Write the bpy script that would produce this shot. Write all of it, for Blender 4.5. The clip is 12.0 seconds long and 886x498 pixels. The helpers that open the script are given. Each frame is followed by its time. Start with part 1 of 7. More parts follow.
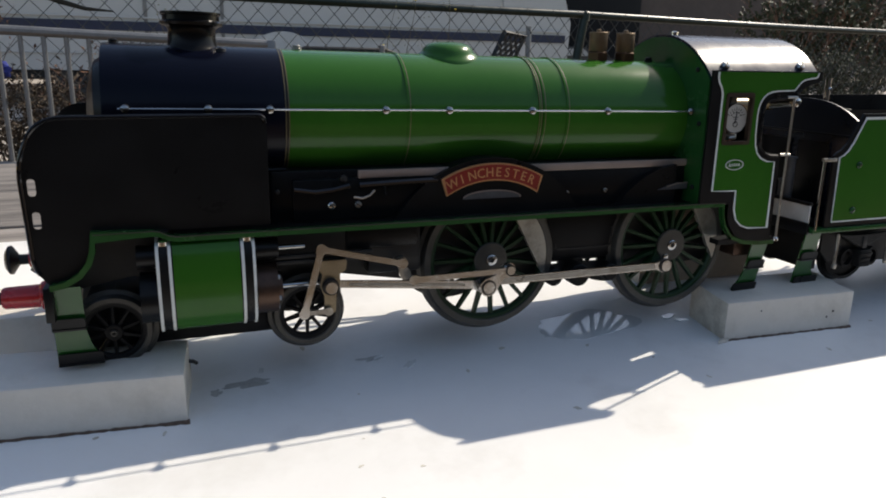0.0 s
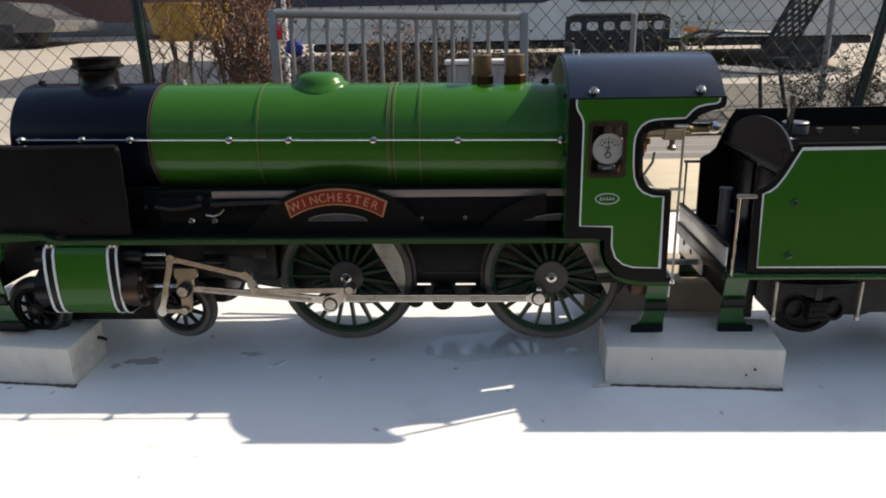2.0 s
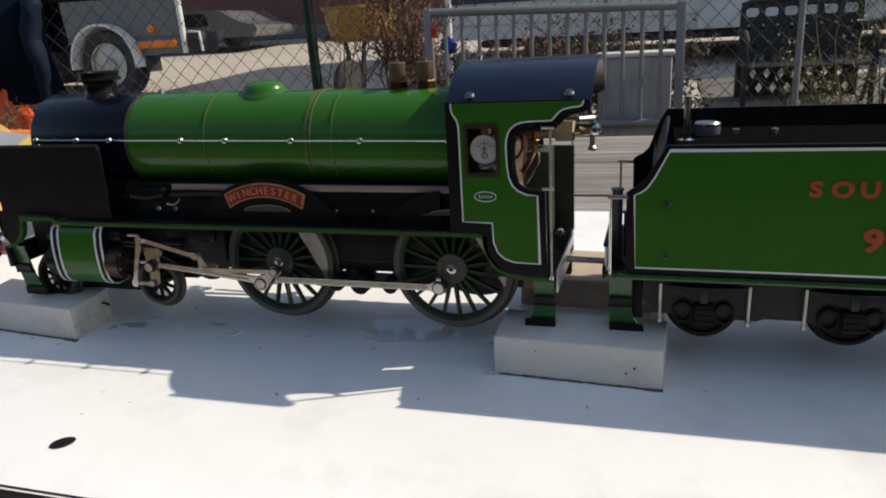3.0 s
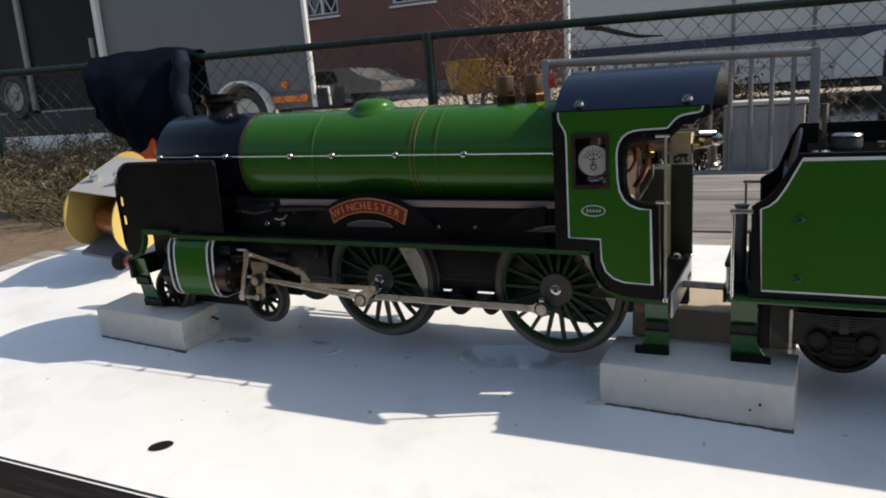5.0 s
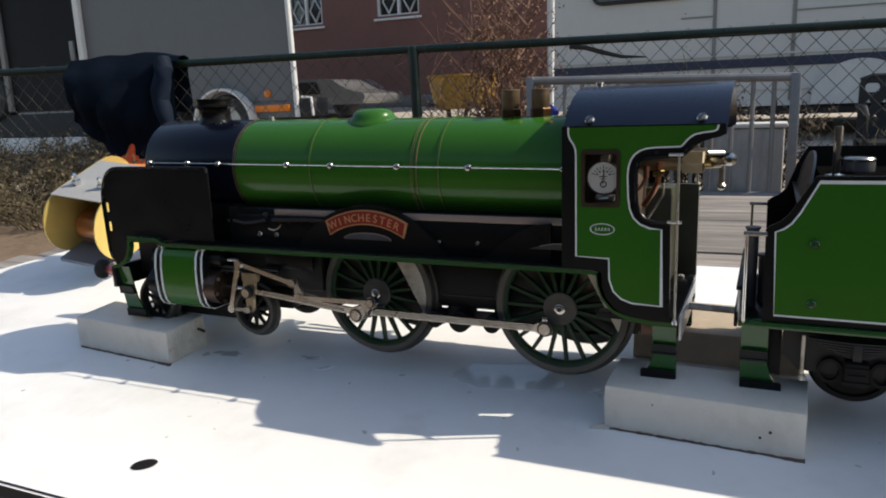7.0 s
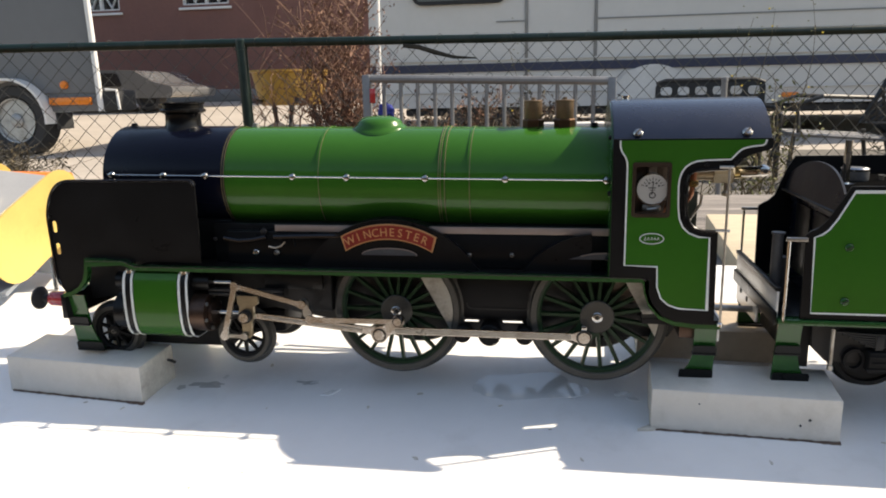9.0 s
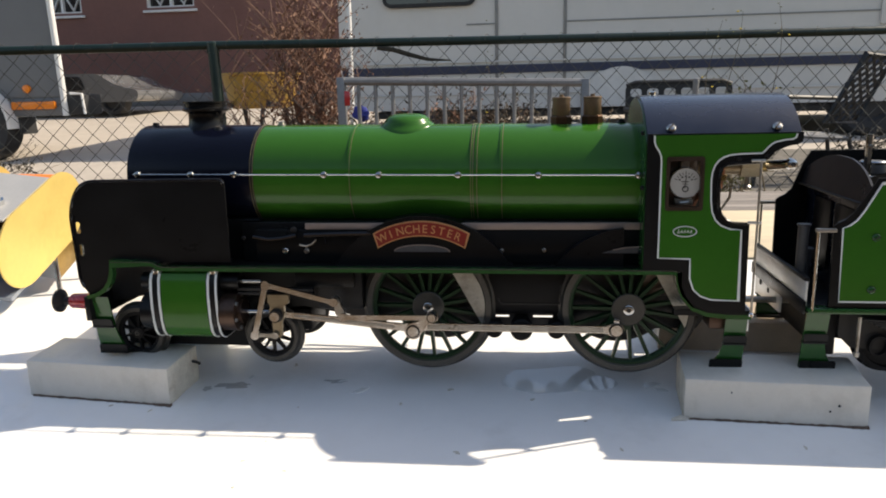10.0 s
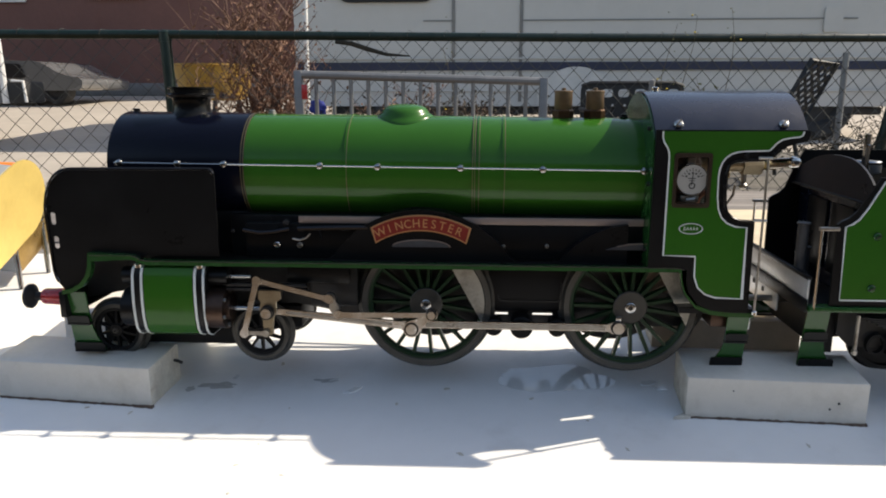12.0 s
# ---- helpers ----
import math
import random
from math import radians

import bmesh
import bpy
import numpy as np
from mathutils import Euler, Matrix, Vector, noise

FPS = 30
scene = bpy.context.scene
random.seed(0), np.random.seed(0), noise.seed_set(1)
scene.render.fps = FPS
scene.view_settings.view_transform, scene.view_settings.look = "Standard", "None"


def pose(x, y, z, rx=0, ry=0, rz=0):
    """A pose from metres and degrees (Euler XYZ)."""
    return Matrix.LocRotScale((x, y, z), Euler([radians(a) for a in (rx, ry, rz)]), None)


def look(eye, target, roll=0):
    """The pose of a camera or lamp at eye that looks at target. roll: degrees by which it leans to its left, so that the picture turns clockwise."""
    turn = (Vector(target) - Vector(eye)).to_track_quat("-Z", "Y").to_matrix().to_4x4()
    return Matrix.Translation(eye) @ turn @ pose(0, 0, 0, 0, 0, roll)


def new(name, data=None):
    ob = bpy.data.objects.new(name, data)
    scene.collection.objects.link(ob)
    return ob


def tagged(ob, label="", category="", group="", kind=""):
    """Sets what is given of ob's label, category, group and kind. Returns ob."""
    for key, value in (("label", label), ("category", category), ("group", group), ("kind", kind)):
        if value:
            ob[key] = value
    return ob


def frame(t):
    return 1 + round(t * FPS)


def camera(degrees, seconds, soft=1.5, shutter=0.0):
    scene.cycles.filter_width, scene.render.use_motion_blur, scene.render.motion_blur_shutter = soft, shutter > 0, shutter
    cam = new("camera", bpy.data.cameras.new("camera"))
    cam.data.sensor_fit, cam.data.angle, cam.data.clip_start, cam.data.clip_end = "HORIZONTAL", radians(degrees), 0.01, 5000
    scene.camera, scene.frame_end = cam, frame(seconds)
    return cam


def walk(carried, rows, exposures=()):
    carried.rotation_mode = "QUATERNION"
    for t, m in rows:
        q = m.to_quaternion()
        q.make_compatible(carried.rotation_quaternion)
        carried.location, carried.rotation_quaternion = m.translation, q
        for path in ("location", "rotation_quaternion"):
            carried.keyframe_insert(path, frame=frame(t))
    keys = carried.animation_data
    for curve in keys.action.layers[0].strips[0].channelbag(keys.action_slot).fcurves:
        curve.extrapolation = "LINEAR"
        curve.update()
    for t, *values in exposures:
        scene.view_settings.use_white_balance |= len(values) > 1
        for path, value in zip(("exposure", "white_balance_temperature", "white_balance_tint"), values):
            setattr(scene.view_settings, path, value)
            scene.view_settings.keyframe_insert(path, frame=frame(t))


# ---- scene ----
cam = camera(63.3, 12.0, 1.9)
PATH = [
    (0, (-0.01170, 0.01021, 0.99038), (0.66585, 1.82164, 0.48085), 1.077),
    (0.5, (0.00860, 0.00168, 0.99591), (0.55846, 1.85557, 0.48529), -0.672),
    (1, (0.05273, -0.01008, 1.00545), (0.36535, 1.90073, 0.50437), -1.564),
    (1.5, (0.10070, -0.01724, 1.01457), (0.21520, 1.90902, 0.48883), -1.512),
    (2, (0.17727, -0.02656, 1.01880), (0.08276, 1.87875, 0.41807), -1.110),
    (2.5, (0.25475, -0.02782, 1.02121), (-0.01729, 1.86030, 0.42037), -1.653),
    (3, (0.30899, -0.03421, 1.02181), (-0.25985, 1.78741, 0.42336), -3.339),
    (3.5, (0.31938, -0.04236, 1.01969), (-0.46956, 1.70914, 0.46306), -5.443),
    (3.7, (0.31793, -0.03861, 1.01890), (-0.50243, 1.70146, 0.47194), -5.890),
    (5.5, (0.30876, -0.02171, 0.99803), (-0.57406, 1.72500, 0.58618), -3.468),
    (6, (0.30806, -0.01847, 0.99884), (-0.58438, 1.72406, 0.59002), -3.447),
    (6.5, (0.30586, -0.01763, 0.99933), (-0.57994, 1.72879, 0.59268), -3.070),
    (7, (0.29562, -0.01918, 1.00056), (-0.51980, 1.76150, 0.59525), -2.178),
    (7.2, (0.28686, -0.02385, 0.99620), (-0.46985, 1.78859, 0.61879), -1.633),
    (8.8, (0.20490, -0.03546, 1.01096), (-0.15751, 1.88490, 0.58568), -0.835),
    (9, (0.19640, -0.03770, 1.00944), (-0.13828, 1.88675, 0.57993), -1.149),
    (9.5, (0.18229, -0.04120, 1.01059), (-0.08894, 1.89524, 0.59033), -1.449),
    (10, (0.16732, -0.04502, 1.00751), (-0.08478, 1.89321, 0.58362), -1.379),
    (10.5, (0.15711, -0.04395, 1.00592), (-0.05227, 1.89597, 0.56675), -1.344),
    (11, (0.15110, -0.04277, 1.00679), (-0.02984, 1.90316, 0.58181), -1.095),
    (11.5, (0.14818, -0.04070, 1.00622), (0.01329, 1.90876, 0.58032), -0.442),
    (12, (0.14397, -0.03754, 1.00489), (0.02412, 1.91122, 0.57130), -0.054),
]
walk(cam, [(t, look(eye, target, roll)) for t, eye, target, roll in PATH],
     [(0, 0.14, 7050, 10), (1.0, 0.38, 7300, 10), (1.5, 0.60, 7400, 11), (2.0, 0.44, 7300, 10), (2.5, 0.20, 7150, 9), (3.5, 0.06, 7050, 9), (5.5, 0.15, 7050, 9), (7.2, 0.27, 7100, 9), (8.8, 0.80, 7700, 11), (9.5, 0.72, 7650, 11), (10.5, 0.50, 7500, 11), (12, 0.50, 7350, 10)])

# ---- light ----
SUN = Vector((1.02, 0.350, 1.0)).normalized()
world = bpy.data.worlds.new("sky")
scene.world = world
world.use_nodes = True
wn = world.node_tree
wn.nodes.clear()
sky = wn.nodes.new("ShaderNodeTexSky")
sky.sky_type = "NISHITA"
sky.sun_disc = False
sky.sun_elevation = math.asin(SUN.z)
sky.sun_rotation = math.atan2(SUN.x, SUN.y)
bg = wn.nodes.new("ShaderNodeBackground")
bg.inputs["Strength"].default_value = 0.15
wo = wn.nodes.new("ShaderNodeOutputWorld")
wn.links.new(sky.outputs[0], bg.inputs[0])
wn.links.new(bg.outputs[0], wo.inputs[0])
sun_data = bpy.data.lights.new("sun", "SUN")
sun_data.energy = 4.15
sun_data.angle = radians(0.55)
sun_data.color = (1.0, 0.95, 0.87)
sun_lamp = new("sun", sun_data)
sun_lamp.matrix_world = look(tuple(SUN * 20), (0, 0, 0))


# ---- materials ----
def mat(name, color, rough=0.5, metal=0.0, vary=0.12, scale=60.0, bump=0.0, bump_scale=400.0, coat=0.0,
        stain=None, stain_amount=0.0, stain_scale=8.0, stretch=(1, 1, 1), random_tint=0.0, rough_vary=0.08, spec=0.5):
    """A painted, metal, wood or stone surface: base colour varied at two scales, stains, uneven gloss and fine relief."""
    m = bpy.data.materials.new(name)
    m.use_nodes = True
    t = m.node_tree
    n, link = t.nodes, t.links.new
    b = n["Principled BSDF"]
    co = n.new("ShaderNodeTexCoord")
    mp = n.new("ShaderNodeMapping")
    mp.inputs["Scale"].default_value = stretch
    link(co.outputs["Object"], mp.inputs[0])

    def noise_at(k, detail=6.0):
        x = n.new("ShaderNodeTexNoise")
        x.inputs["Scale"].default_value = k
        x.inputs["Detail"].default_value = detail
        x.inputs["Roughness"].default_value = 0.62
        link(mp.outputs[0], x.inputs["Vector"])
        return x.outputs[0]

    def mul(a, lo, hi):
        r = n.new("ShaderNodeMapRange")
        r.inputs["From Min"].default_value, r.inputs["From Max"].default_value = 0.25, 0.75
        r.inputs["To Min"].default_value, r.inputs["To Max"].default_value = lo, hi
        link(a, r.inputs[0])
        return r.outputs[0]

    coarse, fine = noise_at(scale), noise_at(scale * 7.0)
    v1, v2 = mul(coarse, 1 - vary, 1 + vary), mul(fine, 1 - vary * 0.6, 1 + vary * 0.6)
    p = n.new("ShaderNodeMath")
    p.operation = "MULTIPLY"
    link(v1, p.inputs[0])
    link(v2, p.inputs[1])
    out = p.outputs[0]
    if random_tint:
        oi = n.new("ShaderNodeObjectInfo")
        r = n.new("ShaderNodeMapRange")
        r.inputs["To Min"].default_value, r.inputs["To Max"].default_value = 1 - random_tint, 1 + random_tint
        link(oi.outputs["Random"], r.inputs[0])
        p2 = n.new("ShaderNodeMath")
        p2.operation = "MULTIPLY"
        link(out, p2.inputs[0])
        link(r.outputs[0], p2.inputs[1])
        out = p2.outputs[0]
    vm = n.new("ShaderNodeVectorMath")
    vm.operation = "SCALE"
    vm.inputs[0].default_value = color
    link(out, vm.inputs["Scale"])
    col = vm.outputs[0]
    if stain:
        mx = n.new("ShaderNodeMix")
        mx.data_type = "RGBA"
        r = n.new("ShaderNodeMapRange")
        r.inputs["From Min"].default_value, r.inputs["From Max"].default_value = 0.52, 0.72
        r.inputs["To Max"].default_value = stain_amount
        link(noise_at(stain_scale, 9.0), r.inputs[0])
        link(r.outputs[0], mx.inputs["Factor"])
        link(col, mx.inputs["A"])
        mx.inputs["B"].default_value = (*stain, 1)
        col = mx.outputs["Result"]
    link(col, b.inputs["Base Color"])
    link(mul(coarse, max(0.02, rough - rough_vary), min(1, rough + rough_vary)), b.inputs["Roughness"])
    b.inputs["Metallic"].default_value = metal
    b.inputs["Specular IOR Level"].default_value = spec
    b.inputs["Coat Weight"].default_value = coat
    b.inputs["Coat Roughness"].default_value = 0.06
    if bump:
        bp = n.new("ShaderNodeBump")
        bp.inputs["Strength"].default_value = 0.6
        bp.inputs["Distance"].default_value = bump
        link(noise_at(bump_scale, 4.0), bp.inputs["Height"])
        link(bp.outputs[0], b.inputs["Normal"])
    return m


GREEN = mat("green_enamel", (0.0280, 0.119, 0.0130), 0.16, vary=0.05, scale=40, coat=0.07, bump=0.00002, bump_scale=900, rough_vary=0.03, spec=0.24)
DOME_GREEN = mat("dome_green_enamel", (0.028, 0.119, 0.014), 0.24, vary=0.06, scale=60, spec=0.3)
GREEN_DARK = mat("dark_green_enamel", (0.014, 0.074, 0.017), 0.24, vary=0.08, scale=60, coat=0.3, spec=0.4)
STEP_GREEN = mat("step_green_enamel", (0.014, 0.085, 0.014), 0.22, vary=0.08, scale=60, coat=0.3, spec=0.4)
GREEN_WHEEL = mat("wheel_green", (0.008, 0.031, 0.010), 0.4, vary=0.15, scale=120, stain=(0.012, 0.011, 0.008), stain_amount=0.6, stain_scale=60, spec=0.3)
NAVY = mat("blue_black_enamel", (0.0032, 0.0043, 0.0110), 0.24, vary=0.1, scale=50, coat=0.02, rough_vary=0.04, spec=0.15)
ROOF = mat("roof_blue_black", (0.0032, 0.0072, 0.021), 0.26, vary=0.08, scale=50, coat=0.2, bump=0.00002, bump_scale=1200)
BLACK = mat("satin_black_paint", (0.0078, 0.0080, 0.0083), 0.32, vary=0.15, scale=70, spec=0.22)
BLACK_MATT = mat("matt_black_paint", (0.0095, 0.0088, 0.0085), 0.55, vary=0.2, scale=80, stain=(0.022, 0.017, 0.012), stain_amount=0.4, stain_scale=45, spec=0.2)
FRAME = mat("oily_grey_frames", (0.021, 0.020, 0.0195), 0.45, vary=0.25, scale=90, stain=(0.04, 0.03, 0.02), stain_amount=0.5, stain_scale=50, bump=0.0001, bump_scale=500, spec=0.3)
WHITE_LINE = mat("white_lining", (0.72, 0.74, 0.70), 0.4, vary=0.06, scale=200)
CREAM_LINE = mat("cream_lining", (0.15, 0.12, 0.055), 0.4, vary=0.15, scale=150)
STEEL = mat("bright_steel", (0.55, 0.55, 0.54), 0.22, metal=1.0, vary=0.12, scale=150, stain=(0.29, 0.275, 0.25), stain_amount=0.45, stain_scale=120)
STEEL_OIL = mat("oiled_steel", (0.42, 0.40, 0.36), 0.34, metal=0.9, vary=0.2, scale=150, stain=(0.10, 0.07, 0.045), stain_amount=0.7, stain_scale=90)
HUB_GREY = mat("oily_grey_hub", (0.060, 0.055, 0.046), 0.42, metal=0.3, vary=0.25, scale=150, stain=(0.02, 0.018, 0.014), stain_amount=0.5, stain_scale=90)
KNOB_STEEL = mat("turned_steel_knob", (0.36, 0.36, 0.35), 0.20, metal=1.0, vary=0.08, scale=200)
REG_BRASS = mat("dull_tan_brass", (0.38, 0.31, 0.20), 0.38, metal=0.55, vary=0.15, scale=150, stain=(0.20, 0.14, 0.08), stain_amount=0.5, stain_scale=110)
RAW_EDGE = mat("broken_brown_wood_edge", (0.13, 0.085, 0.060), 0.9, vary=0.4, scale=200)
CHROME = mat("polished_nickel", (0.72, 0.72, 0.70), 0.12, metal=1.0, vary=0.05, scale=200)
TYRE = mat("blackened_tyre", (0.080, 0.075, 0.066), 0.45, metal=0.5, vary=0.25, scale=120, stain=(0.03, 0.026, 0.02), stain_amount=0.6, stain_scale=60)
WEIGHT = mat("bare_steel_weight", (0.36, 0.34, 0.295), 0.45, metal=0.6, vary=0.18, scale=150, stain=(0.07, 0.06, 0.045), stain_amount=0.6, stain_scale=80)
BRASS = mat("dull_brass", (0.185, 0.125, 0.075), 0.50, metal=0.7, vary=0.2, scale=150, stain=(0.10, 0.055, 0.02), stain_amount=0.6, stain_scale=120)
WINDOW_BROWN = mat("browned_brass_frame", (0.045, 0.028, 0.018), 0.42, metal=0.4, vary=0.25, scale=150)
GUNMETAL = mat("pale_gunmetal", (0.30, 0.25, 0.17), 0.34, metal=0.85, vary=0.18, scale=150, stain=(0.15, 0.10, 0.06), stain_amount=0.6, stain_scale=90)
FLUTE = mat("oiled_tan_flute", (0.35, 0.335, 0.30), 0.32, metal=0.7, vary=0.2, scale=150, stain=(0.09, 0.065, 0.04), stain_amount=0.6, stain_scale=90)
BRASS_DARK = mat("tarnished_brass", (0.085, 0.045, 0.022), 0.42, metal=0.8, vary=0.25, scale=150)
BRASS_BRIGHT = mat("worn_brass", (0.42, 0.31, 0.13), 0.30, metal=1.0, vary=0.2, scale=150, stain=(0.14, 0.09, 0.04), stain_amount=0.6, stain_scale=110)
PIPE_BLACK = mat("glossy_black_pipe", (0.007, 0.007, 0.008), 0.12, vary=0.1, scale=90)
CHIMNEY_BLACK = mat("glossy_black_casting", (0.0072, 0.0073, 0.0076), 0.22, vary=0.12, scale=80, spec=0.16)
DECK_BLACK = mat("dead_black_deck", (0.006, 0.006, 0.006), 0.8, vary=0.2, scale=60, spec=0.0)
GREY_CAST = mat("grey_casting", (0.105, 0.108, 0.112), 0.45, metal=0.3, vary=0.2, scale=120)
SMUDGE = mat("grey_oil_smudge", (0.46, 0.45, 0.43), 0.4, vary=0.25, scale=120)
BACKHEAD = mat("heat_browned_backhead", (0.15, 0.105, 0.075), 0.45, metal=0.3, vary=0.3, scale=120, stain=(0.03, 0.024, 0.02), stain_amount=0.6, stain_scale=60)
NICKEL_PALE = mat("pale_bright_nickel", (0.74, 0.73, 0.70), 0.35, metal=0.35, vary=0.06, scale=120, stain=(0.50, 0.47, 0.42), stain_amount=0.3, stain_scale=90)
SPRING_GREY = mat("oily_grey_spring", (0.036, 0.036, 0.036), 0.45, metal=0.2, vary=0.2, scale=120, spec=0.3)
COAL_PLATE = mat("worn_blue_grey_plate", (0.0075, 0.0085, 0.0115), 0.34, vary=0.15, scale=60, spec=0.35)
OLIVE = mat("olive_grey_paint", (0.050, 0.054, 0.034), 0.4, vary=0.15, scale=80, stain=(0.05, 0.038, 0.022), stain_amount=0.4, stain_scale=60)
COPPER = mat("copper_tube", (0.42, 0.20, 0.125), 0.36, metal=1.0, vary=0.15, scale=150)
BRONZE = mat("heat_browned_steel", (0.075, 0.045, 0.032), 0.35, metal=0.7, vary=0.25, scale=120)
RED = mat("red_buffer_paint", (0.42, 0.020, 0.022), 0.28, vary=0.1, scale=80, coat=0.3)
PLATE_RED = mat("nameplate_red", (0.235, 0.018, 0.011), 0.4, vary=0.12, scale=120, bump=0.00004, bump_scale=1500)
PLATE_GOLD = mat("nameplate_brass", (0.58, 0.30, 0.13), 0.45, metal=0.3, vary=0.1, scale=200)
LETTER_RED = mat("orange_red_lettering", (0.38, 0.065, 0.024), 0.45, vary=0.1, scale=150)
STRIP_TAN = mat("bare_metal_strip", (0.30, 0.235, 0.20), 0.42, metal=0.25, vary=0.08, scale=80)
DIAL = mat("aged_dial_white", (0.46, 0.445, 0.40), 0.5, vary=0.04, scale=200)
INK = mat("black_ink", (0.02, 0.02, 0.02), 0.6, vary=0.1)
BOARD = mat("white_painted_board", (0.86, 0.85, 0.83), 0.36, vary=0.03, scale=9, stain=(0.50, 0.47, 0.42), stain_amount=0.28, stain_scale=22, bump=0.00008, bump_scale=90, rough_vary=0.09)
BOARD_EDGE = mat("grubby_bare_board_edge", (0.085, 0.072, 0.060), 0.8, vary=0.25, scale=30, stretch=(0.4, 1, 8), bump=0.0004, bump_scale=200, stain=(0.30, 0.28, 0.25), stain_amount=0.35, stain_scale=40)
GLOSS = mat("glossy_white_varnish", (0.80, 0.80, 0.78), 0.05, vary=0.03, scale=9, coat=0.3, rough_vary=0.01)
BLOCK_PAINT = mat("white_painted_wood", (0.76, 0.70, 0.61), 0.45, vary=0.05, scale=30, stain=(0.42, 0.36, 0.27), stain_amount=0.35, stain_scale=55, bump=0.0002, bump_scale=260)
BLOCK_END = mat("end_grain_wood", (0.60, 0.56, 0.48), 0.7, vary=0.2, scale=90, bump=0.0004, bump_scale=220, stain=(0.20, 0.13, 0.08), stain_amount=0.5, stain_scale=60)
BLOCK_GREY = mat("grubby_brown_wood", (0.46, 0.37, 0.27), 0.6, vary=0.15, scale=25, bump=0.0002, bump_scale=120)
BLOCK_RAW = mat("raw_pine", (0.62, 0.51, 0.35), 0.6, vary=0.15, scale=25, stretch=(1, 8, 8), bump=0.0002, bump_scale=120)
WEATHERED = mat("weathered_grey_plank", (0.25, 0.222, 0.198), 0.85, vary=0.62, scale=22, stretch=(0.28, 9, 9), bump=0.0022, bump_scale=40, random_tint=0.18, stain=(0.08, 0.065, 0.055), stain_amount=0.65, stain_scale=9)
BRASS_SHEET = mat("yellow_brass_sheet", (0.66, 0.49, 0.15), 0.42, metal=0.4, vary=0.05, scale=40, stain=(0.55, 0.38, 0.10), stain_amount=0.4, stain_scale=60)
BRASS_BACK = mat("browned_brass_sheet", (0.30, 0.19, 0.06), 0.3, metal=0.8, vary=0.2, scale=60)
ALU = mat("brushed_aluminium", (0.42, 0.415, 0.40), 0.5, metal=0.35, vary=0.06, scale=60)
BLUE_GREY = mat("blue_grey_plate", (0.20, 0.225, 0.26), 0.4, metal=0.1, vary=0.1, scale=60)
ORANGE = mat("orange_plastic", (0.85, 0.22, 0.03), 0.4, vary=0.08, scale=60)
ORANGE_RED = mat("orange_red_cloth", (0.85, 0.10, 0.02), 0.75, vary=0.2, scale=70, bump=0.003, bump_scale=50)


# ---- building helpers ----
def thing(name, place, label, category, group="", kind=""):
    ob = new(name)
    ob.empty_display_size = 0.02
    ob.location = place
    return tagged(ob, label, category, group, kind)


def part(name, bm, material, parent=None, label="", smooth=True):
    """Links a bmesh as one mesh object; the mesh is in world coordinates."""
    me = bpy.data.meshes.new(name)
    bmesh.ops.recalc_face_normals(bm, faces=bm.faces[:])
    bm.to_mesh(me)
    bm.free()
    me.materials.append(material)
    if smooth:
        me.shade_smooth()
        me.set_sharp_from_angle(angle=radians(32))
    ob = new(name, me)
    if parent is not None:
        ob.parent = parent
        if parent.type == "EMPTY":
            ob.matrix_parent_inverse = Matrix.Translation(parent.location).inverted()
    if label:
        ob["label"] = label
    return ob


def solo(name, bm, material, label, category, group="", kind="", smooth=True):
    return tagged(part(name, bm, material, None, "", smooth), label, category, group, kind)


def box(bm, x0, x1, y0, y1, z0, z1, bevel=0.0, m=None):
    r = bmesh.ops.create_cube(bm, size=1.0)
    v = r["verts"]
    bmesh.ops.scale(bm, vec=(x1 - x0, y1 - y0, z1 - z0), verts=v)
    bmesh.ops.translate(bm, vec=((x0 + x1) / 2, (y0 + y1) / 2, (z0 + z1) / 2), verts=v)
    if m is not None:
        bmesh.ops.transform(bm, matrix=m, verts=v)
    if bevel:
        es = list({e for q in v for e in q.link_edges})
        bmesh.ops.bevel(bm, geom=es, offset=bevel, segments=2, profile=0.5, affect="EDGES", clamp_overlap=True)
    return bm


def lathe(bm, profile, m=None, seg=40, caps=True):
    """Turns (radius, height) pairs round z, then moves the result by m."""
    m = m or Matrix()
    rings = []
    for r, h in profile:
        rings.append([bm.verts.new(m @ Vector((r * math.cos(2 * math.pi * k / seg), r * math.sin(2 * math.pi * k / seg), h))) for k in range(seg)])
    for a, b in zip(rings, rings[1:]):
        for k in range(seg):
            bm.faces.new((a[k], a[(k + 1) % seg], b[(k + 1) % seg], b[k]))
    if caps:
        bm.faces.new(rings[0][::-1])
        bm.faces.new(rings[-1])
    return bm


def along(p, q):
    """The matrix that takes z onto the way from p to q, at p."""
    d = Vector(q) - Vector(p)
    return Matrix.Translation(p) @ d.to_track_quat("Z", "Y").to_matrix().to_4x4()


def slab(bm, outline, z0, z1, bevel=0.0):
    """A level plate with the given outline in x and y."""
    a = [bm.verts.new((x, y, z0)) for x, y in outline]
    b = [bm.verts.new((x, y, z1)) for x, y in outline]
    bm.faces.new(a[::-1])
    bm.faces.new(b)
    n = len(a)
    for i in range(n):
        bm.faces.new((a[i], a[(i + 1) % n], b[(i + 1) % n], b[i]))
    if bevel:
        bmesh.ops.bevel(bm, geom=bm.edges[:], offset=bevel, segments=2, affect="EDGES")
    return bm


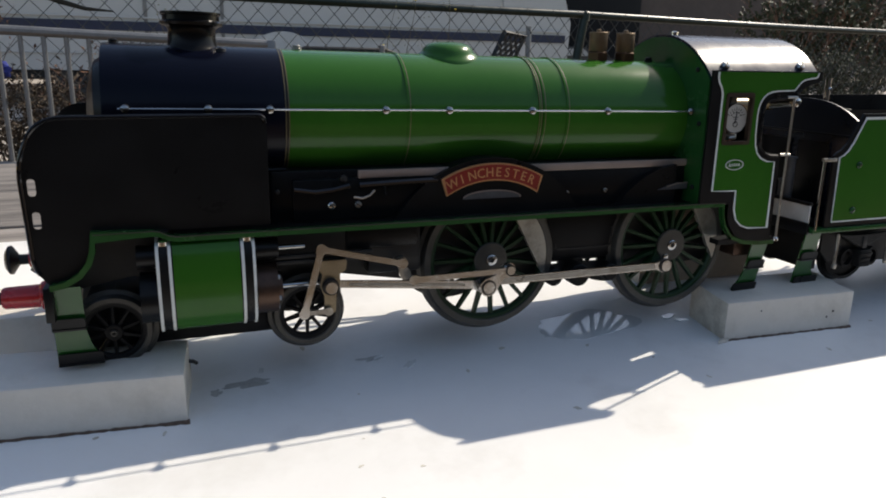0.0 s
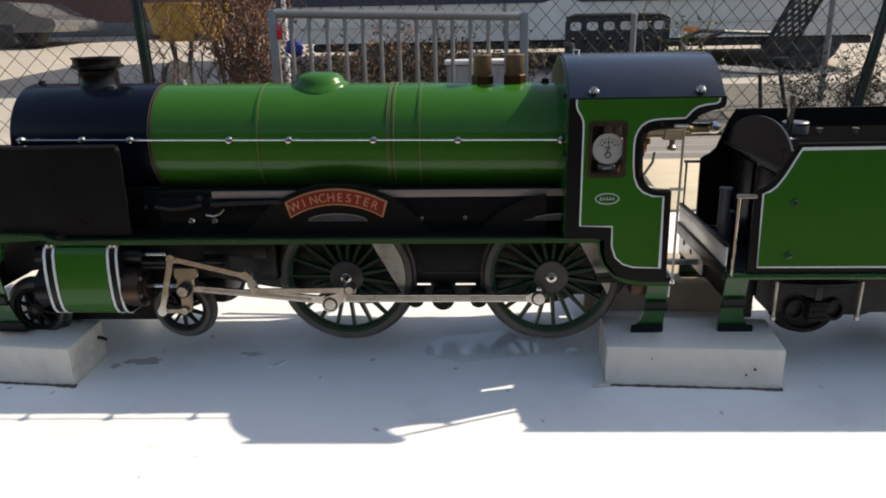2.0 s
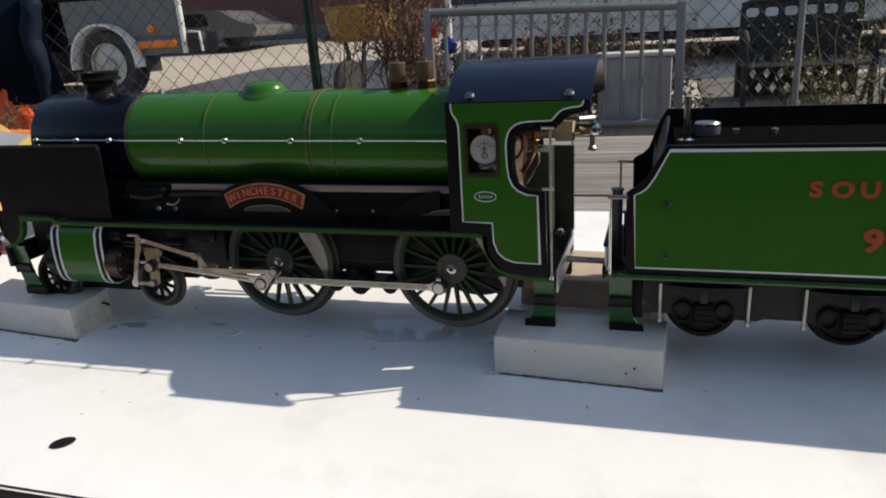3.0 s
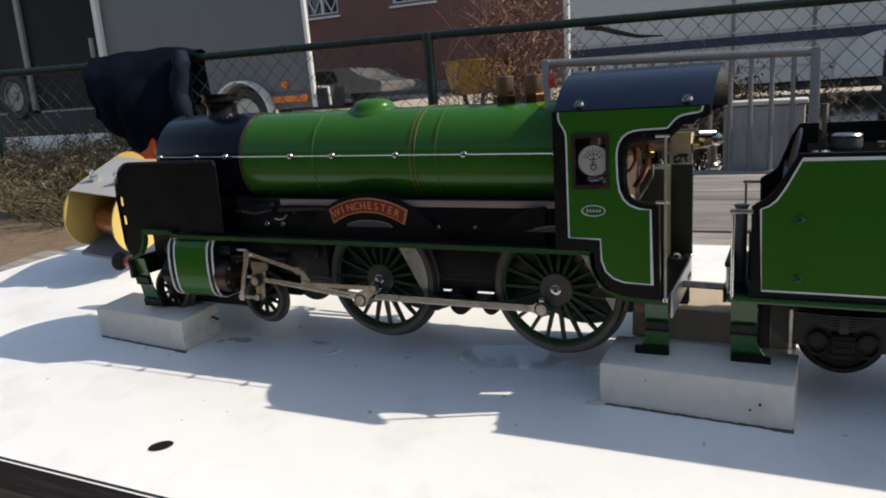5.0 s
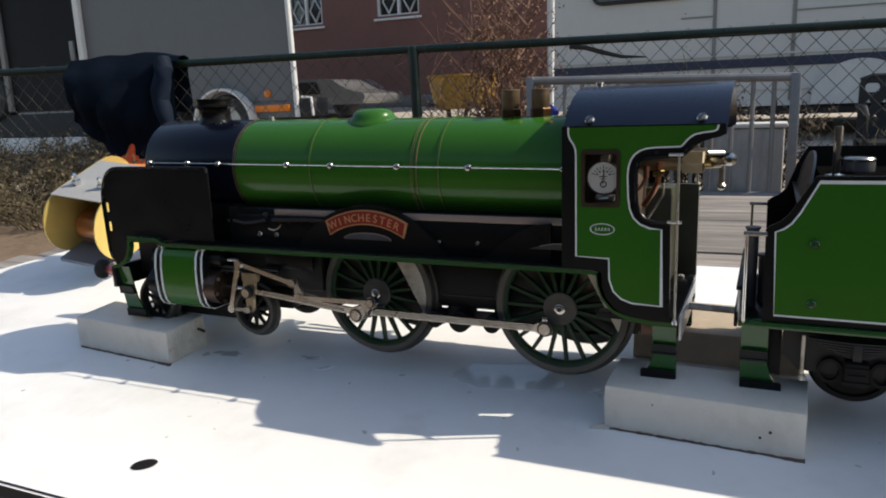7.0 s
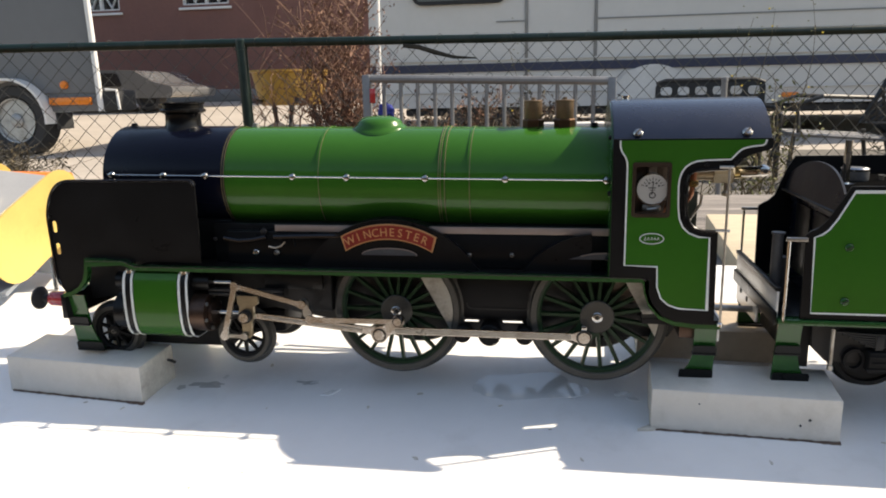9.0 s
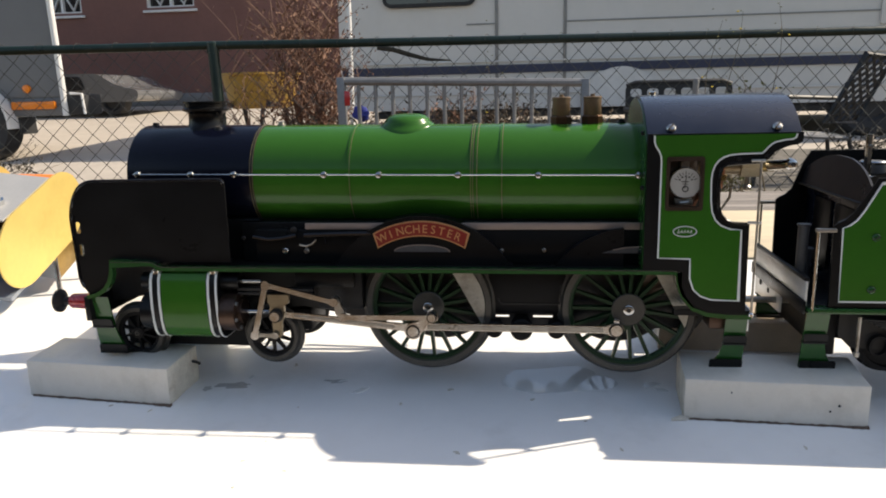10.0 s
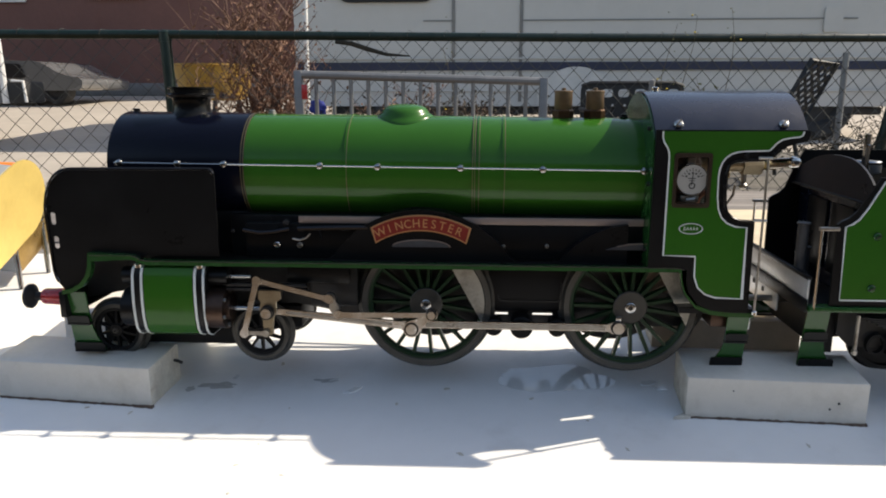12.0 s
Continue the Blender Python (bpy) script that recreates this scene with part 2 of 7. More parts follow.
def rod(bm, p, q, r, seg=12, r2=None):
    L = (Vector(q) - Vector(p)).length
    return lathe(bm, [(r, 0), (r if r2 is None else r2, L)], along(p, q), seg)


def tube(bm, pts, r, seg=8, closed=False):
    """A round bar along a polyline."""
    pts = [Vector(p) for p in pts]
    n = len(pts)
    rings = []
    up = Vector((0.13, 0.31, 0.94))
    for i, p in enumerate(pts):
        a = pts[(i - 1) % n] if closed or i else p
        b = pts[(i + 1) % n] if closed or i < n - 1 else p
        d = (b - a).normalized()
        s = d.cross(up)
        if s.length < 0.05:
            s = d.cross(Vector((1, 0, 0)))
        s.normalize()
        u = s.cross(d).normalized()
        rr = r[i] if isinstance(r, (list, tuple)) else r
        rings.append([bm.verts.new(p + rr * (math.cos(2 * math.pi * k / seg) * s + math.sin(2 * math.pi * k / seg) * u)) for k in range(seg)])
    for i in range(n if closed else n - 1):
        a, b = rings[i], rings[(i + 1) % n]
        for k in range(seg):
            bm.faces.new((a[k], a[(k + 1) % seg], b[(k + 1) % seg], b[k]))
    if not closed:
        bm.faces.new(rings[0][::-1])
        bm.faces.new(rings[-1])
    return bm


def rounded(pts, radius, steps=6):
    """Rounds the corners of a closed outline; radius may be one number or one for each corner."""
    out = []
    n = len(pts)
    for i, p in enumerate(pts):
        r = radius[i] if isinstance(radius, (list, tuple)) else radius
        p, a, b = Vector(p), Vector(pts[i - 1]), Vector(pts[(i + 1) % n])
        if r <= 0:
            out.append(tuple(p))
            continue
        da, db = (a - p), (b - p)
        r = min(r, da.length * 0.49, db.length * 0.49)
        s, e = p + da.normalized() * r, p + db.normalized() * r
        for k in range(steps + 1):
            u = k / steps
            out.append(tuple(s * (1 - u) ** 2 + p * 2 * u * (1 - u) + e * u * u))
    return out


def sheet(bm, outline, y0, y1, holes=()):
    """A plate in the x-z plane with thickness from y0 to y1 and holes through it."""
    loops = [outline, *holes]
    edges, made = [], []
    for lp in loops:
        vs = [bm.verts.new((x, y0, z)) for x, z in lp]
        made += vs
        edges += [bm.edges.new((vs[i], vs[(i + 1) % len(vs)])) for i in range(len(vs))]
    r = bmesh.ops.triangle_fill(bm, use_beauty=True, use_dissolve=False, edges=edges)
    faces = [f for f in r["geom"] if isinstance(f, bmesh.types.BMFace)]
    ex = bmesh.ops.extrude_face_region(bm, geom=faces)
    bmesh.ops.translate(bm, vec=(0, y1 - y0, 0), verts=[v for v in ex["geom"] if isinstance(v, bmesh.types.BMVert)])
    return bm


def ribbon(bm, pts, width, y0, y1, closed=False):
    """A flat strip of the given width along a path in the x-z plane, from y0 to y1 thick."""
    n = len(pts)
    P = [Vector((x, z)) for x, z in pts]
    L, R = [], []
    for i in range(n):
        a = P[i - 1] if closed or i else P[i]
        b = P[(i + 1) % n] if closed or i < n - 1 else P[i]
        d = (b - a).normalized()
        d1 = (P[i] - a).normalized() if (P[i] - a).length else d
        k = max(0.5, abs(d1.dot(d)))
        nn = Vector((-d.y, d.x)) * width / 2 / k
        L.append(P[i] + nn)
        R.append(P[i] - nn)
    g = [[bm.verts.new((q.x, y, q.y)) for q in side] for side in (L, R) for y in (y0, y1)]
    l0, l1, r0, r1 = g
    for i in range(n if closed else n - 1):
        j = (i + 1) % n
        for a, b in ((l0, r0), (r0, r1), (r1, l1), (l1, l0)):
            bm.faces.new((a[i], a[j], b[j], b[i]))
    if not closed:
        bm.faces.new((l0[0], r0[0], r1[0], l1[0]))
        bm.faces.new((l0[-1], r0[-1], r1[-1], l1[-1]))
    return bm


def link_bar(bm, p, q, w, y0, y1, w2=None, eye=0.0):
    """A rod of a valve gear in the x-z plane: a bar with a round eye at each end."""
    w2 = w2 or w
    P, Q = Vector(p), Vector(q)
    d = (Q - P).normalized()
    n = Vector((-d.y, d.x))
    e = eye or w * 0.75
    out = []
    a0 = math.atan2(-d.y, -d.x)
    for c, e2, a in ((P, e, a0), (Q, e * (w2 / w), a0 + math.pi)):
        for k in range(13):
            t = a - 1.95 + 3.9 * k / 12
            out.append((c.x + e2 * math.cos(t), c.y + e2 * math.sin(t)))
        if c is P:
            s = P + d * e * 1.35 - n * w / 2
            f = Q - d * e * (w2 / w) * 1.35 - n * w2 / 2
            out += [tuple(s), tuple(f)]
        else:
            f = Q - d * e * (w2 / w) * 1.35 + n * w2 / 2
            s = P + d * e * 1.35 + n * w / 2
            out += [tuple(f), tuple(s)]
    return sheet(bm, out, y0, y1)


def text_mesh(bm, body, size, m, bold=0.0):
    """Letters of the built-in font as flat solid shapes, moved by m (text lies in x-y)."""
    cu = bpy.data.curves.new("letters", "FONT")
    cu.body, cu.size, cu.align_x, cu.extrude = body, size, "CENTER", size * 0.02
    cu.offset = size * bold
    cu.resolution_u = 3
    ob = new("letters", cu)
    dg = bpy.context.evaluated_depsgraph_get()
    dg.update()
    me = bpy.data.meshes.new_from_object(ob.evaluated_get(dg))
    me.transform(m)
    bm.from_mesh(me)
    bpy.data.objects.remove(ob)
    bpy.data.curves.remove(cu)
    bpy.data.meshes.remove(me)
    return bm


def face_on(x, y, z, turn=0.0):
    """The pose of writing on a face that looks towards -y."""
    return Matrix.Translation((x, y, z)) @ Matrix.Rotation(turn, 4, "Y") @ Matrix.Rotation(radians(90), 4, "X")


def screw(name, x, y, z, r, parent, material, dome=0.5, slot=0.6):
    """A slotted round-head screw that looks towards -y."""
    bm = bmesh.new()
    lathe(bm, [(r, 0), (r, r * 0.5), (r * 0.8, r * (0.5 + dome * 0.5)), (r * 0.3, r * (0.5 + dome * 0.75))], along((x, y, z), (x, y - 1, z)), 16)
    ob = part(name, bm, material, parent)
    bm = bmesh.new()
    c, s = math.cos(slot), math.sin(slot)
    m = Matrix(((c, 0, s, x), (0, 1, 0, y - r * (0.55 + dome * 0.72)), (-s, 0, c, z), (0, 0, 0, 1)))
    box(bm, -r * 0.85, r * 0.85, 0, r * 0.2, -r * 0.12, r * 0.12, 0, m)
    part("slot", bm, INK, ob)
    return ob


# ---- the model engine ----
BOARD_Z = 0.8563


def board_z(x, y):
    """The top of the display board, which leans: it rises away from its near edge."""
    return BOARD_Z + 0.0076 * (x - 0.15) + 0.10 * (y - 0.26)


LEAN = Matrix(((1, 0, 0, 0), (0, 1, 0, 0), (0.0076, 0.10, 1, -0.0076 * 0.15 - 0.10 * 0.26), (0, 0, 0, 1)))


def lean(*things):
    """Lays things that were built level with the board onto its slope."""
    for ob in things:
        ob.data.transform(LEAN)


CY = 0.318            # middle line of engine and tender
AX_Z, BOILER_Z, BOILER_R = 0.9050, 0.9668, 0.0257


def far_y(y):
    return 2 * CY - y


engine = thing("model_locomotive", (0.10, CY, 0.8785), "polished green and black model steam locomotive on painted wooden blocks", "model locomotive")


def x_lathe(profile, mat_, name, parent, label="", y=CY, z=BOILER_Z, seg=64):
    """profile: (x, radius) pairs round the line y, z along x."""
    bm = bmesh.new()
    lathe(bm, [(r, x) for x, r in profile], Matrix.Translation((0, y, z)) @ Matrix.Rotation(radians(90), 4, "Y"), seg)
    return part(name, bm, mat_, parent, label)


boiler = x_lathe([(0.0287, BOILER_R), (0.217, BOILER_R)], GREEN, "boiler", engine, "glossy green boiler cladding", seg=96)
smokebox = x_lathe([(-0.0354, 0.024), (-0.0354, 0.0258), (-0.0347, BOILER_R + 0.0004), (0.0285, BOILER_R + 0.0004)], NAVY, "smokebox", engine, "blue-black smokebox", seg=96)
x_lathe([(-0.0425, 0.002), (-0.0415, 0.010), (-0.0385, 0.0195), (-0.0355, 0.0215)], BLACK, "smokebox_door", smokebox)
for bx, w in ((0.0294, 0.0008), (0.0782, 0.0007), (0.1378, 0.0007), (0.1398, 0.0006), (0.1515, 0.0007)):
    x_lathe([(bx - w, BOILER_R + 0.00002), (bx - w, BOILER_R + 0.0004), (bx + w, BOILER_R + 0.0004), (bx + w, BOILER_R + 0.00002)], BLACK if bx < 0.03 else GREEN, "boiler_band", boiler, seg=96)
    for dx in (-w * 0.75, w * 0.75) if bx < 0.03 or bx in (0.1378,) else (w * 0.75,):
        x_lathe([(bx + dx - 0.00016, BOILER_R), (bx + dx - 0.00016, BOILER_R + 0.00045), (bx + dx + 0.00016, BOILER_R + 0.00045), (bx + dx + 0.00016, BOILER_R)], CREAM_LINE, "band_lining", boiler, "thin cream lining", seg=96)

bm = bmesh.new()
prof = [(0.0104, 0.9885), (0.0110, 0.9905), (0.0106, 0.9916), (0.0097, 0.9928), (0.0091, 0.9945), (0.0089, 0.9970), (0.0089, 0.9995), (0.0094, 1.0003), (0.0115, 1.0012), (0.0118, 1.0022), (0.0106, 1.0030), (0.0106, 1.0048), (0.0112, 1.0052), (0.0112, 1.0060), (0.0096, 1.0060), (0.0084, 1.0030), (0.0080, 0.9970)]
lathe(bm, prof, Matrix.Translation((-0.0030, CY, -0.0009)), 48)
chimney = part("chimney", bm, CHIMNEY_BLACK, engine, "black wide chimney with capped rim")
bm = bmesh.new()
lathe(bm, [(0.0078, 0), (0.0078, 0.0006)], Matrix.Translation((-0.0030, CY, 0.9966)), 32)
part("chimney_bore", bm, INK, chimney)
bm = bmesh.new()
lathe(bm, [(0.0020, 0), (0.0024, 0.0010), (0.0020, 0.0022), (0.0008, 0.0028)], Matrix.Translation((0.0070, CY - 0.0085, 0.9896)), 14)
part("blower_cap", bm, BLACK, chimney)
bm = bmesh.new()
prof = [(0.0130, 0.9904), (0.0137, 0.9909), (0.0139, 0.9917), (0.0136, 0.9925), (0.0127, 0.9931), (0.0117, 0.9937), (0.0112, 0.9944), (0.0108, 0.9952), (0.0100, 0.9961), (0.0087, 0.9969), (0.0066, 0.9975), (0.0040, 0.9978), (0.0006, 0.9979)]
lathe(bm, prof, Matrix.Translation((0.1037, CY, 0)), 72)
for v in bm.verts:
    dy = v.co.y - CY
    v.co.z -= (BOILER_R - math.sqrt(BOILER_R ** 2 - dy * dy)) * (1.0 - 0.55 * (v.co.z - 0.9905) / 0.0076)
part("dome", bm, DOME_GREEN, engine, "low green dome with flat top")
for vx in (0.1802, 0.1952):
    bm = bmesh.new()
    lathe(bm, [(0.0051, 0.9905), (0.0051, 0.9948), (0.0044, 0.9956)], Matrix.Translation((vx, CY, 0)), 6)
    valve = part("safety_valve", bm, BRASS_DARK, engine, "brass safety valve with hexagonal base", smooth=False)
    bm = bmesh.new()
    lathe(bm, [(0.0041, 0.9954), (0.0043, 0.9958), (0.0043, 1.0032), (0.0045, 1.0034), (0.0045, 1.0041), (0.0042, 1.0043), (0.0011, 1.0044), (0.0011, 1.0054), (0.0006, 1.0056)], Matrix.Translation((vx, CY, 0)), 24)
    part("valve_body", bm, BRASS, valve)
for kx, km in ((0.0374, STEEL_OIL), (-0.0314, BLACK), (0.2090, BLACK)):
    bm = bmesh.new()
    lathe(bm, [(0.0021, 0.9915), (0.0021, 0.9930), (0.0016, 0.9932), (0.0016, 0.9941), (0.0012, 0.9944)], Matrix.Translation((kx, CY, 0)), 16)
    part("top_plug", bm, km, engine)

# handrails with their knobs, both sides
KNOBS = (-0.0275, 0.0003, 0.0222, 0.0672, 0.0940, 0.1318, 0.1690, 0.2140)
for side in (0, 1):
    y = 0.2885 if not side else far_y(0.2885)
    s = -1 if not side else 1
    bm = bmesh.new()
    rod(bm, (-0.0300, y, 0.9703), (0.2145, y, 0.9703), 0.00036, 8)
    rail = part("handrail", bm, STEEL, engine, "thin bright handrail")
    for kx in KNOBS:
        bm = bmesh.new()
        lathe(bm, [(0.0006, 0), (0.0006, 0.0026), (0.0009, 0.0030), (0.0015, 0.0036), (0.0017, 0.0043), (0.0014, 0.0052), (0.0005, 0.0057)], along((kx, y - s * 0.0042, 0.9703), (kx, y + s, 0.9703)), 14)
        part("handrail_knob", bm, KNOB_STEEL, rail)

# boiler, smokebox and handrails sit very slightly nose-up on the level frames
NOSE_UP = Matrix.Translation((0.105, CY, BOILER_Z)) @ Matrix.Rotation(0.0105, 4, "Y") @ Matrix.Translation((-0.105, -CY, -BOILER_Z))
for ob in engine.children_recursive:
    if ob.name.split(".")[0] not in ("safety_valve", "valve_body", "dome"):
        ob.data.transform(NOSE_UP)

# lower cladding, firebox sides and the bright strip
bm = bmesh.new()
box(bm, 0.022, 0.2165, 0.2935, far_y(0.2935), 0.9265, 0.9470, 0.0006)
part("firebox_side", bm, BLACK, engine, "black lower cladding")
bm = bmesh.new()
box(bm, -0.036, 0.030, 0.2985, far_y(0.2985), 0.9265, 0.9480, 0.002)
part("smokebox_saddle", bm, BLACK, engine)
for side in (0, 1):
    bm = bmesh.new()
    y = 0.2902 if not side else far_y(0.2902)
    box(bm, 0.0560, 0.2162, y - 0.0006, y + 0.0006, 0.9438, 0.9470, 0.0002)
    part("side_strip", bm, STRIP_TAN, engine, "dull bare-metal strip along the boiler")
    bm = bmesh.new()
    ys = (0.2895, 0.2940) if not side else (far_y(0.2940), far_y(0.2895))
    box(bm, 0.030, 0.2162, ys[0] + 0.0011, ys[1], 0.9270, 0.9436, 0.0004)
    part("firebox_panel", bm, BLACK, engine)

# running plates with green edge: level, a step near the front, curved falls at front and cab
FALL_F = [(-0.0560, 0.9112), (-0.0510, 0.9122), (-0.0462, 0.9150), (-0.0430, 0.9192), (-0.0415, 0.9235), (-0.0410, 0.9285)]
FALL_R = [(0.2318, 0.9255), (0.2322, 0.9200), (0.2340, 0.9150), (0.2385, 0.9095), (0.2450, 0.9068), (0.2540, 0.9058), (0.2640, 0.9058)]
EDGE = FALL_F + [(-0.0215, 0.9287), (-0.0190, 0.9282), (-0.0165, 0.9268), (-0.0140, 0.9262)] + [(0.2290, 0.9262)] + FALL_R
bm = bmesh.new()
box(bm, -0.0145, 0.2320, 0.2795, far_y(0.2795), 0.9256, 0.9268, 0.0002)
box(bm, -0.0412, -0.0165, 0.2795, far_y(0.2795), 0.9281, 0.9293, 0.0002)
part("running_plate", bm, BLACK, engine)
for side in (0, 1):
    ys = (0.2782, 0.2815) if not side else (far_y(0.2815), far_y(0.2782))
    bm = bmesh.new()
    ribbon(bm, EDGE, 0.0020, *ys)
    edge = part("valance", bm, GREEN_DARK, engine, "dark green valance edge")
    # pale strip painted in for the highlight on the valance's top edge
    bm = bmesh.new()
    yy = (ys[0] - 0.0002, ys[0] + 0.0006) if not side else (ys[1] - 0.0006, ys[1] + 0.0002)
    ribbon(bm, [(x, z + 0.0009) for x, z in EDGE[5:-6]], 0.00035, *yy)
    part("edge_lining", bm, HUB_GREY, edge, "thin pale line drawn as the edge's highlight")

# smoke deflectors
D_OUT = rounded([(0.0200, 0.9290), (0.0200, 0.9703), (-0.0550, 0.9700), (-0.0622, 0.9560), (-0.0610, 0.9180), (-0.0560, 0.9112), (-0.0500, 0.9122), (-0.0440, 0.9170), (-0.0418, 0.9230), (-0.0410, 0.9290)],
                [0.0, 0.0030, 0.0200, 0.0100, 0.0060, 0.001, 0.002, 0.003, 0.002, 0.0], 7)


def slot_hole(x, z, w, h):
    return rounded([(x - w / 2, z - h / 2), (x + w / 2, z - h / 2), (x + w / 2, z + h / 2), (x - w / 2, z + h / 2)], w * 0.49, 4)


for side in (0, 1):
    ys = (0.2815, 0.2823) if not side else (far_y(0.2823), far_y(0.2815))
    bm = bmesh.new()
    sheet(bm, D_OUT, *ys, holes=(slot_hole(-0.0582, 0.9462, 0.0026, 0.0060), slot_hole(-0.0578, 0.9348, 0.0026, 0.0060)))
    d = part("smoke_deflector", bm, BLACK, engine, "black smoke deflector plate with two slots", smooth=False)
    bm = bmesh.new()
    yy = ys[0] if not side else ys[1]
    tube(bm, [(x + (0.0006 if x < -0.02 else -0.0006), yy, z - (0.0006 if z > 0.94 else 0)) for x, z in D_OUT[1:32]], 0.0008, 8)
    part("rim_bead", bm, PIPE_BLACK, d, "glossy black rim bead")

# front: buffer beam, buffers, coupling hook, lamp iron
bm = bmesh.new()
box(bm, -0.0585, -0.0555, 0.2790, far_y(0.2790), 0.8985, 0.9112, 0.0004)
beam = part("buffer_beam", bm, BLACK, engine)
for side in (0, 1):
    y = 0.2906 if not side else far_y(0.2906)
    bm = bmesh.new()
    lathe(bm, [(0.0052, -0.0585), (0.0052, -0.0602), (0.0042, -0.0610), (0.0039, -0.0722), (0.0034, -0.0730)], Matrix.Translation((0, y, 0.9056)) @ Matrix(((0, 0, 1, 0), (1, 0, 0, 0), (0, 1, 0, 0), (0, 0, 0, 1))), 24)
    bf = part("buffer", bm, RED, engine, "red buffer socket with dark steel head")
    bm = bmesh.new()
    lathe(bm, [(0.0022, -0.0722), (0.0022, -0.0768), (0.0050, -0.0786), (0.0061, -0.0794), (0.0060, -0.0806), (0.0040, -0.0818), (0.0008, -0.0822)], Matrix.Translation((0, y, 0.9056)) @ Matrix(((0, 0, 1, 0), (1, 0, 0, 0), (0, 1, 0, 0), (0, 0, 0, 1))), 28)
    part("buffer_head", bm, FRAME, bf)
bm = bmesh.new()
tube(bm, [(-0.0580, CY, 0.9055), (-0.0640, CY, 0.9058), (-0.0672, CY, 0.9085), (-0.0660, CY, 0.9110)], 0.0013, 8)
part("coupling_hook", bm, STEEL_OIL, engine)
bm = bmesh.new()
tube(bm, [(-0.0590, CY + 0.010, 0.900), (-0.0610, CY + 0.010, 0.912), (-0.0640, CY + 0.010, 0.9165), (-0.0660, CY + 0.010, 0.912)], 0.0013, 8)
part("vacuum_pipe", bm, BLACK, engine)


def step_plate(x0, x1, flare, z_top, z_bot, side, name, parent, back=0.006):
    """A narrow green step hanger with two black treads; the foot sweeps out to one side and leans in by back."""
    h = z_top - z_bot
    a = [(x0, z_top), (x0, z_bot + h * 0.42), (x0 - max(0, -flare) * 0.25, z_bot + h * 0.25), (x0 - max(0, -flare), z_bot)]
    b = [(x1 + max(0, flare), z_bot), (x1 + max(0, flare) * 0.25, z_bot + h * 0.25), (x1, z_bot + h * 0.42), (x1, z_top)]
    ys = (0.2812, 0.2821) if not side else (far_y(0.2821), far_y(0.2812))

    def leaned(bm):
        if not side:
            for v in bm.verts:
                v.co.y += back * (z_top - v.co.z) / h
        return bm

    bm = bmesh.new()
    sheet(bm, a + b, *ys)
    st = part(name, leaned(bm), STEP_GREEN, parent, "green step hanger with black treads", smooth=False)
    for z, hgt, xa, xb, ya, yb in ((z_bot, 0.0050, a[-1][0], b[0][0], 0.2795, 0.2850), (z_bot + h * 0.47, 0.0048, x0 - 0.0003, x1 + 0.0003, 0.2790, 0.2822)):
        bm = bmesh.new()
        ty = (ya, yb) if not side else (far_y(yb), far_y(ya))
        box(bm, xa, xb, *ty, z, z + 0.0010, 0.0002)
        fy = (ya + 0.0004, ya + 0.0012) if not side else (far_y(ya + 0.0012), far_y(ya + 0.0004))
        sheet(bm, rounded([(xa + 0.0001, z + 0.0004), (xb - 0.0001, z + 0.0004), (xb - 0.0001, z + hgt), (xa + 0.0001, z + hgt)], [0, 0, 0.0012, 0.0012], 3), *fy)
        part("tread", leaned(bm), BLACK, st, smooth=False)
    return st


for side in (0, 1):
    step_plate(-0.0574, -0.0468, 0.0048, 0.9105, 0.8832 if side else 0.8790, side, "front_step", engine)
    step_plate(0.2540, 0.2636, -0.0053, 0.9055, 0.8832 if side else 0.8782, side, "cab_step", engine)

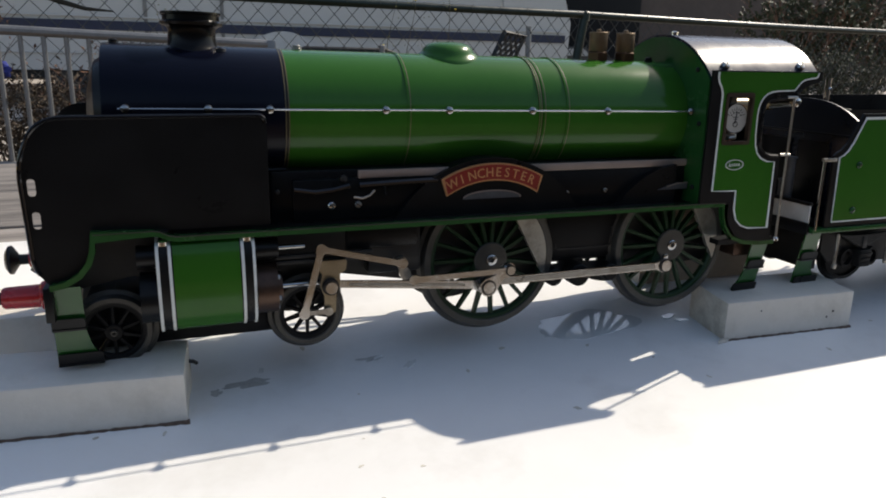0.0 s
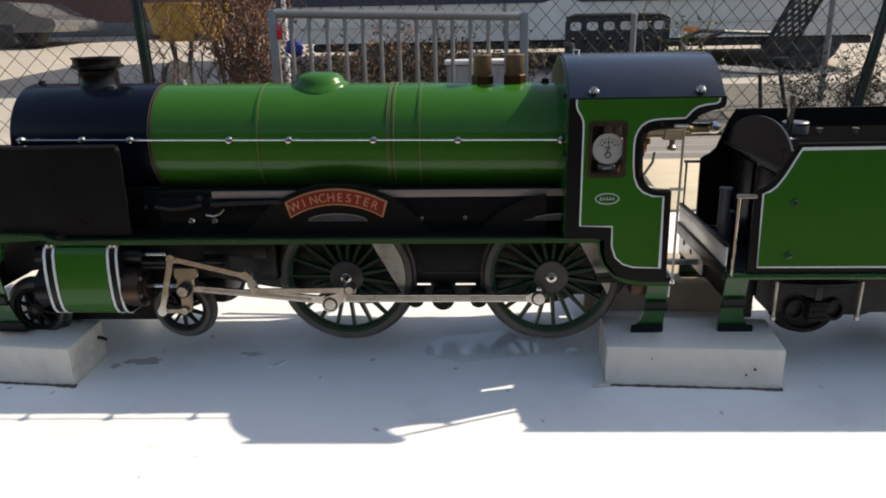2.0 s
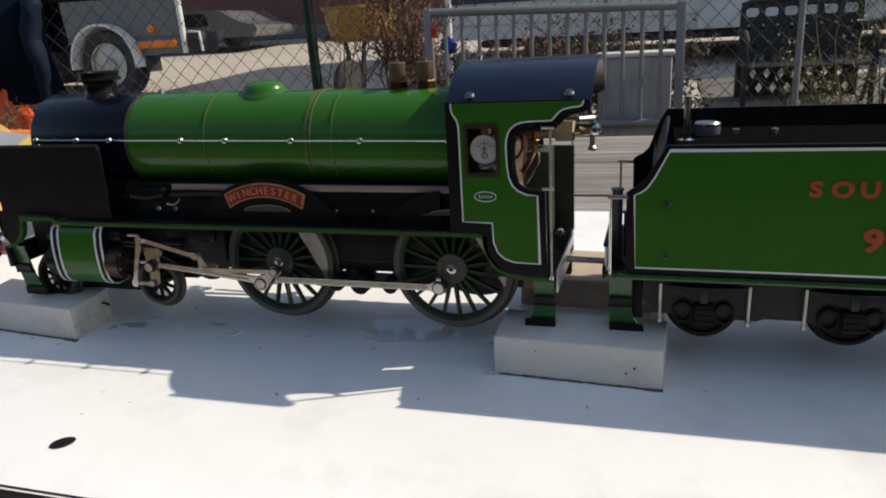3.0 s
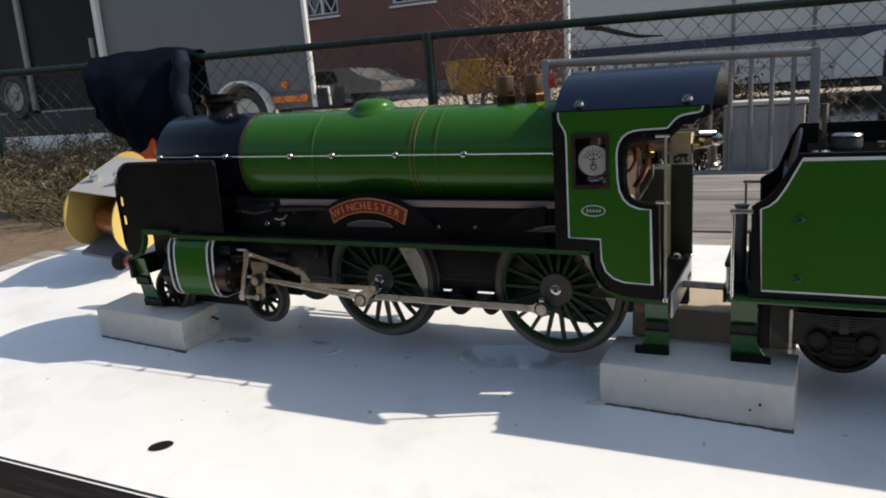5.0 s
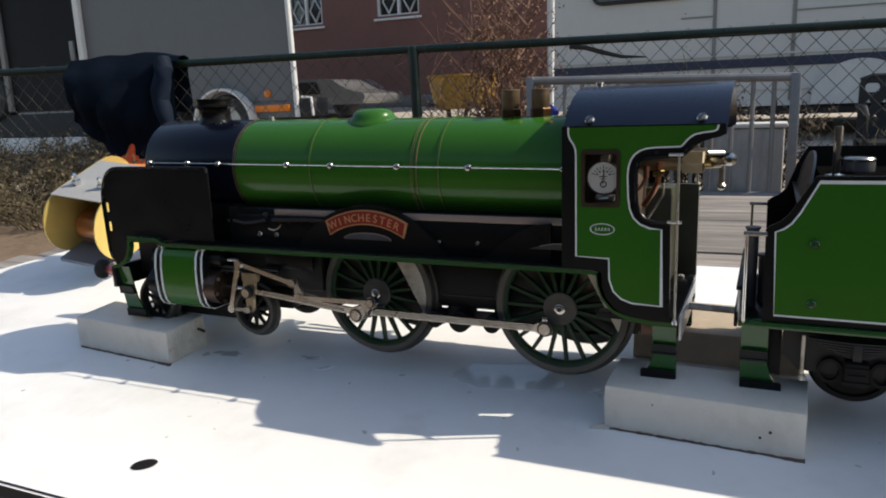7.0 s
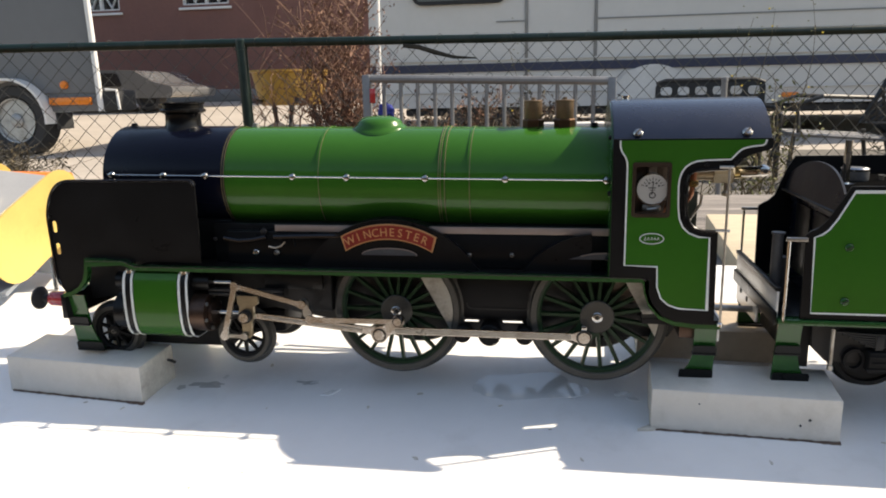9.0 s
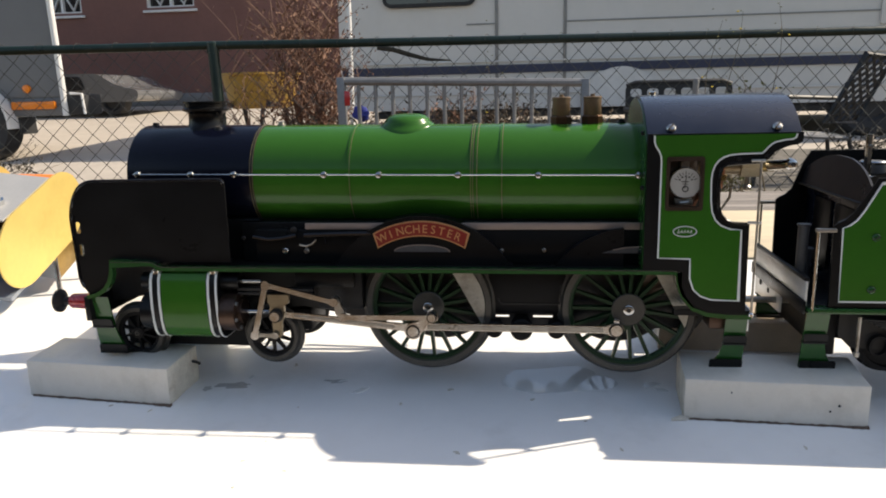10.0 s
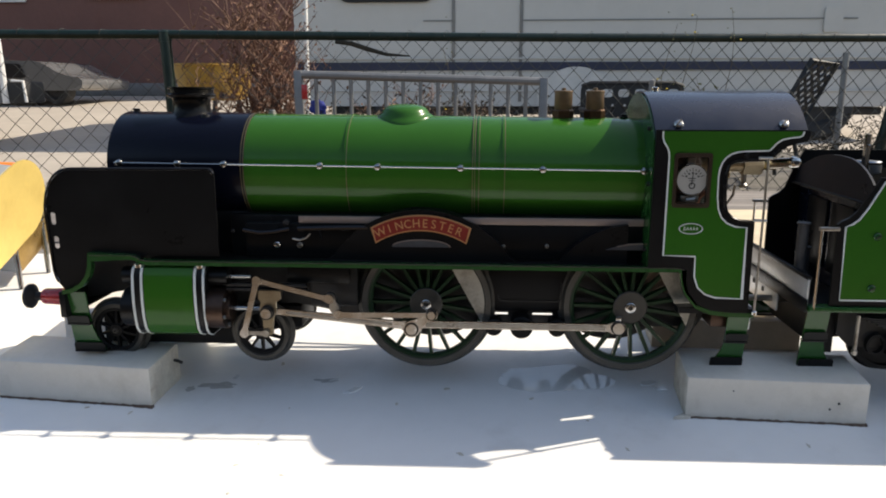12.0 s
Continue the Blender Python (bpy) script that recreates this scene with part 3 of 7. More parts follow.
# frames, axles, brake gear
for side in (0, 1):
    ys = (0.2990, 0.3006) if not side else (far_y(0.3006), far_y(0.2990))
    bm = bmesh.new()
    out = [(-0.056, 0.926), (-0.056, 0.903), (-0.046, 0.905), (-0.030, 0.908), (-0.018, 0.900), (0.014, 0.898), (0.050, 0.902), (0.078, 0.897), (0.140, 0.8920), (0.180, 0.8920), (0.245, 0.8935), (0.252, 0.905), (0.252, 0.926)]
    sheet(bm, out, *ys, holes=(rounded([(0.1475, 0.8974), (0.1550, 0.8974), (0.1550, 0.8988), (0.1475, 0.8988)], 0.0003, 2), rounded([(0.1668, 0.8974), (0.1765, 0.8974), (0.1765, 0.8988), (0.1668, 0.8988)], 0.0003, 2)))
    part("frame_plate", bm, FRAME, engine, "oily dark grey frame plate", smooth=False)
    for bx, br in ((0.1480, 0.0042), (0.1612, 0.0054), (0.1780, 0.0042)):
        bm = bmesh.new()
        y = 0.292 if not side else far_y(0.292)
        lathe(bm, [(br - 0.0008, -0.004), (br, -0.0035), (br, 0.0035), (br - 0.0008, 0.004)], along((bx, y + 0.001, 0.8942), (bx, y + 1, 0.8942)), 20)
        box(bm, bx - 0.003, bx + 0.003, y - 0.001, y + 0.005, 0.8940, 0.8965, 0.0008)
        part("brake_hanger", bm, BLACK_MATT, engine)
    bm = bmesh.new()
    y0, y1 = (0.2905, 0.2990) if not side else (far_y(0.2990), far_y(0.2905))
    box(bm, 0.0600, 0.0830, y0, y1, 0.9030, 0.9245, 0.0012)
    part("spring_housing", bm, FRAME, engine)
    bm = bmesh.new()
    box(bm, 0.1440, 0.1840, y0 + 0.004, y1, 0.9005, 0.9215, 0.0015)
    sh = part("spring_housing", bm, BLACK_MATT, engine)
    bm = bmesh.new()
    yp = (y0 + 0.0036, y0 + 0.0041) if not side else (y1 - 0.0041, y1 - 0.0036)
    ribbon(bm, rounded([(0.1500, 0.9060), (0.1800, 0.9060), (0.1800, 0.9165), (0.1500, 0.9165)], 0.0025, 4)[:12], 0.0007, *yp)
    part("pocket_edge", bm, FRAME, sh)
    bm = bmesh.new()
    box(bm, 0.0500, 0.0800, y0 - 0.004, y0 - 0.002, 0.9155, 0.9250, 0.0005)
    part("link_bracket", bm, BLACK, engine)
bm = bmesh.new()
box(bm, -0.052, 0.248, 0.3015, far_y(0.3015), 0.9130, 0.9250, 0.001)
part("frame_stretcher", bm, FRAME, engine)
bm = bmesh.new()
box(bm, -0.0495, 0.024, 0.2988, far_y(0.2988), 0.8792, 0.8975, 0.002)
box(bm, -0.0400, 0.052, 0.3050, far_y(0.3050), 0.8860, 0.8990, 0.003)
part("bogie_frame", bm, BLACK_MATT, engine)


def spoked_wheel(name, x, z, r, y, s, spokes, hub, parent, crank=None, label="", rim=0.0032, depth=0.0042):
    """A spoked wheel: s is -1 for the side that looks towards -y. crank: angle of the crank pin."""
    out = -1 if s < 0 else 1
    spoke_meshes = []
    paint = GREEN_WHEEL if crank is not None else BLACK_MATT
    bm = bmesh.new()
    m = along((x, y, z), (x, y + out, z))
    ri = r - rim
    lathe(bm, [(ri - 0.0020, 0), (ri - 0.0020, depth * 0.55), (ri - 0.0012, depth * 0.75), (ri + 0.0003, depth * 0.8), (ri + 0.0003, 0)], m, 72, caps=False)
    lathe(bm, [(hub, 0.0), (hub, depth * 0.9), (hub * 0.85, depth * 1.1), (hub * 0.5, depth * 1.12)], m, 32)
    for k in range(spokes):
        a = 2 * math.pi * (k + 0.5) / spokes
        c, sn = math.cos(a), math.sin(a)
        w0, w1 = 0.0012 * (r / 0.0325) ** 0.4, 0.00095 * (r / 0.0325) ** 0.4
        sb = bmesh.new()
        vs = []
        for rad, w, hh in ((hub * 0.8, w0, depth * 0.85), (ri - 0.001, w1, depth * 0.55)):
            for dw, dh in ((-w, 0.15 * depth), (w, 0.15 * depth), (w * 0.7, hh), (-w * 0.7, hh)):
                vs.append(sb.verts.new((x + rad * c - dw * sn, y + out * dh, z + rad * sn + dw * c)))
        for i in range(4):
            sb.faces.new((vs[i], vs[(i + 1) % 4], vs[4 + (i + 1) % 4], vs[4 + i]))
        spoke_meshes.append(sb)
    if crank is not None:
        a0 = crank
        pts = []
        cx, cz = x + 0.0105 * math.cos(a0), z + 0.0105 * math.sin(a0)
        for k in range(16):
            t = a0 - 1.6 + 3.2 * k / 15
            pts.append((cx + 0.0048 * math.cos(t), cz + 0.0048 * math.sin(t)))
        for k in range(16):
            t = a0 + 1.7 + (2 * math.pi - 3.4) * k / 15
            pts.append((x + 0.0075 * math.cos(t), z + 0.0075 * math.sin(t)))
        sheet(bm, pts, *sorted((y + out * 0.001, y + out * depth * 1.0)))
    wheel = part(name, bm, paint, parent, label or "dark green spoked wheel")
    for sb in spoke_meshes:
        part("spoke", sb, paint, wheel)
    bm = bmesh.new()
    lathe(bm, [(ri, depth * 0.0), (ri, depth * 0.86), (ri + 0.0004, depth * 0.95), (r - 0.0004, depth * 0.95), (r, depth * 0.80), (r + 0.0004, depth * 0.1), (r + 0.0020, -0.0002), (r + 0.0022, -0.0008), (r + 0.0016, -0.0014), (ri, -0.0014)], m, 96, caps=False)
    part("tyre", bm, TYRE, wheel, "worn dark steel tyre")
    bm = bmesh.new()
    lathe(bm, [(hub * 0.40, depth * 1.1), (hub * 0.40, depth * 1.3), (hub * 0.32, depth * 1.36), (hub * 0.17, depth * 1.36), (hub * 0.17, depth * 1.15)], m, 20, caps=False)
    part("axle_end", bm, STEEL if crank is not None else HUB_GREY, wheel)
    if crank is not None:
        bm = bmesh.new()
        lathe(bm, [(0.0079, depth * 0.8), (0.0079, depth * 1.08), (0.0074, depth * 1.16), (0.0030, depth * 1.16)], m, 36)
        part("hub_boss", bm, HUB_GREY, wheel, "oily grey hub boss")
        bm = bmesh.new()
        a0 = crank + math.pi - 0.48
        pts = [(x + (ri - 0.0002) * math.cos(t), z + (ri - 0.0002) * math.sin(t)) for t in [a0 - 0.82 + 1.64 * k / 24 for k in range(25)]]
        sheet(bm, pts, *sorted((y + out * depth * 0.35, y + out * depth * 0.90)))
        part("balance_weight", bm, WEIGHT, wheel, "bare steel balance weight", smooth=False)
        bm = bmesh.new()
        bm2 = along((x + 0.0105 * math.cos(crank), y, z + 0.0105 * math.sin(crank)), (x + 0.0105 * math.cos(crank), y + out, z + 0.0105 * math.sin(crank)))
        lathe(bm, [(0.0022, 0), (0.0022, 0.0090)], bm2, 16)
        part("crank_pin", bm, STEEL, wheel)
    return wheel


CRANK = radians(236)
DRV = ((0.1157, AX_Z), (0.2117, AX_Z))
for side in (0, 1):
    s = -1 if not side else 1
    y = 0.2945 if not side else far_y(0.2945)
    for wx, wz in DRV:
        spoked_wheel("driving_wheel", wx, wz, 0.0312, y, s, 19, 0.0062, engine, CRANK if not side else CRANK + math.pi / 2, "dark green spoked driving wheel with steel tyre")
    for wx in (-0.0385, 0.0345):
        spoked_wheel("bogie_wheel", wx, 0.8885, 0.0138, y, s, 10, 0.0034, engine, None, "small dark spoked bogie wheel", rim=0.0024, depth=0.0036)
for wx, wz in (*DRV, (-0.0385, 0.8885), (0.0345, 0.8885)):
    bm = bmesh.new()
    rod(bm, (wx, 0.295, wz), (wx, far_y(0.295), wz), 0.0026, 16)
    part("axle", bm, FRAME, engine)

# cylinders
C_SEC = [(0.2900, 0.9248), (0.2825, 0.9246), (0.2798, 0.9236), (0.2782, 0.9205), (0.2772, 0.9140), (0.2770, 0.9070), (0.2774, 0.9000), (0.2786, 0.8945), (0.2808, 0.8915), (0.2845, 0.8900), (0.2960, 0.8900)]


def wrap(bm, x0, x1, grow, side):
    """The rounded cylinder cover between x0 and x1, swelled outwards by grow."""
    sec = [(y - grow, z + (grow if i < 2 else -grow if i > 8 else 0)) for i, (y, z) in enumerate(C_SEC)]
    if side:
        sec = [(far_y(y), z) for y, z in sec]
    a = [bm.verts.new((x0, y, z)) for y, z in sec]
    b = [bm.verts.new((x1, y, z)) for y, z in sec]
    for i in range(len(sec) - 1):
        bm.faces.new((a[i], a[i + 1], b[i + 1], b[i]))
    bm.faces.new(a)
    bm.faces.new(b[::-1])
    bm.faces.new((a[0], b[0], b[-1], a[-1]))
    return bm


for side in (0, 1):
    bm = bmesh.new()
    wrap(bm, -0.0215, 0.0135, 0.0, side)
    cyl = part("cylinder", bm, BLACK, engine, "green cylinder cover with black and white lining")
    bm = bmesh.new()
    wrap(bm, -0.0156, 0.0078, 0.0003, side)
    part("green_panel", bm, GREEN, cyl)
    for xa, xb in ((-0.0214, -0.0203), (-0.0172, -0.0161), (0.0083, 0.0094), (0.0124, 0.0134)):
        bm = bmesh.new()
        wrap(bm, xa, xb, 0.0005, side)
        part("white_band", bm, WHITE_LINE, cyl)
    s = -1 if not side else 1
    for kx in (-0.0188, 0.0108):
        bm = bmesh.new()
        y = 0.2808 if not side else far_y(0.2808)
        lathe(bm, [(0.0019, 0.9236), (0.0019, 0.9250), (0.0014, 0.9256), (0.0006, 0.9259)], Matrix.Translation((kx, y, 0)), 14)
        part("cover_screw", bm, CHROME, cyl)
    y = 0.2885 if not side else far_y(0.2885)
    for xs, r, z, mt in (((0.0136, 0.0215), 0.0098, 0.9030, BRONZE), ((0.0215, 0.0235), 0.0060, 0.9030, BRONZE), ((-0.0275, -0.0215), 0.0095, 0.9030, BLACK), ((0.0136, 0.0225), 0.0042, 0.9185, BLACK), ((-0.028, -0.0215), 0.0044, 0.9185, BLACK)):
        bm = bmesh.new()
        rod(bm, (xs[0], y - 0.003, z), (xs[1], y - 0.003, z), r, 28)
        part("cylinder_cover", bm, mt, cyl)
    for k in range(6):
        a = k * math.pi / 3 + 0.3
        bm = bmesh.new()
        yy = y - 0.003 + 0.0080 * math.cos(a)
        zz = 0.9030 + 0.0080 * math.sin(a)
        rod(bm, (0.0214, yy, zz), (0.0224, yy, zz), 0.0010, 6)
        part("cover_nut", bm, STEEL_OIL, cyl)

# valve gear
for side in (0, 1):
    def Y(a, b):
        return (a, b) if not side else (far_y(b), far_y(a))

    th = CRANK if not side else CRANK + math.pi / 2
    px, pz = 0.0105 * math.cos(th), 0.0105 * math.sin(th)
    pin1, pin2 = (DRV[0][0] + px, AX_Z + pz), (DRV[1][0] + px, AX_Z + pz)
    xh = (pin1[0] - math.sqrt(0.0683 ** 2 - (pin1[1] - 0.9028) ** 2), 0.9028)
    bm = bmesh.new()
    link_bar(bm, pin1, pin2, 0.0034, *Y(0.2852, 0.2868), eye=0.0036)
    cr = part("coupling_rod", bm, STEEL, engine, "bright fluted steel coupling rod", smooth=False)
    bm = bmesh.new()
    box(bm, pin1[0] + 0.006, pin2[0] - 0.006, *Y(0.2849, 0.2853), pin1[1] - 0.0011, pin1[1] + 0.0011, 0)
    part("flute", bm, FLUTE, cr, "pale tan flute")
    bm = bmesh.new()
    box(bm, pin2[0] - 0.0012, pin2[0] + 0.0012, *Y(0.2854, 0.2866), pin2[1] + 0.003, pin2[1] + 0.0056, 0.0003)
    part("oil_cup", bm, STEEL, cr)
    bm = bmesh.new()
    link_bar(bm, xh, pin1, 0.0028, *Y(0.2822, 0.2838), w2=0.0036, eye=0.0030)
    co = part("connecting_rod", bm, STEEL, engine, "bright steel connecting rod", smooth=False)
    bm = bmesh.new()
    dx, dz = (pin1[0] - xh[0]), (pin1[1] - xh[1])
    ribbon(bm, [(xh[0] + dx * 0.12, xh[1] + dz * 0.12), (xh[0] + dx * 0.86, xh[1] + dz * 0.86)], 0.0011, *Y(0.2819, 0.2823))
    part("flute", bm, FLUTE, co)
    bm = bmesh.new()
    ret = (0.1192, 0.9036) if not side else (pin1[0] + 0.006, pin1[1] + 0.011)
    link_bar(bm, pin1, ret, 0.0046, *Y(0.2782, 0.2800), w2=0.0034, eye=0.0040)
    part("return_crank", bm, STEEL, engine)
    for p, r, y in ((pin1, 0.0026, 0.2776), (pin2, 0.0027, 0.2842), (ret, 0.0019, 0.2762), (xh, 0.0024, 0.2768)):
        bm = bmesh.new()
        ya, yb = Y(y, y + 0.006)
        rod(bm, (p[0], ya, p[1]), (p[0], yb, p[1]), r, 20)
        ph = part("pin_head", bm, STEEL, engine)
        bm = bmesh.new()
        ya, yb = Y(y + 0.0004, y + 0.0012)
        rod(bm, (p[0], ya, p[1]), (p[0], yb, p[1]), r * 1.28, 20)
        part("washer", bm, FRAME, ph)
    bm = bmesh.new()
    link_bar(bm, (0.0758, 0.9031), ret, 0.0024, *Y(0.2768, 0.2780), eye=0.0021)
    part("eccentric_rod", bm, STEEL, engine)
    bm = bmesh.new()
    link_bar(bm, (0.0734, 0.9046), (0.0715, 0.9100), 0.0028, *Y(0.2812, 0.2830), eye=0.0024)
    part("expansion_link", bm, STEEL_OIL, engine)
    bm = bmesh.new()
    link_bar(bm, (0.0382, 0.9184), (0.0715, 0.9100), 0.0024, *Y(0.2784, 0.2796), eye=0.0021)
    part("radius_rod", bm, STEEL, engine)
    bm = bmesh.new()
    link_bar(bm, (0.0382, 0.9187), (xh[0] - 0.0109, 0.8929), 0.0026, *Y(0.2772, 0.2784), eye=0.0021)
    part("combination_lever", bm, STEEL, engine)
    bm = bmesh.new()
    link_bar(bm, (xh[0] - 0.0109, 0.8929), (xh[0] - 0.0010, 0.8927), 0.0018, *Y(0.2784, 0.2794), eye=0.0017)
    part("union_link", bm, STEEL_OIL, engine)
    bm = bmesh.new()
    out = rounded([(xh[0] - 0.0043, 0.9132), (xh[0] + 0.0069, 0.9132), (xh[0] + 0.0064, 0.9088), (xh[0] + 0.0040, 0.9078), (xh[0] + 0.0040, 0.9030), (xh[0] + 0.0024, 0.8990), (xh[0] + 0.0020, 0.8916), (xh[0] - 0.0024, 0.8914), (xh[0] - 0.0024, 0.8990), (xh[0] - 0.0040, 0.9030), (xh[0] - 0.0030, 0.9080), (xh[0] - 0.0041, 0.9090)], 0.0010, 3)
    sheet(bm, out, *Y(0.2800, 0.2822))
    ch = part("crosshead", bm, GUNMETAL, engine, "pale gunmetal crosshead", smooth=False)
    bm = bmesh.new()
    ya, yb = Y(0.2790, 0.2802)
    rod(bm, (xh[0], ya, xh[1]), (xh[0], yb, xh[1]), 0.0034, 24)
    part("dark_boss", bm, FRAME, ch)
    for z in (0.9150, 0.9128):
        bm = bmesh.new()
        box(bm, 0.0215, 0.0600, *Y(0.2830, 0.2858), z - 0.0007, z + 0.0007, 0.0002)
        part("slide_bar", bm, FRAME, engine)
    for z, xe in ((0.9030, xh[0]), (0.9186, 0.0330)):
        bm = bmesh.new()
        ya = 0.2855 if not side else far_y(0.2855)
        rod(bm, (0.0200, ya, z), (xe, ya, z), 0.0011, 12)
        part("piston_rod", bm, STEEL, engine)

# splashers and nameplate
for side in (0, 1):
    ys = (0.2874, 0.2960) if not side else (far_y(0.2960), far_y(0.2874))
    for cx, a0, a1, R in ((0.1138, 29, 151, 0.0498), (0.2120, 95, 151, 0.0420)):
        bm = bmesh.new()
        cz = 0.9010 if R > 0.045 else 0.9030
        arc = [(cx + R * math.cos(radians(a0 + (a1 - a0) * k / 24)), cz + R * math.sin(radians(a0 + (a1 - a0) * k / 24))) for k in range(25)]
        arc = [(x, max(z, 0.9270)) for x, z in arc]
        sheet(bm, [(min(arc[0][0], 0.2162), 0.9268)] + [(min(x, 0.2162), z) for x, z in arc] + [(arc[-1][0], 0.9268)], *ys)
        sp = part("splasher", bm, BLACK, engine, "black wheel splasher", smooth=False)
        bm = bmesh.new()
        yy = (ys[0] - 0.0004, ys[0] + 0.0004) if not side else (ys[1] - 0.0004, ys[1] + 0.0004)
        if R > 0.045:
            win = [(cx + 0.0135 * math.cos(radians(a)), 0.9334 + 0.0034 * math.sin(radians(a))) for a in range(0, 181, 12)]
        else:
            win = [(0.1985, 0.9332), (0.2152, 0.9332), (0.2152, 0.9362), (0.2090, 0.9358), (0.2035, 0.9347)]
        sheet(bm, win, *yy)
        cres = part("splasher_crescent", bm, GREY_CAST, sp, "small grey crescent panel", smooth=False)
        bm = bmesh.new()
        ye = (yy[0] - 0.0003, yy[0] + 0.0004) if not side else (yy[1] - 0.0004, yy[1] + 0.0003)
        ribbon(bm, win[:-1] if R > 0.045 else win[2:], 0.00045, *ye)
        part("pale_edge", bm, STRIP_TAN, cres)
    if side:
        continue

    def arc_band(r0, r1, a, n=28):
        up = [(0.1138 + r1 * math.sin(radians(-a + 2 * a * k / n)), 0.9013 + r1 * math.cos(radians(-a + 2 * a * k / n))) for k in range(n + 1)]
        dn = [(0.1138 + r0 * math.sin(radians(a * 1.08 - 2 * a * 1.08 * k / n)), 0.9013 + r0 * math.cos(radians(a * 1.08 - 2 * a * 1.08 * k / n))) for k in range(n + 1)]
        return up + dn

    bm = bmesh.new()
    sheet(bm, arc_band(0.0399, 0.0473, 29.5), 0.2860, 0.2876)
    plate = part("nameplate", bm, PLATE_GOLD, engine, "curved red and brass nameplate", smooth=False)
    bm = bmesh.new()
    sheet(bm, arc_band(0.0405, 0.0467, 28.4), 0.2857, 0.2862)
    part("red_field", bm, PLATE_RED, plate, "", smooth=False)
    bm = bmesh.new()
    name = "WINCHESTER"
    for k, ch in enumerate(name):
        u = (k - 4.5) * 5.30 + (0.5 if k > 1 else -1.0 if k == 0 else -0.4)
        a = radians(u - 0.5)
        r = 0.0417
        text_mesh(bm, ch, 0.0056, face_on(0.1138 + r * math.sin(a), 0.2856, 0.9013 + r * math.cos(a), a) @ Matrix.Diagonal((0.95, 1, 1, 1)))
    part("raised_lettering", bm, PLATE_GOLD, plate, "raised brass letters", smooth=False)

# small fittings under the strip
for x, z, r, mt in ((0.0500, 0.9437, 0.0016, FRAME), (0.0452, 0.9330, 0.0016, CHROME), (0.0560, 0.9330, 0.0014, STEEL_OIL), (0.0240, 0.9395, 0.0010, FRAME), (0.1520, 0.9335, 0.0010, STEEL_OIL), (0.1720, 0.9338, 0.0010, STEEL_OIL), (0.1420, 0.9340, 0.0009, FRAME), (0.1530, 0.9290, 0.0010, FRAME)):
    screw("fitting_screw", x, 0.2904, z, r, engine, mt)
bm = bmesh.new()
tube(bm, [(0.030, 0.2875, 0.9405), (0.038, 0.2872, 0.9392), (0.045, 0.2872, 0.9398), (0.052, 0.2876, 0.9412)], 0.0011, 8)
part("oil_pipe", bm, PIPE_BLACK, engine)
bm = bmesh.new()
tube(bm, [(0.056, 0.2880, 0.9412), (0.066, 0.2878, 0.9416), (0.080, 0.2880, 0.9420), (0.089, 0.2885, 0.9420)], 0.0013, 8)
tube(bm, [(0.066, 0.2875, 0.9416), (0.067, 0.2872, 0.9370)], 0.0006, 6)
part("reversing_rod", bm, PIPE_BLACK, engine)
bm = bmesh.new()
tube(bm, [(0.0535, 0.2868, 0.9368), (0.0570, 0.2866, 0.9362), (0.0600, 0.2866, 0.9372), (0.0620, 0.2868, 0.9392)], 0.00045, 6)
part("drain_lever", bm, STEEL_OIL, engine)

# cab
CAB_OUT = [(0.2160, 0.9880), (0.2160, 0.9268), (0.2308, 0.9268), (0.2316, 0.9205), (0.2334, 0.9155), (0.2380, 0.9102), (0.2448, 0.9078), (0.2540, 0.9068), (0.2612, 0.9068),
           (0.2606, 0.9484), (0.2545, 0.9488), (0.2512, 0.9500), (0.2488, 0.9525), (0.2477, 0.9560), (0.2473, 0.9620), (0.2473, 0.9688), (0.2481, 0.9730), (0.2502, 0.9745), (0.2540, 0.9750), (0.2649, 0.9756), (0.2666, 0.9774), (0.2690, 0.9796), (0.2714, 0.9810), (0.2748, 0.9822), (0.2782, 0.9829), (0.2797, 0.9838), (0.2802, 0.9855), (0.2800, 0.9880)]
CAB_GREEN = [(0.2189, 0.9874), (0.2189, 0.9848), (0.2195, 0.9828), (0.2210, 0.9806), (0.2219, 0.9784), (0.2221, 0.9760), (0.2222, 0.9331), (0.2361, 0.9327), (0.2364, 0.9235), (0.2382, 0.9185), (0.2415, 0.9155), (0.2460, 0.9140), (0.2578, 0.9136),
             (0.2572, 0.9459), (0.2525, 0.9462), (0.2486, 0.9478), (0.2460, 0.9503), (0.2444, 0.9540), (0.2437, 0.9590), (0.2434, 0.9680), (0.2437, 0.9713), (0.2446, 0.9741), (0.2460, 0.9762), (0.2480, 0.9777), (0.2505, 0.9786), (0.2540, 0.9790), (0.2638, 0.9793), (0.2648, 0.9803), (0.2660, 0.9818), (0.2674, 0.9831), (0.2690, 0.9840), (0.2722, 0.9847), (0.2758, 0.9851), (0.2769, 0.9857), (0.2774, 0.9874)]
WIN = rounded([(0.2250, 0.9552), (0.2397, 0.9552), (0.2397, 0.9774), (0.2250, 0.9774)], 0.0012, 4)
WIN_IN = rounded([(0.2258, 0.9562), (0.2389, 0.9562), (0.2389, 0.9763), (0.2258, 0.9763)], 0.0010, 4)
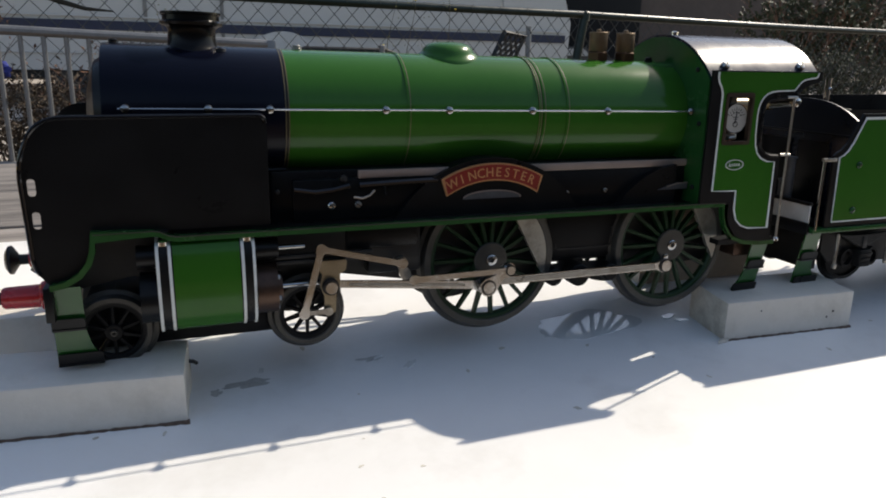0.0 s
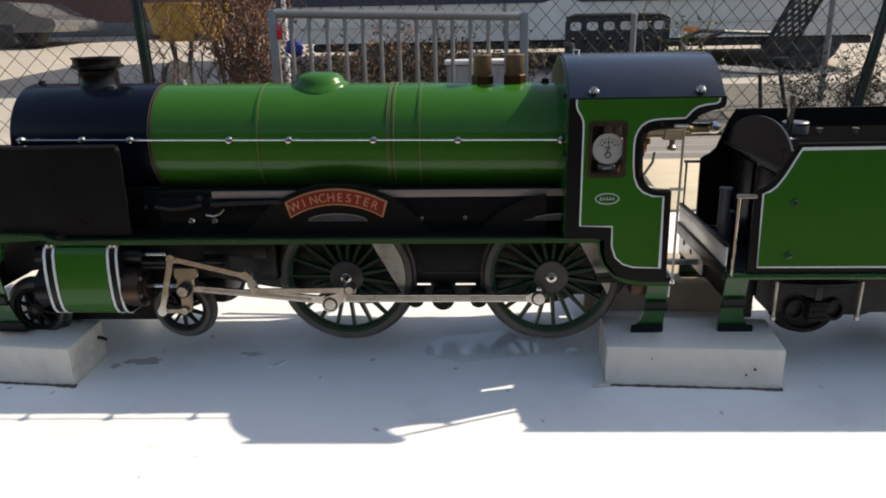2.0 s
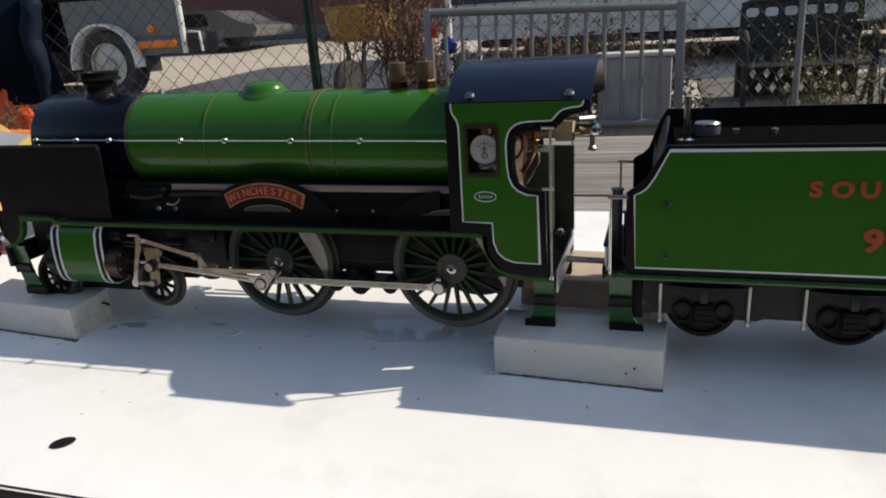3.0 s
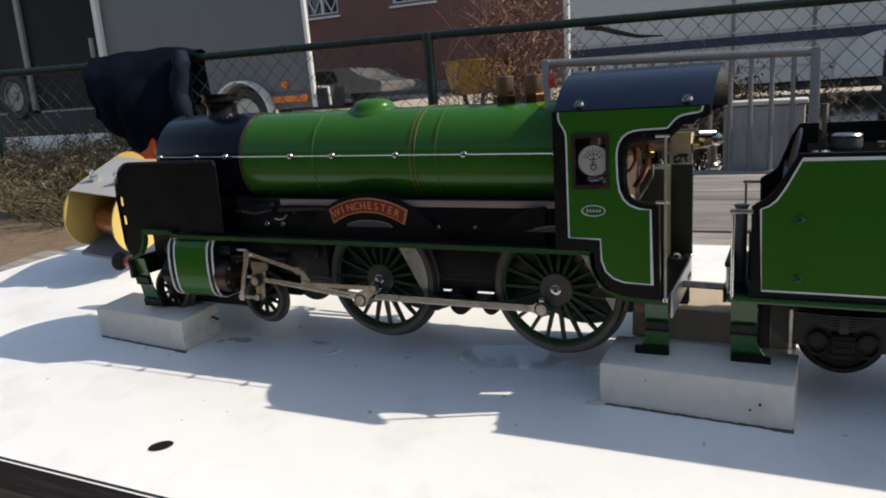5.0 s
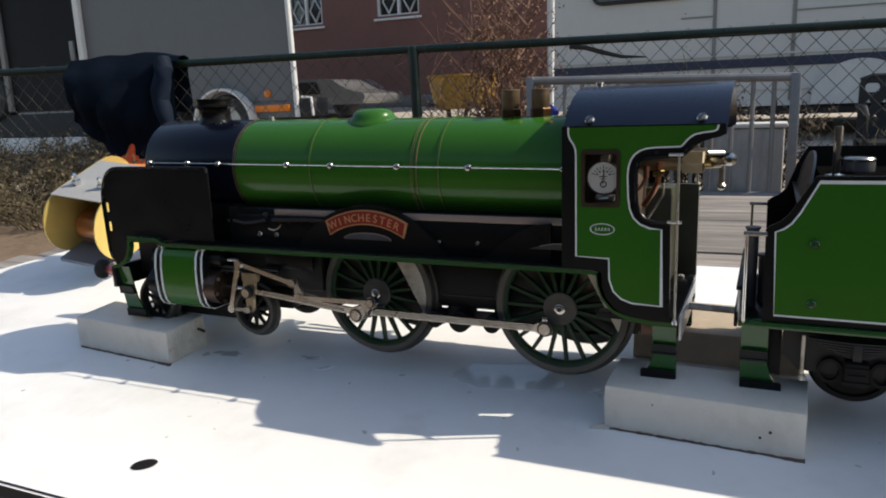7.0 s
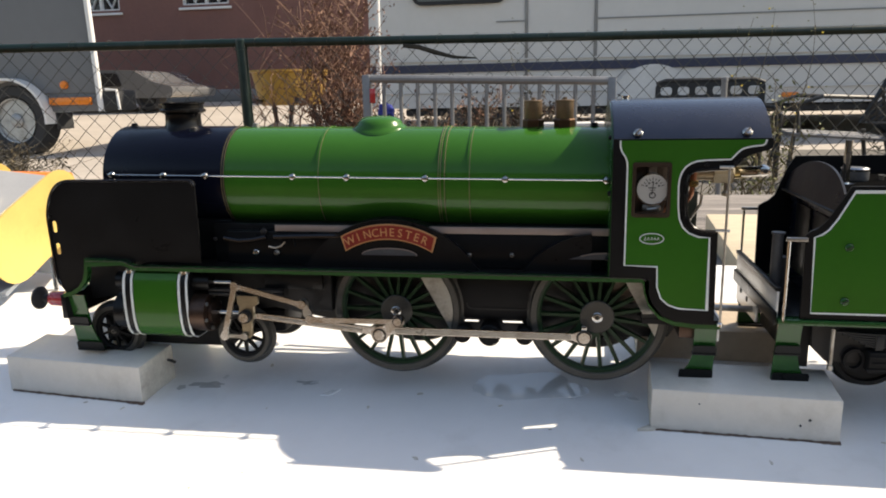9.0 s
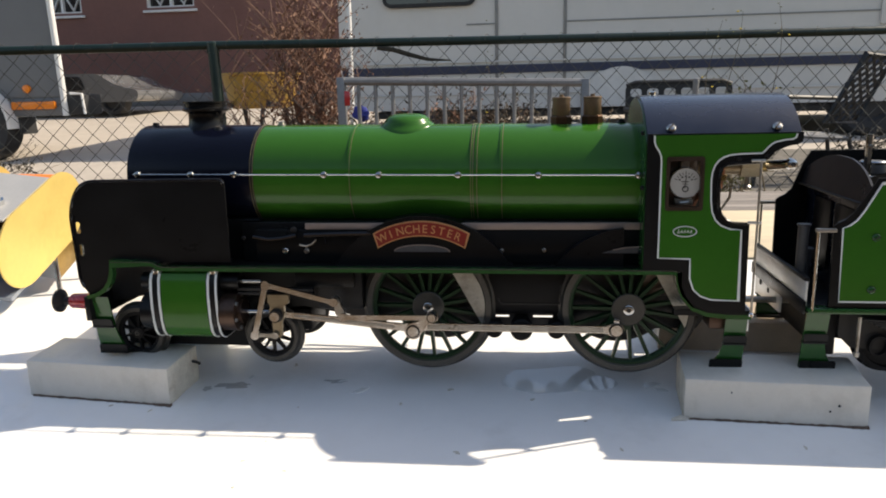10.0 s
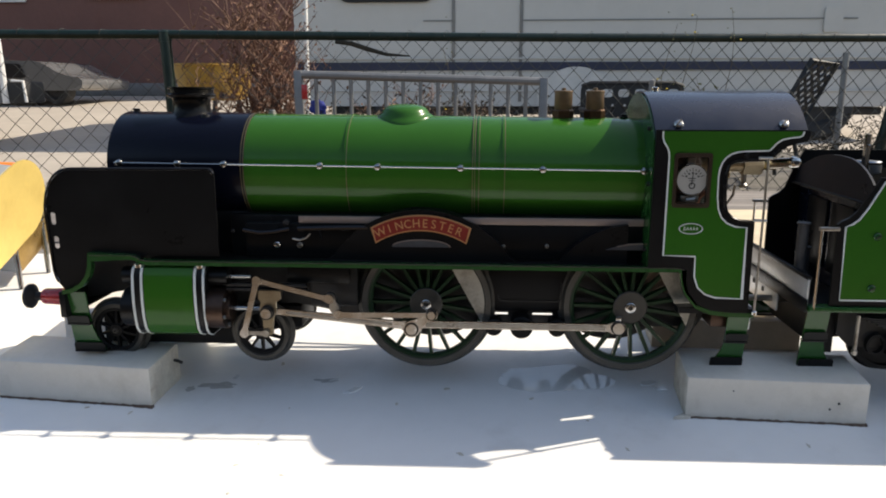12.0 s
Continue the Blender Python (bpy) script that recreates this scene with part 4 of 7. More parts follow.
for side in (0, 1):
    def Y(a, b):
        return (a, b) if not side else (far_y(b), far_y(a))

    bm = bmesh.new()
    sheet(bm, CAB_OUT, *Y(0.2782, 0.2794), holes=(WIN,))
    cs = part("cab_side", bm, BLACK, engine, "cab side with green panel and black border", smooth=False)
    bm = bmesh.new()
    sheet(bm, CAB_GREEN, *Y(0.2778, 0.2784), holes=(WIN,))
    part("green_panel", bm, GREEN, cs, "", smooth=False)
    bm = bmesh.new()
    ribbon(bm, CAB_GREEN, 0.00065, *Y(0.2776, 0.2783))
    part("white_lining", bm, WHITE_LINE, cs, "fine white lining")
    bm = bmesh.new()
    sheet(bm, rounded([(0.2243, 0.9545), (0.2404, 0.9545), (0.2404, 0.9782), (0.2243, 0.9782)], 0.0014, 4), *Y(0.2774, 0.2798), holes=(WIN_IN,))
    part("window_frame", bm, WINDOW_BROWN, cs, "browned metal window frame", smooth=False)
    bm = bmesh.new()
    tube(bm, [(x - 0.0005, Y(0.2782, 0.2794)[0 if not side else 1], z) for x, z in CAB_OUT[9:22]], 0.0008, 6)
    part("opening_bead", bm, BLACK, cs)
    if not side:
        for x, z in ((0.2545, 0.9768), (0.2660, 0.9776), (0.2468, 0.9640)):
            screw("side_screw", x, 0.2782, z, 0.0010, cs, BLACK, 0.4)
        bm = bmesh.new()
        ring = [(0.2333 + 0.0050 * math.cos(t), 0.9452 + 0.0023 * math.sin(t)) for t in [2 * math.pi * k / 40 for k in range(40)]]
        ribbon(bm, ring, 0.00032, 0.2774, 0.2780, closed=True)
        for q in range(5):
            xq = 0.2306 + 0.00135 * q
            zq = 0.0009 if q == 0 else 0.0006
            ribbon(bm, [(xq - 0.0004, 0.9452 - zq), (xq, 0.9452 + zq), (xq + 0.0004, 0.9452 - zq)], 0.00022, 0.2775, 0.2780)
        part("maker_oval", bm, WHITE_LINE, cs, "small white oval outline with pale strokes inside", smooth=False)
    bm = bmesh.new()
    y = 0.2768 if not side else far_y(0.2768)
    rod(bm, (0.2634, y, 0.9085), (0.2634, y, 0.9762), 0.00055, 10)
    hr = part("cab_handrail", bm, STEEL_OIL, engine, "slim vertical steel handrail")
    for z in (0.9492, 0.9762):
        bm = bmesh.new()
        rod(bm, (0.2595, y + (0.0006 if not side else -0.0006), z), (0.2650, y, z), 0.0007, 8)
        part("bracket", bm, STEEL_OIL, hr)
    bm = bmesh.new()
    lathe(bm, [(0.0013, 0), (0.0013, 0.0012), (0.0008, 0.0018)], Matrix.Translation((0.2634, y, 0.9068)), 12)
    part("foot", bm, CHROME, hr)

COPPER_RUN = [(0.2530, 0.2990, 0.9715), (0.2528, 0.2990, 0.9665), (0.2524, 0.2995, 0.9620), (0.2499, 0.3000, 0.9575), (0.2465, 0.3000, 0.9520)]
# cab front, roof, floor and what stands inside
R_ROOF, Z_ROOF = 0.0480, 1.0042 - 0.0480


def roof_arc(r, a=54.3, n=32):
    return [(CY + r * math.sin(radians(-a + 2 * a * k / n)), Z_ROOF + r * math.cos(radians(-a + 2 * a * k / n))) for k in range(n + 1)]


bm = bmesh.new()
a, b = roof_arc(R_ROOF), roof_arc(R_ROOF - 0.0009)
va = [[bm.verts.new((x + (0.0008 * (1 - ((y - CY) / 0.04) ** 2) if x > 0.25 else 0), y, z)) for y, z in arc] for arc in (a, b) for x in (0.2163, 0.2803)]
for i in range(len(a) - 1):
    for p, q in ((0, 1), (1, 3), (3, 2), (2, 0)):
        bm.faces.new((va[p][i], va[p][i + 1], va[q][i + 1], va[q][i]))
for i in (0, -1):
    bm.faces.new((va[0][i], va[1][i], va[3][i], va[2][i]))
roof = part("cab_roof", bm, ROOF, engine, "curved blue-black cab roof")
for x in (0.2265, 0.2708):
    for s in (-1, 1):
        bm = bmesh.new()
        an = radians(45.6) * s
        p = Vector((x, CY + R_ROOF * math.sin(an), Z_ROOF + R_ROOF * math.cos(an)))
        q = p + Vector((0, math.sin(an), math.cos(an)))
        lathe(bm, [(0.0021, -0.0002), (0.0021, 0.0008), (0.0016, 0.0015), (0.0005, 0.0018)], along(p, q), 18)
        rs = part("roof_screw", bm, KNOB_STEEL, roof, "bright slotted screw")
        bm = bmesh.new()
        box(bm, -0.0018, 0.0018, -0.0003, 0.0003, 0.0014, 0.0020, 0, along(p, q) @ Matrix.Rotation(0.9, 4, "Z"))
        part("slot", bm, INK, rs)
bm = bmesh.new()
lathe(bm, [(0.0016, 1.0036), (0.0016, 1.0048), (0.0019, 1.0050), (0.0019, 1.0057), (0.0014, 1.0059)], Matrix.Translation((0.2232, CY, 0)), 14)
part("roof_whistle", bm, CHROME, roof)
bm = bmesh.new()
arc = roof_arc(R_ROOF - 0.0010)
v0 = [[bm.verts.new((x, y, z)) for y, z in arc + [(far_y(0.2795), 0.9270), (0.2795, 0.9270)]] for x in (0.2155, 0.2166)]
bm.faces.new(v0[0])
bm.faces.new(v0[1][::-1])
n = len(v0[0])
for i in range(n):
    bm.faces.new((v0[0][i], v0[0][(i + 1) % n], v0[1][(i + 1) % n], v0[1][i]))
front = part("cab_front", bm, GREEN_DARK, engine, "dark green cab front plate", smooth=False)
for y, z in ((0.2835, 0.9640), (0.2835, 0.9345), (0.2880, 0.9880)):
    bm = bmesh.new()
    lathe(bm, [(0.0011, 0), (0.0011, 0.0008), (0.0006, 0.0012)], along((0.2155, y, z), (0.2, y, z)), 12)
    part("front_screw", bm, BLACK, front)
# the slot is made up: it shapes the sun sliver on the board
bm = bmesh.new()
slab(bm, [(0.2308, 0.2794), (0.2640, 0.2794), (0.2640, 0.2975), (0.2480, 0.2975), (0.2480, 0.2888), (0.2308, 0.2856)], 0.9060, 0.9085)
slab(bm, [(0.2308, 0.2976), (0.2640, 0.2976), (0.2640, far_y(0.2794)), (0.2308, far_y(0.2794))], 0.9060, 0.9085)
part("cab_floor", bm, BLACK, engine, "black cab floor with a narrow slot added to let sun through", smooth=False)
# added plate that keeps a stray sun patch off the board
bm = bmesh.new()
box(bm, 0.2167, 0.2494, 0.2796, 0.2945, 0.9262, 0.9276, 0.0003)
part("wheel_cover", bm, BLACK, engine, "black plate added inside the cab to block stray sun")
bm = bmesh.new()
box(bm, 0.2168, 0.2425, 0.2965, far_y(0.2930), 0.9090, 0.9765, 0.004)
backhead = part("backhead", bm, BACKHEAD, engine, "heat-browned boiler backhead")
bm = bmesh.new()
box(bm, 0.2335, 0.2545, far_y(0.3030), far_y(0.2830), 0.9090, 0.9560, 0.001)
part("tank", bm, OLIVE, backhead, "dark olive side tank")
bm = bmesh.new()
box(bm, 0.2440, 0.2648, far_y(0.2818), far_y(0.2797), 0.9090, 0.9555, 0.0004)
part("inner_side_sheet", bm, OLIVE, engine, "dark olive inner cab sheet")
bm = bmesh.new()
lathe(bm, [(0.0030, 0.9085), (0.0030, 0.9093), (0.0018, 0.9095), (0.0018, 0.9112), (0.0010, 0.9118)], Matrix.Translation((0.2585, 0.3440, 0)), 14)
part("floor_bolt", bm, STEEL_OIL, engine, "dark bolt on the cab floor")
bm = bmesh.new()
tube(bm, COPPER_RUN, 0.0013, 10)
cp = part("copper_pipe", bm, COPPER, engine, "bent copper pipe")
bm = bmesh.new()
lathe(bm, [(0.0021, -0.0014), (0.0024, -0.0010), (0.0024, 0.0010), (0.0021, 0.0014)], Matrix.Translation(COPPER_RUN[1]), 6)
part("union_nut", bm, BRASS_BRIGHT, cp, smooth=False)
bm = bmesh.new()
tube(bm, [(p[0] + 0.0030, p[1] - 0.006, p[2] - 0.004) for p in COPPER_RUN[1:]], 0.0006, 8)
part("thin_pipe", bm, STEEL_OIL, cp)
bm = bmesh.new()
rod(bm, (0.2330, 0.3050, 0.9708), (0.2620, 0.3050, 0.9708), 0.0036, 24)
reg = part("regulator", bm, REG_BRASS, engine, "brass regulator body with steel elbow")
bm = bmesh.new()
lathe(bm, [(0.0052, 0), (0.0052, 0.0082), (0.0046, 0.0088)], along((0.2620, 0.3050, 0.9708), (0.3, 0.3050, 0.9708)), 6)
part("hexagon_nut", bm, REG_BRASS, reg, smooth=False)
bm = bmesh.new()
rod(bm, (0.2705, 0.3050, 0.9708), (0.2770, 0.3050, 0.9712), 0.0028, 18)
part("union", bm, BRASS_BRIGHT, reg)
bm = bmesh.new()
rod(bm, (0.2745, 0.3040, 0.9712), (0.2808, 0.2945, 0.9727), 0.0023, 16)
lathe(bm, [(0.0008, -0.0028), (0.0022, -0.0022), (0.0028, 0), (0.0022, 0.0022), (0.0008, 0.0028)], along((0.2811, 0.2939, 0.9729), (0.2811, 0, 0.9729)), 20)
elbow = part("elbow", bm, STEEL, reg)
bm = bmesh.new()
lathe(bm, [(0.0010, 0), (0.0010, 0.0006)], along((0.2811, 0.2912, 0.9729), (0.2811, 0, 0.9729)), 14)
part("bore", bm, INK, elbow)
bm = bmesh.new()
rod(bm, (0.2690, 0.3330, 0.9720), (0.2757, 0.3399, 0.9715), 0.0018, 12)
rod(bm, (0.2757, 0.3399, 0.9725), (0.2757, 0.3399, 0.9575), 0.0014, 12)
lathe(bm, [(0.0008, 0), (0.0021, 0.0008), (0.0023, 0.0022), (0.0014, 0.0034)], Matrix.Translation((0.2757, 0.3399, 0.9545)), 14)
rod(bm, (0.2330, 0.3330, 0.9715), (0.2690, 0.3330, 0.9720), 0.0028, 16)
part("blowdown_lever", bm, STEEL_OIL, reg)
bm = bmesh.new()
box(bm, 0.2440, 0.2545, 0.3010, 0.3090, 0.9755, 0.9800, 0.0008)
part("valve_block", bm, BRASS_DARK, reg)
bm = bmesh.new()
tube(bm, [(0.2440, 0.2960, 0.9660), (0.2420, 0.2945, 0.9600), (0.2400, 0.2935, 0.9540), (0.2420, 0.2930, 0.9480)], 0.0009, 8)
tube(bm, [(0.2480, 0.2960, 0.9650), (0.2460, 0.2950, 0.9610), (0.2400, 0.2940, 0.9560)], 0.0008, 8)
part("copper_pipe", bm, COPPER, engine, "bent copper pipe")
bm = bmesh.new()
lathe(bm, [(0.0012, 0), (0.0012, 0.003), (0.0016, 0.0034), (0.0016, 0.005)], Matrix.Translation((0.2480, 0.2960, 0.9648)), 12)
part("pipe_union", bm, COPPER, engine)
# pressure gauge behind the cab window
GX, GY, GZ = 0.2331, 0.2804, 0.9664


def dial_mark(bm, pts, width, proud):
    ribbon(bm, [(GX + x, GZ + z) for x, z in pts], width, GY - 0.0003 - proud, GY - proud)


bm = bmesh.new()
lathe(bm, [(0.0069, -0.006), (0.0069, 0.0), (0.0068, 0.0004), (0.0065, 0.0004), (0.0064, -0.0002)], along((GX, GY, GZ), (GX, 0, GZ)), 40)
gauge = part("pressure_gauge", bm, STEEL, engine, "round white pressure gauge with black figures")
bm = bmesh.new()
lathe(bm, [(0.0065, 0.0000), (0.0065, 0.0002)], along((GX, GY, GZ), (GX, 0, GZ)), 40)
dial = part("dial", bm, DIAL, gauge)
bm = bmesh.new()
for k in range(9):
    an = radians(158 - 17 * k)
    c, sn = math.cos(an), math.sin(an)
    long = 0.0052 if k % 2 == 0 else 0.0048
    dial_mark(bm, [(0.0038 * c, 0.0038 * sn), (long * c, long * sn)], 0.00030, 0.0)
for k in range(5):
    an = radians(150 - 30 * k)
    c, sn = math.cos(an), math.sin(an)
    dial_mark(bm, [(0.0030 * c - 0.0004, 0.0030 * sn), (0.0030 * c + 0.0004, 0.0030 * sn)], 0.0007, 0.0)
dial_mark(bm, [(-0.0003, -0.0024), (0.0003, 0.0034)], 0.00034, 0.0002)
dial_mark(bm, [(-0.0018, 0.0006), (0.0014, 0.0006)], 0.00040, 0.0)
dial_mark(bm, [(-0.0012, -0.0004), (0.0010, -0.0004)], 0.00030, 0.0)
ringp = [(GX + 0.0012 * math.cos(t), GZ - 0.0026 + 0.0012 * math.sin(t)) for t in [2 * math.pi * k / 20 for k in range(20)]]
ribbon(bm, ringp, 0.0005, GY - 0.0003, GY, closed=True)
part("dial_marks", bm, INK, dial)
bm = bmesh.new()
box(bm, GX - 0.0018, GX + 0.0018, 0.2824, 0.2862, GZ + 0.0064, GZ + 0.0098, 0.0004)
box(bm, GX - 0.0040, GX + 0.0040, 0.2824, 0.2862, 0.9562, 0.9592, 0.0008)
rod(bm, (GX - 0.0019, 0.2818, 0.9574), (GX + 0.0019, 0.2818, 0.9578), 0.0011, 10)
part("gauge_mount", bm, STEEL_OIL, gauge, "worn metal mount behind the gauge")
bm = bmesh.new()
box(bm, 0.2252, 0.2352, 0.2864, 0.2872, 0.9558, 0.9770, 0.0004)
part("backing_plate", bm, BACKHEAD, gauge, "browned backing plate")

# drag plate and drawbar between engine and tender
bm = bmesh.new()
rod(bm, (0.2560, CY, 0.9034), (0.3040, CY, 0.9024), 0.0016, 12)
part("drawbar", bm, STEEL_OIL, engine)
bm = bmesh.new()
box(bm, 0.2642, 0.2652, 0.2850, far_y(0.2850), 0.8970, 0.9082, 0.0002)
db = part("drag_beam", bm, NICKEL_PALE, engine, "bright steel rear beam")
for y in (0.3420, 0.3360):
    bm = bmesh.new()
    box(bm, 0.2651, 0.2656, y - 0.0011, y + 0.0011, 0.9005, 0.9027, 0)
    part("square_hole", bm, INK, db)
bm = bmesh.new()
box(bm, 0.2480, 0.2640, 0.2870, far_y(0.2870), 0.8970, 0.9058, 0.0010)
part("drag_box", bm, BRONZE, engine)

# ---- tender ----
tender = thing("model_tender", (0.42, CY, 0.8745), "green lined model locomotive tender with black coping and red lettering", "model tender")
T_END = 0.540
T_OUT = [(0.2962, 0.9108), (0.2958, 0.9475), (0.2975, 0.9490), (0.3005, 0.9505), (0.3035, 0.9535), (0.3085, 0.9620), (0.3120, 0.9680), (T_END, 0.9690), (T_END, 0.9108)]
T_GREEN = [(0.3002, 0.9137), (0.2992, 0.9466), (0.3020, 0.9478), (0.3046, 0.9500), (0.3075, 0.9545), (0.3132, 0.9658), (T_END - 0.004, 0.9668), (T_END - 0.004, 0.9137)]
for side in (0, 1):
    def Y(a, b):
        return (a, b) if not side else (far_y(b), far_y(a))

    bm = bmesh.new()
    sheet(bm, T_OUT if not side else [(x, z + (0.0055 if z > 0.96 else 0.0)) for x, z in T_OUT], *Y(0.2784, 0.2796))
    ts = part("tender_side", bm, BLACK, tender, "tender side with green lined panel", smooth=False)
    bm = bmesh.new()
    sheet(bm, T_GREEN, *Y(0.2780, 0.2786))
    part("green_panel", bm, GREEN, ts, "", smooth=False)
    bm = bmesh.new()
    ribbon(bm, T_GREEN, 0.00065, *Y(0.2778, 0.2785), closed=True)
    part("white_lining", bm, WHITE_LINE, ts)
    bm = bmesh.new()
    box(bm, 0.2875, T_END + 0.002, *Y(0.2770, 0.2830), 0.9082, 0.9106, 0.0003)
    part("footplate_edge", bm, GREEN_DARK, tender)
    if not side:
        for x, z in ((0.3128, 0.9425), (0.3130, 0.9192)):
            screw("side_screw", x, 0.2782, z, 0.0017, ts, GREEN_DARK, 0.4, -0.5)
        bm = bmesh.new()
        for ch, x in (("S", 0.3697), ("O", 0.3793), ("U", 0.3890), ("T", 0.3988)):
            text_mesh(bm, ch, 0.0088, face_on(x, 0.2778, 0.9470) @ Matrix.Diagonal((1.15, 1, 1, 1)), 0.045)
        text_mesh(bm, "9", 0.0130, face_on(0.3922, 0.2778, 0.9247) @ Matrix.Diagonal((1.15, 1, 1, 1)), 0.04)
        part("lettering", bm, LETTER_RED, ts, "orange-red painted letters", smooth=False)
    step_plate(0.2888, 0.2988, 0.0058, 0.9085, 0.8832 if side else 0.8782, side, "tender_step", tender)
    bm = bmesh.new()
    y = 0.2776 if not side else far_y(0.2776)
    rod(bm, (0.2893, y, 0.9095), (0.2893, y, 0.9462), 0.00065, 10)
    hr = part("tender_handrail", bm, CHROME, tender, "bright vertical handrail")
    bm = bmesh.new()
    box(bm, 0.2880, 0.2965, y - 0.0009, y + 0.0009, 0.9450, 0.9466, 0.0003)
    part("bracket", bm, STEEL_OIL, hr)
    # running gear
    bm = bmesh.new()
    sheet(bm, [(0.3040, 0.9082), (0.3040, 0.8960), (0.3100, 0.8900), (0.3520, 0.8880), (0.3560, 0.8895), (0.3720, 0.8895), (0.3760, 0.8880), (0.4160, 0.8880), (0.4200, 0.8895), (0.5320, 0.8895), (0.5380, 0.8960), (0.5380, 0.9082)], *Y(0.2850, 0.2866))
    part("frame_plate", bm, FRAME, tender, "dark grey tender frame", smooth=False)
    for ax in (0.3300, 0.3895, 0.4500):
        bm = bmesh.new()
        m = along((ax, 0.2945 if not side else far_y(0.2945), 0.8918), (ax, 0 if not side else 1, 0.8918))
        lathe(bm, [(0.0150, -0.0014), (0.0166, -0.0010), (0.0152, 0.0004), (0.0150, 0.0036), (0.0130, 0.0038), (0.0126, 0.0022), (0.006, 0.0022), (0.004, 0.0045)], m, 48)
        part("tender_wheel", bm, BLACK_MATT, tender, "dark spoked tender wheel")
        bm = bmesh.new()
        for k in range(6):
            L = 0.0170 - k * 0.0023
            zz = 0.9046 - k * 0.0011
            pts = [(ax + L * (-1 + 2 * q / 8), zz - 0.0008 * (1 - (-1 + 2 * q / 8) ** 2)) for q in range(9)]
            ribbon(bm, pts, 0.0006, *Y(0.2810, 0.2838))
        spring = part("leaf_spring", bm, SPRING_GREY, tender, "dark grey leaf spring")
        bm = bmesh.new()
        box(bm, ax - 0.0016, ax + 0.0016, *Y(0.2806, 0.2842), 0.8968, 0.9036, 0.0003)
        part("buckle", bm, SPRING_GREY, spring)
        for sx in (-0.0186, 0.0186):
            bm = bmesh.new()
            yy = 0.2818 if not side else far_y(0.2818)
            rod(bm, (ax + sx, yy, 0.8885), (ax + sx, yy, 0.9055), 0.0008, 8)
            lathe(bm, [(0.0012, 0.8870), (0.0013, 0.8878), (0.0013, 0.8890), (0.0009, 0.8894)], Matrix.Translation((ax + sx, yy, 0)), 10)
            part("spring_hanger", bm, STEEL_OIL, spring)
        bm = bmesh.new()
        box(bm, ax - 0.0042, ax + 0.0042, *Y(0.2790, 0.2850), 0.8870, 0.8965, 0.0008)
        axb = part("axlebox", bm, BLACK_MATT, tender)
        for q, hw in ((0, 0.0042), (1, 0.0030), (2, 0.0048)):
            bm = bmesh.new()
            a0 = 0.8944 - q * 0.0028
            box(bm, ax - hw, ax + hw, *Y(0.2784, 0.2794), a0 - 0.0005, a0 + 0.0005, 0.0001)
            part("rib", bm, BLACK_MATT, axb)
        for s in (-1, 1):
            bm = bmesh.new()
            ring = [(ax + s * 0.0088 + 0.0038 * math.cos(t), 0.8915 + 0.0044 * math.sin(t)) for t in [2 * math.pi * k / 24 for k in range(24)]]
            ribbon(bm, ring, 0.0012, *Y(0.2825, 0.2850), closed=True)
            part("horn_guide", bm, BLACK_MATT, axb)
bm = bmesh.new()
box(bm, 0.2880, T_END + 0.002, 0.2830, far_y(0.2830), 0.9082, 0.9104, 0.0003)
part("tender_floor", bm, BLACK, tender)
bm = bmesh.new()
box(bm, 0.3150, T_END - 0.001, 0.2797, far_y(0.2797), 0.9106, 0.9645, 0.0006)
part("tank", bm, DECK_BLACK, tender, "black water tank top")
bm = bmesh.new()
box(bm, 0.2868, 0.2880, 0.3120, far_y(0.2840), 0.8980, 0.9078, 0.0002)
tb = part("drag_beam", bm, NICKEL_PALE, tender, "bright steel front beam with square holes")
for y, z in ((0.3425, 0.9055), (0.3297, 0.9045)):
    bm = bmesh.new()
    box(bm, 0.2864, 0.2870, y - 0.0013, y + 0.0013, z - 0.0013, z + 0.0013, 0.0003)
    part("square_hole", bm, INK, tb)
bm = bmesh.new()
box(bm, 0.2868, 0.2878, 0.2802, far_y(0.2802), 0.9106, 0.9228, 0.0002)
low = part("front_bulkhead", bm, NICKEL_PALE, tender, "low bright bulkhead with black edges")
bm = bmesh.new()
box(bm, 0.2862, 0.2884, 0.2800, far_y(0.2800), 0.9222, 0.9240, 0.0003)
part("top_edge", bm, BLACK, low)
bm = bmesh.new()
box(bm, 0.2858, 0.2872, 0.2790, far_y(0.2790), 0.9074, 0.9134, 0.0003)
part("lower_bar", bm, BLACK, low)
bm = bmesh.new()
box(bm, 0.2990, 0.3038, 0.2868, far_y(0.2868), 0.8860, 0.9081, 0.0004)
part("frame_stretcher", bm, BLACK_MATT, tender, "black stretcher between the tender frames")
# arched front plate over a dark recess
bm = bmesh.new()
ar = [(0.2798, 0.9560)] + [(CY + 0.0380 * (-1 + 2 * k / 20), 0.9645 + 0.0095 * (1 - abs(-1 + 2 * k / 20) ** 2.4)) for k in range(21)] + [(far_y(0.2798), 0.9560)]
v0 = [[bm.verts.new((x + (z - 0.956) * 0.25, y, z)) for y, z in ar] for x in (0.3075, 0.3085)]
bm.faces.new(v0[0])
bm.faces.new(v0[1][::-1])
for i in range(len(ar)):
    j = (i + 1) % len(ar)
    bm.faces.new((v0[0][i], v0[0][j], v0[1][j], v0[1][i]))
part("front_plate", bm, COAL_PLATE, tender, "arched blue-black front plate")
bm = bmesh.new()
box(bm, 0.3110, 0.3149, 0.2800, far_y(0.2800), 0.9106, 0.9600, 0.0006)
tf = part("tender_front", bm, ROOF, tender)
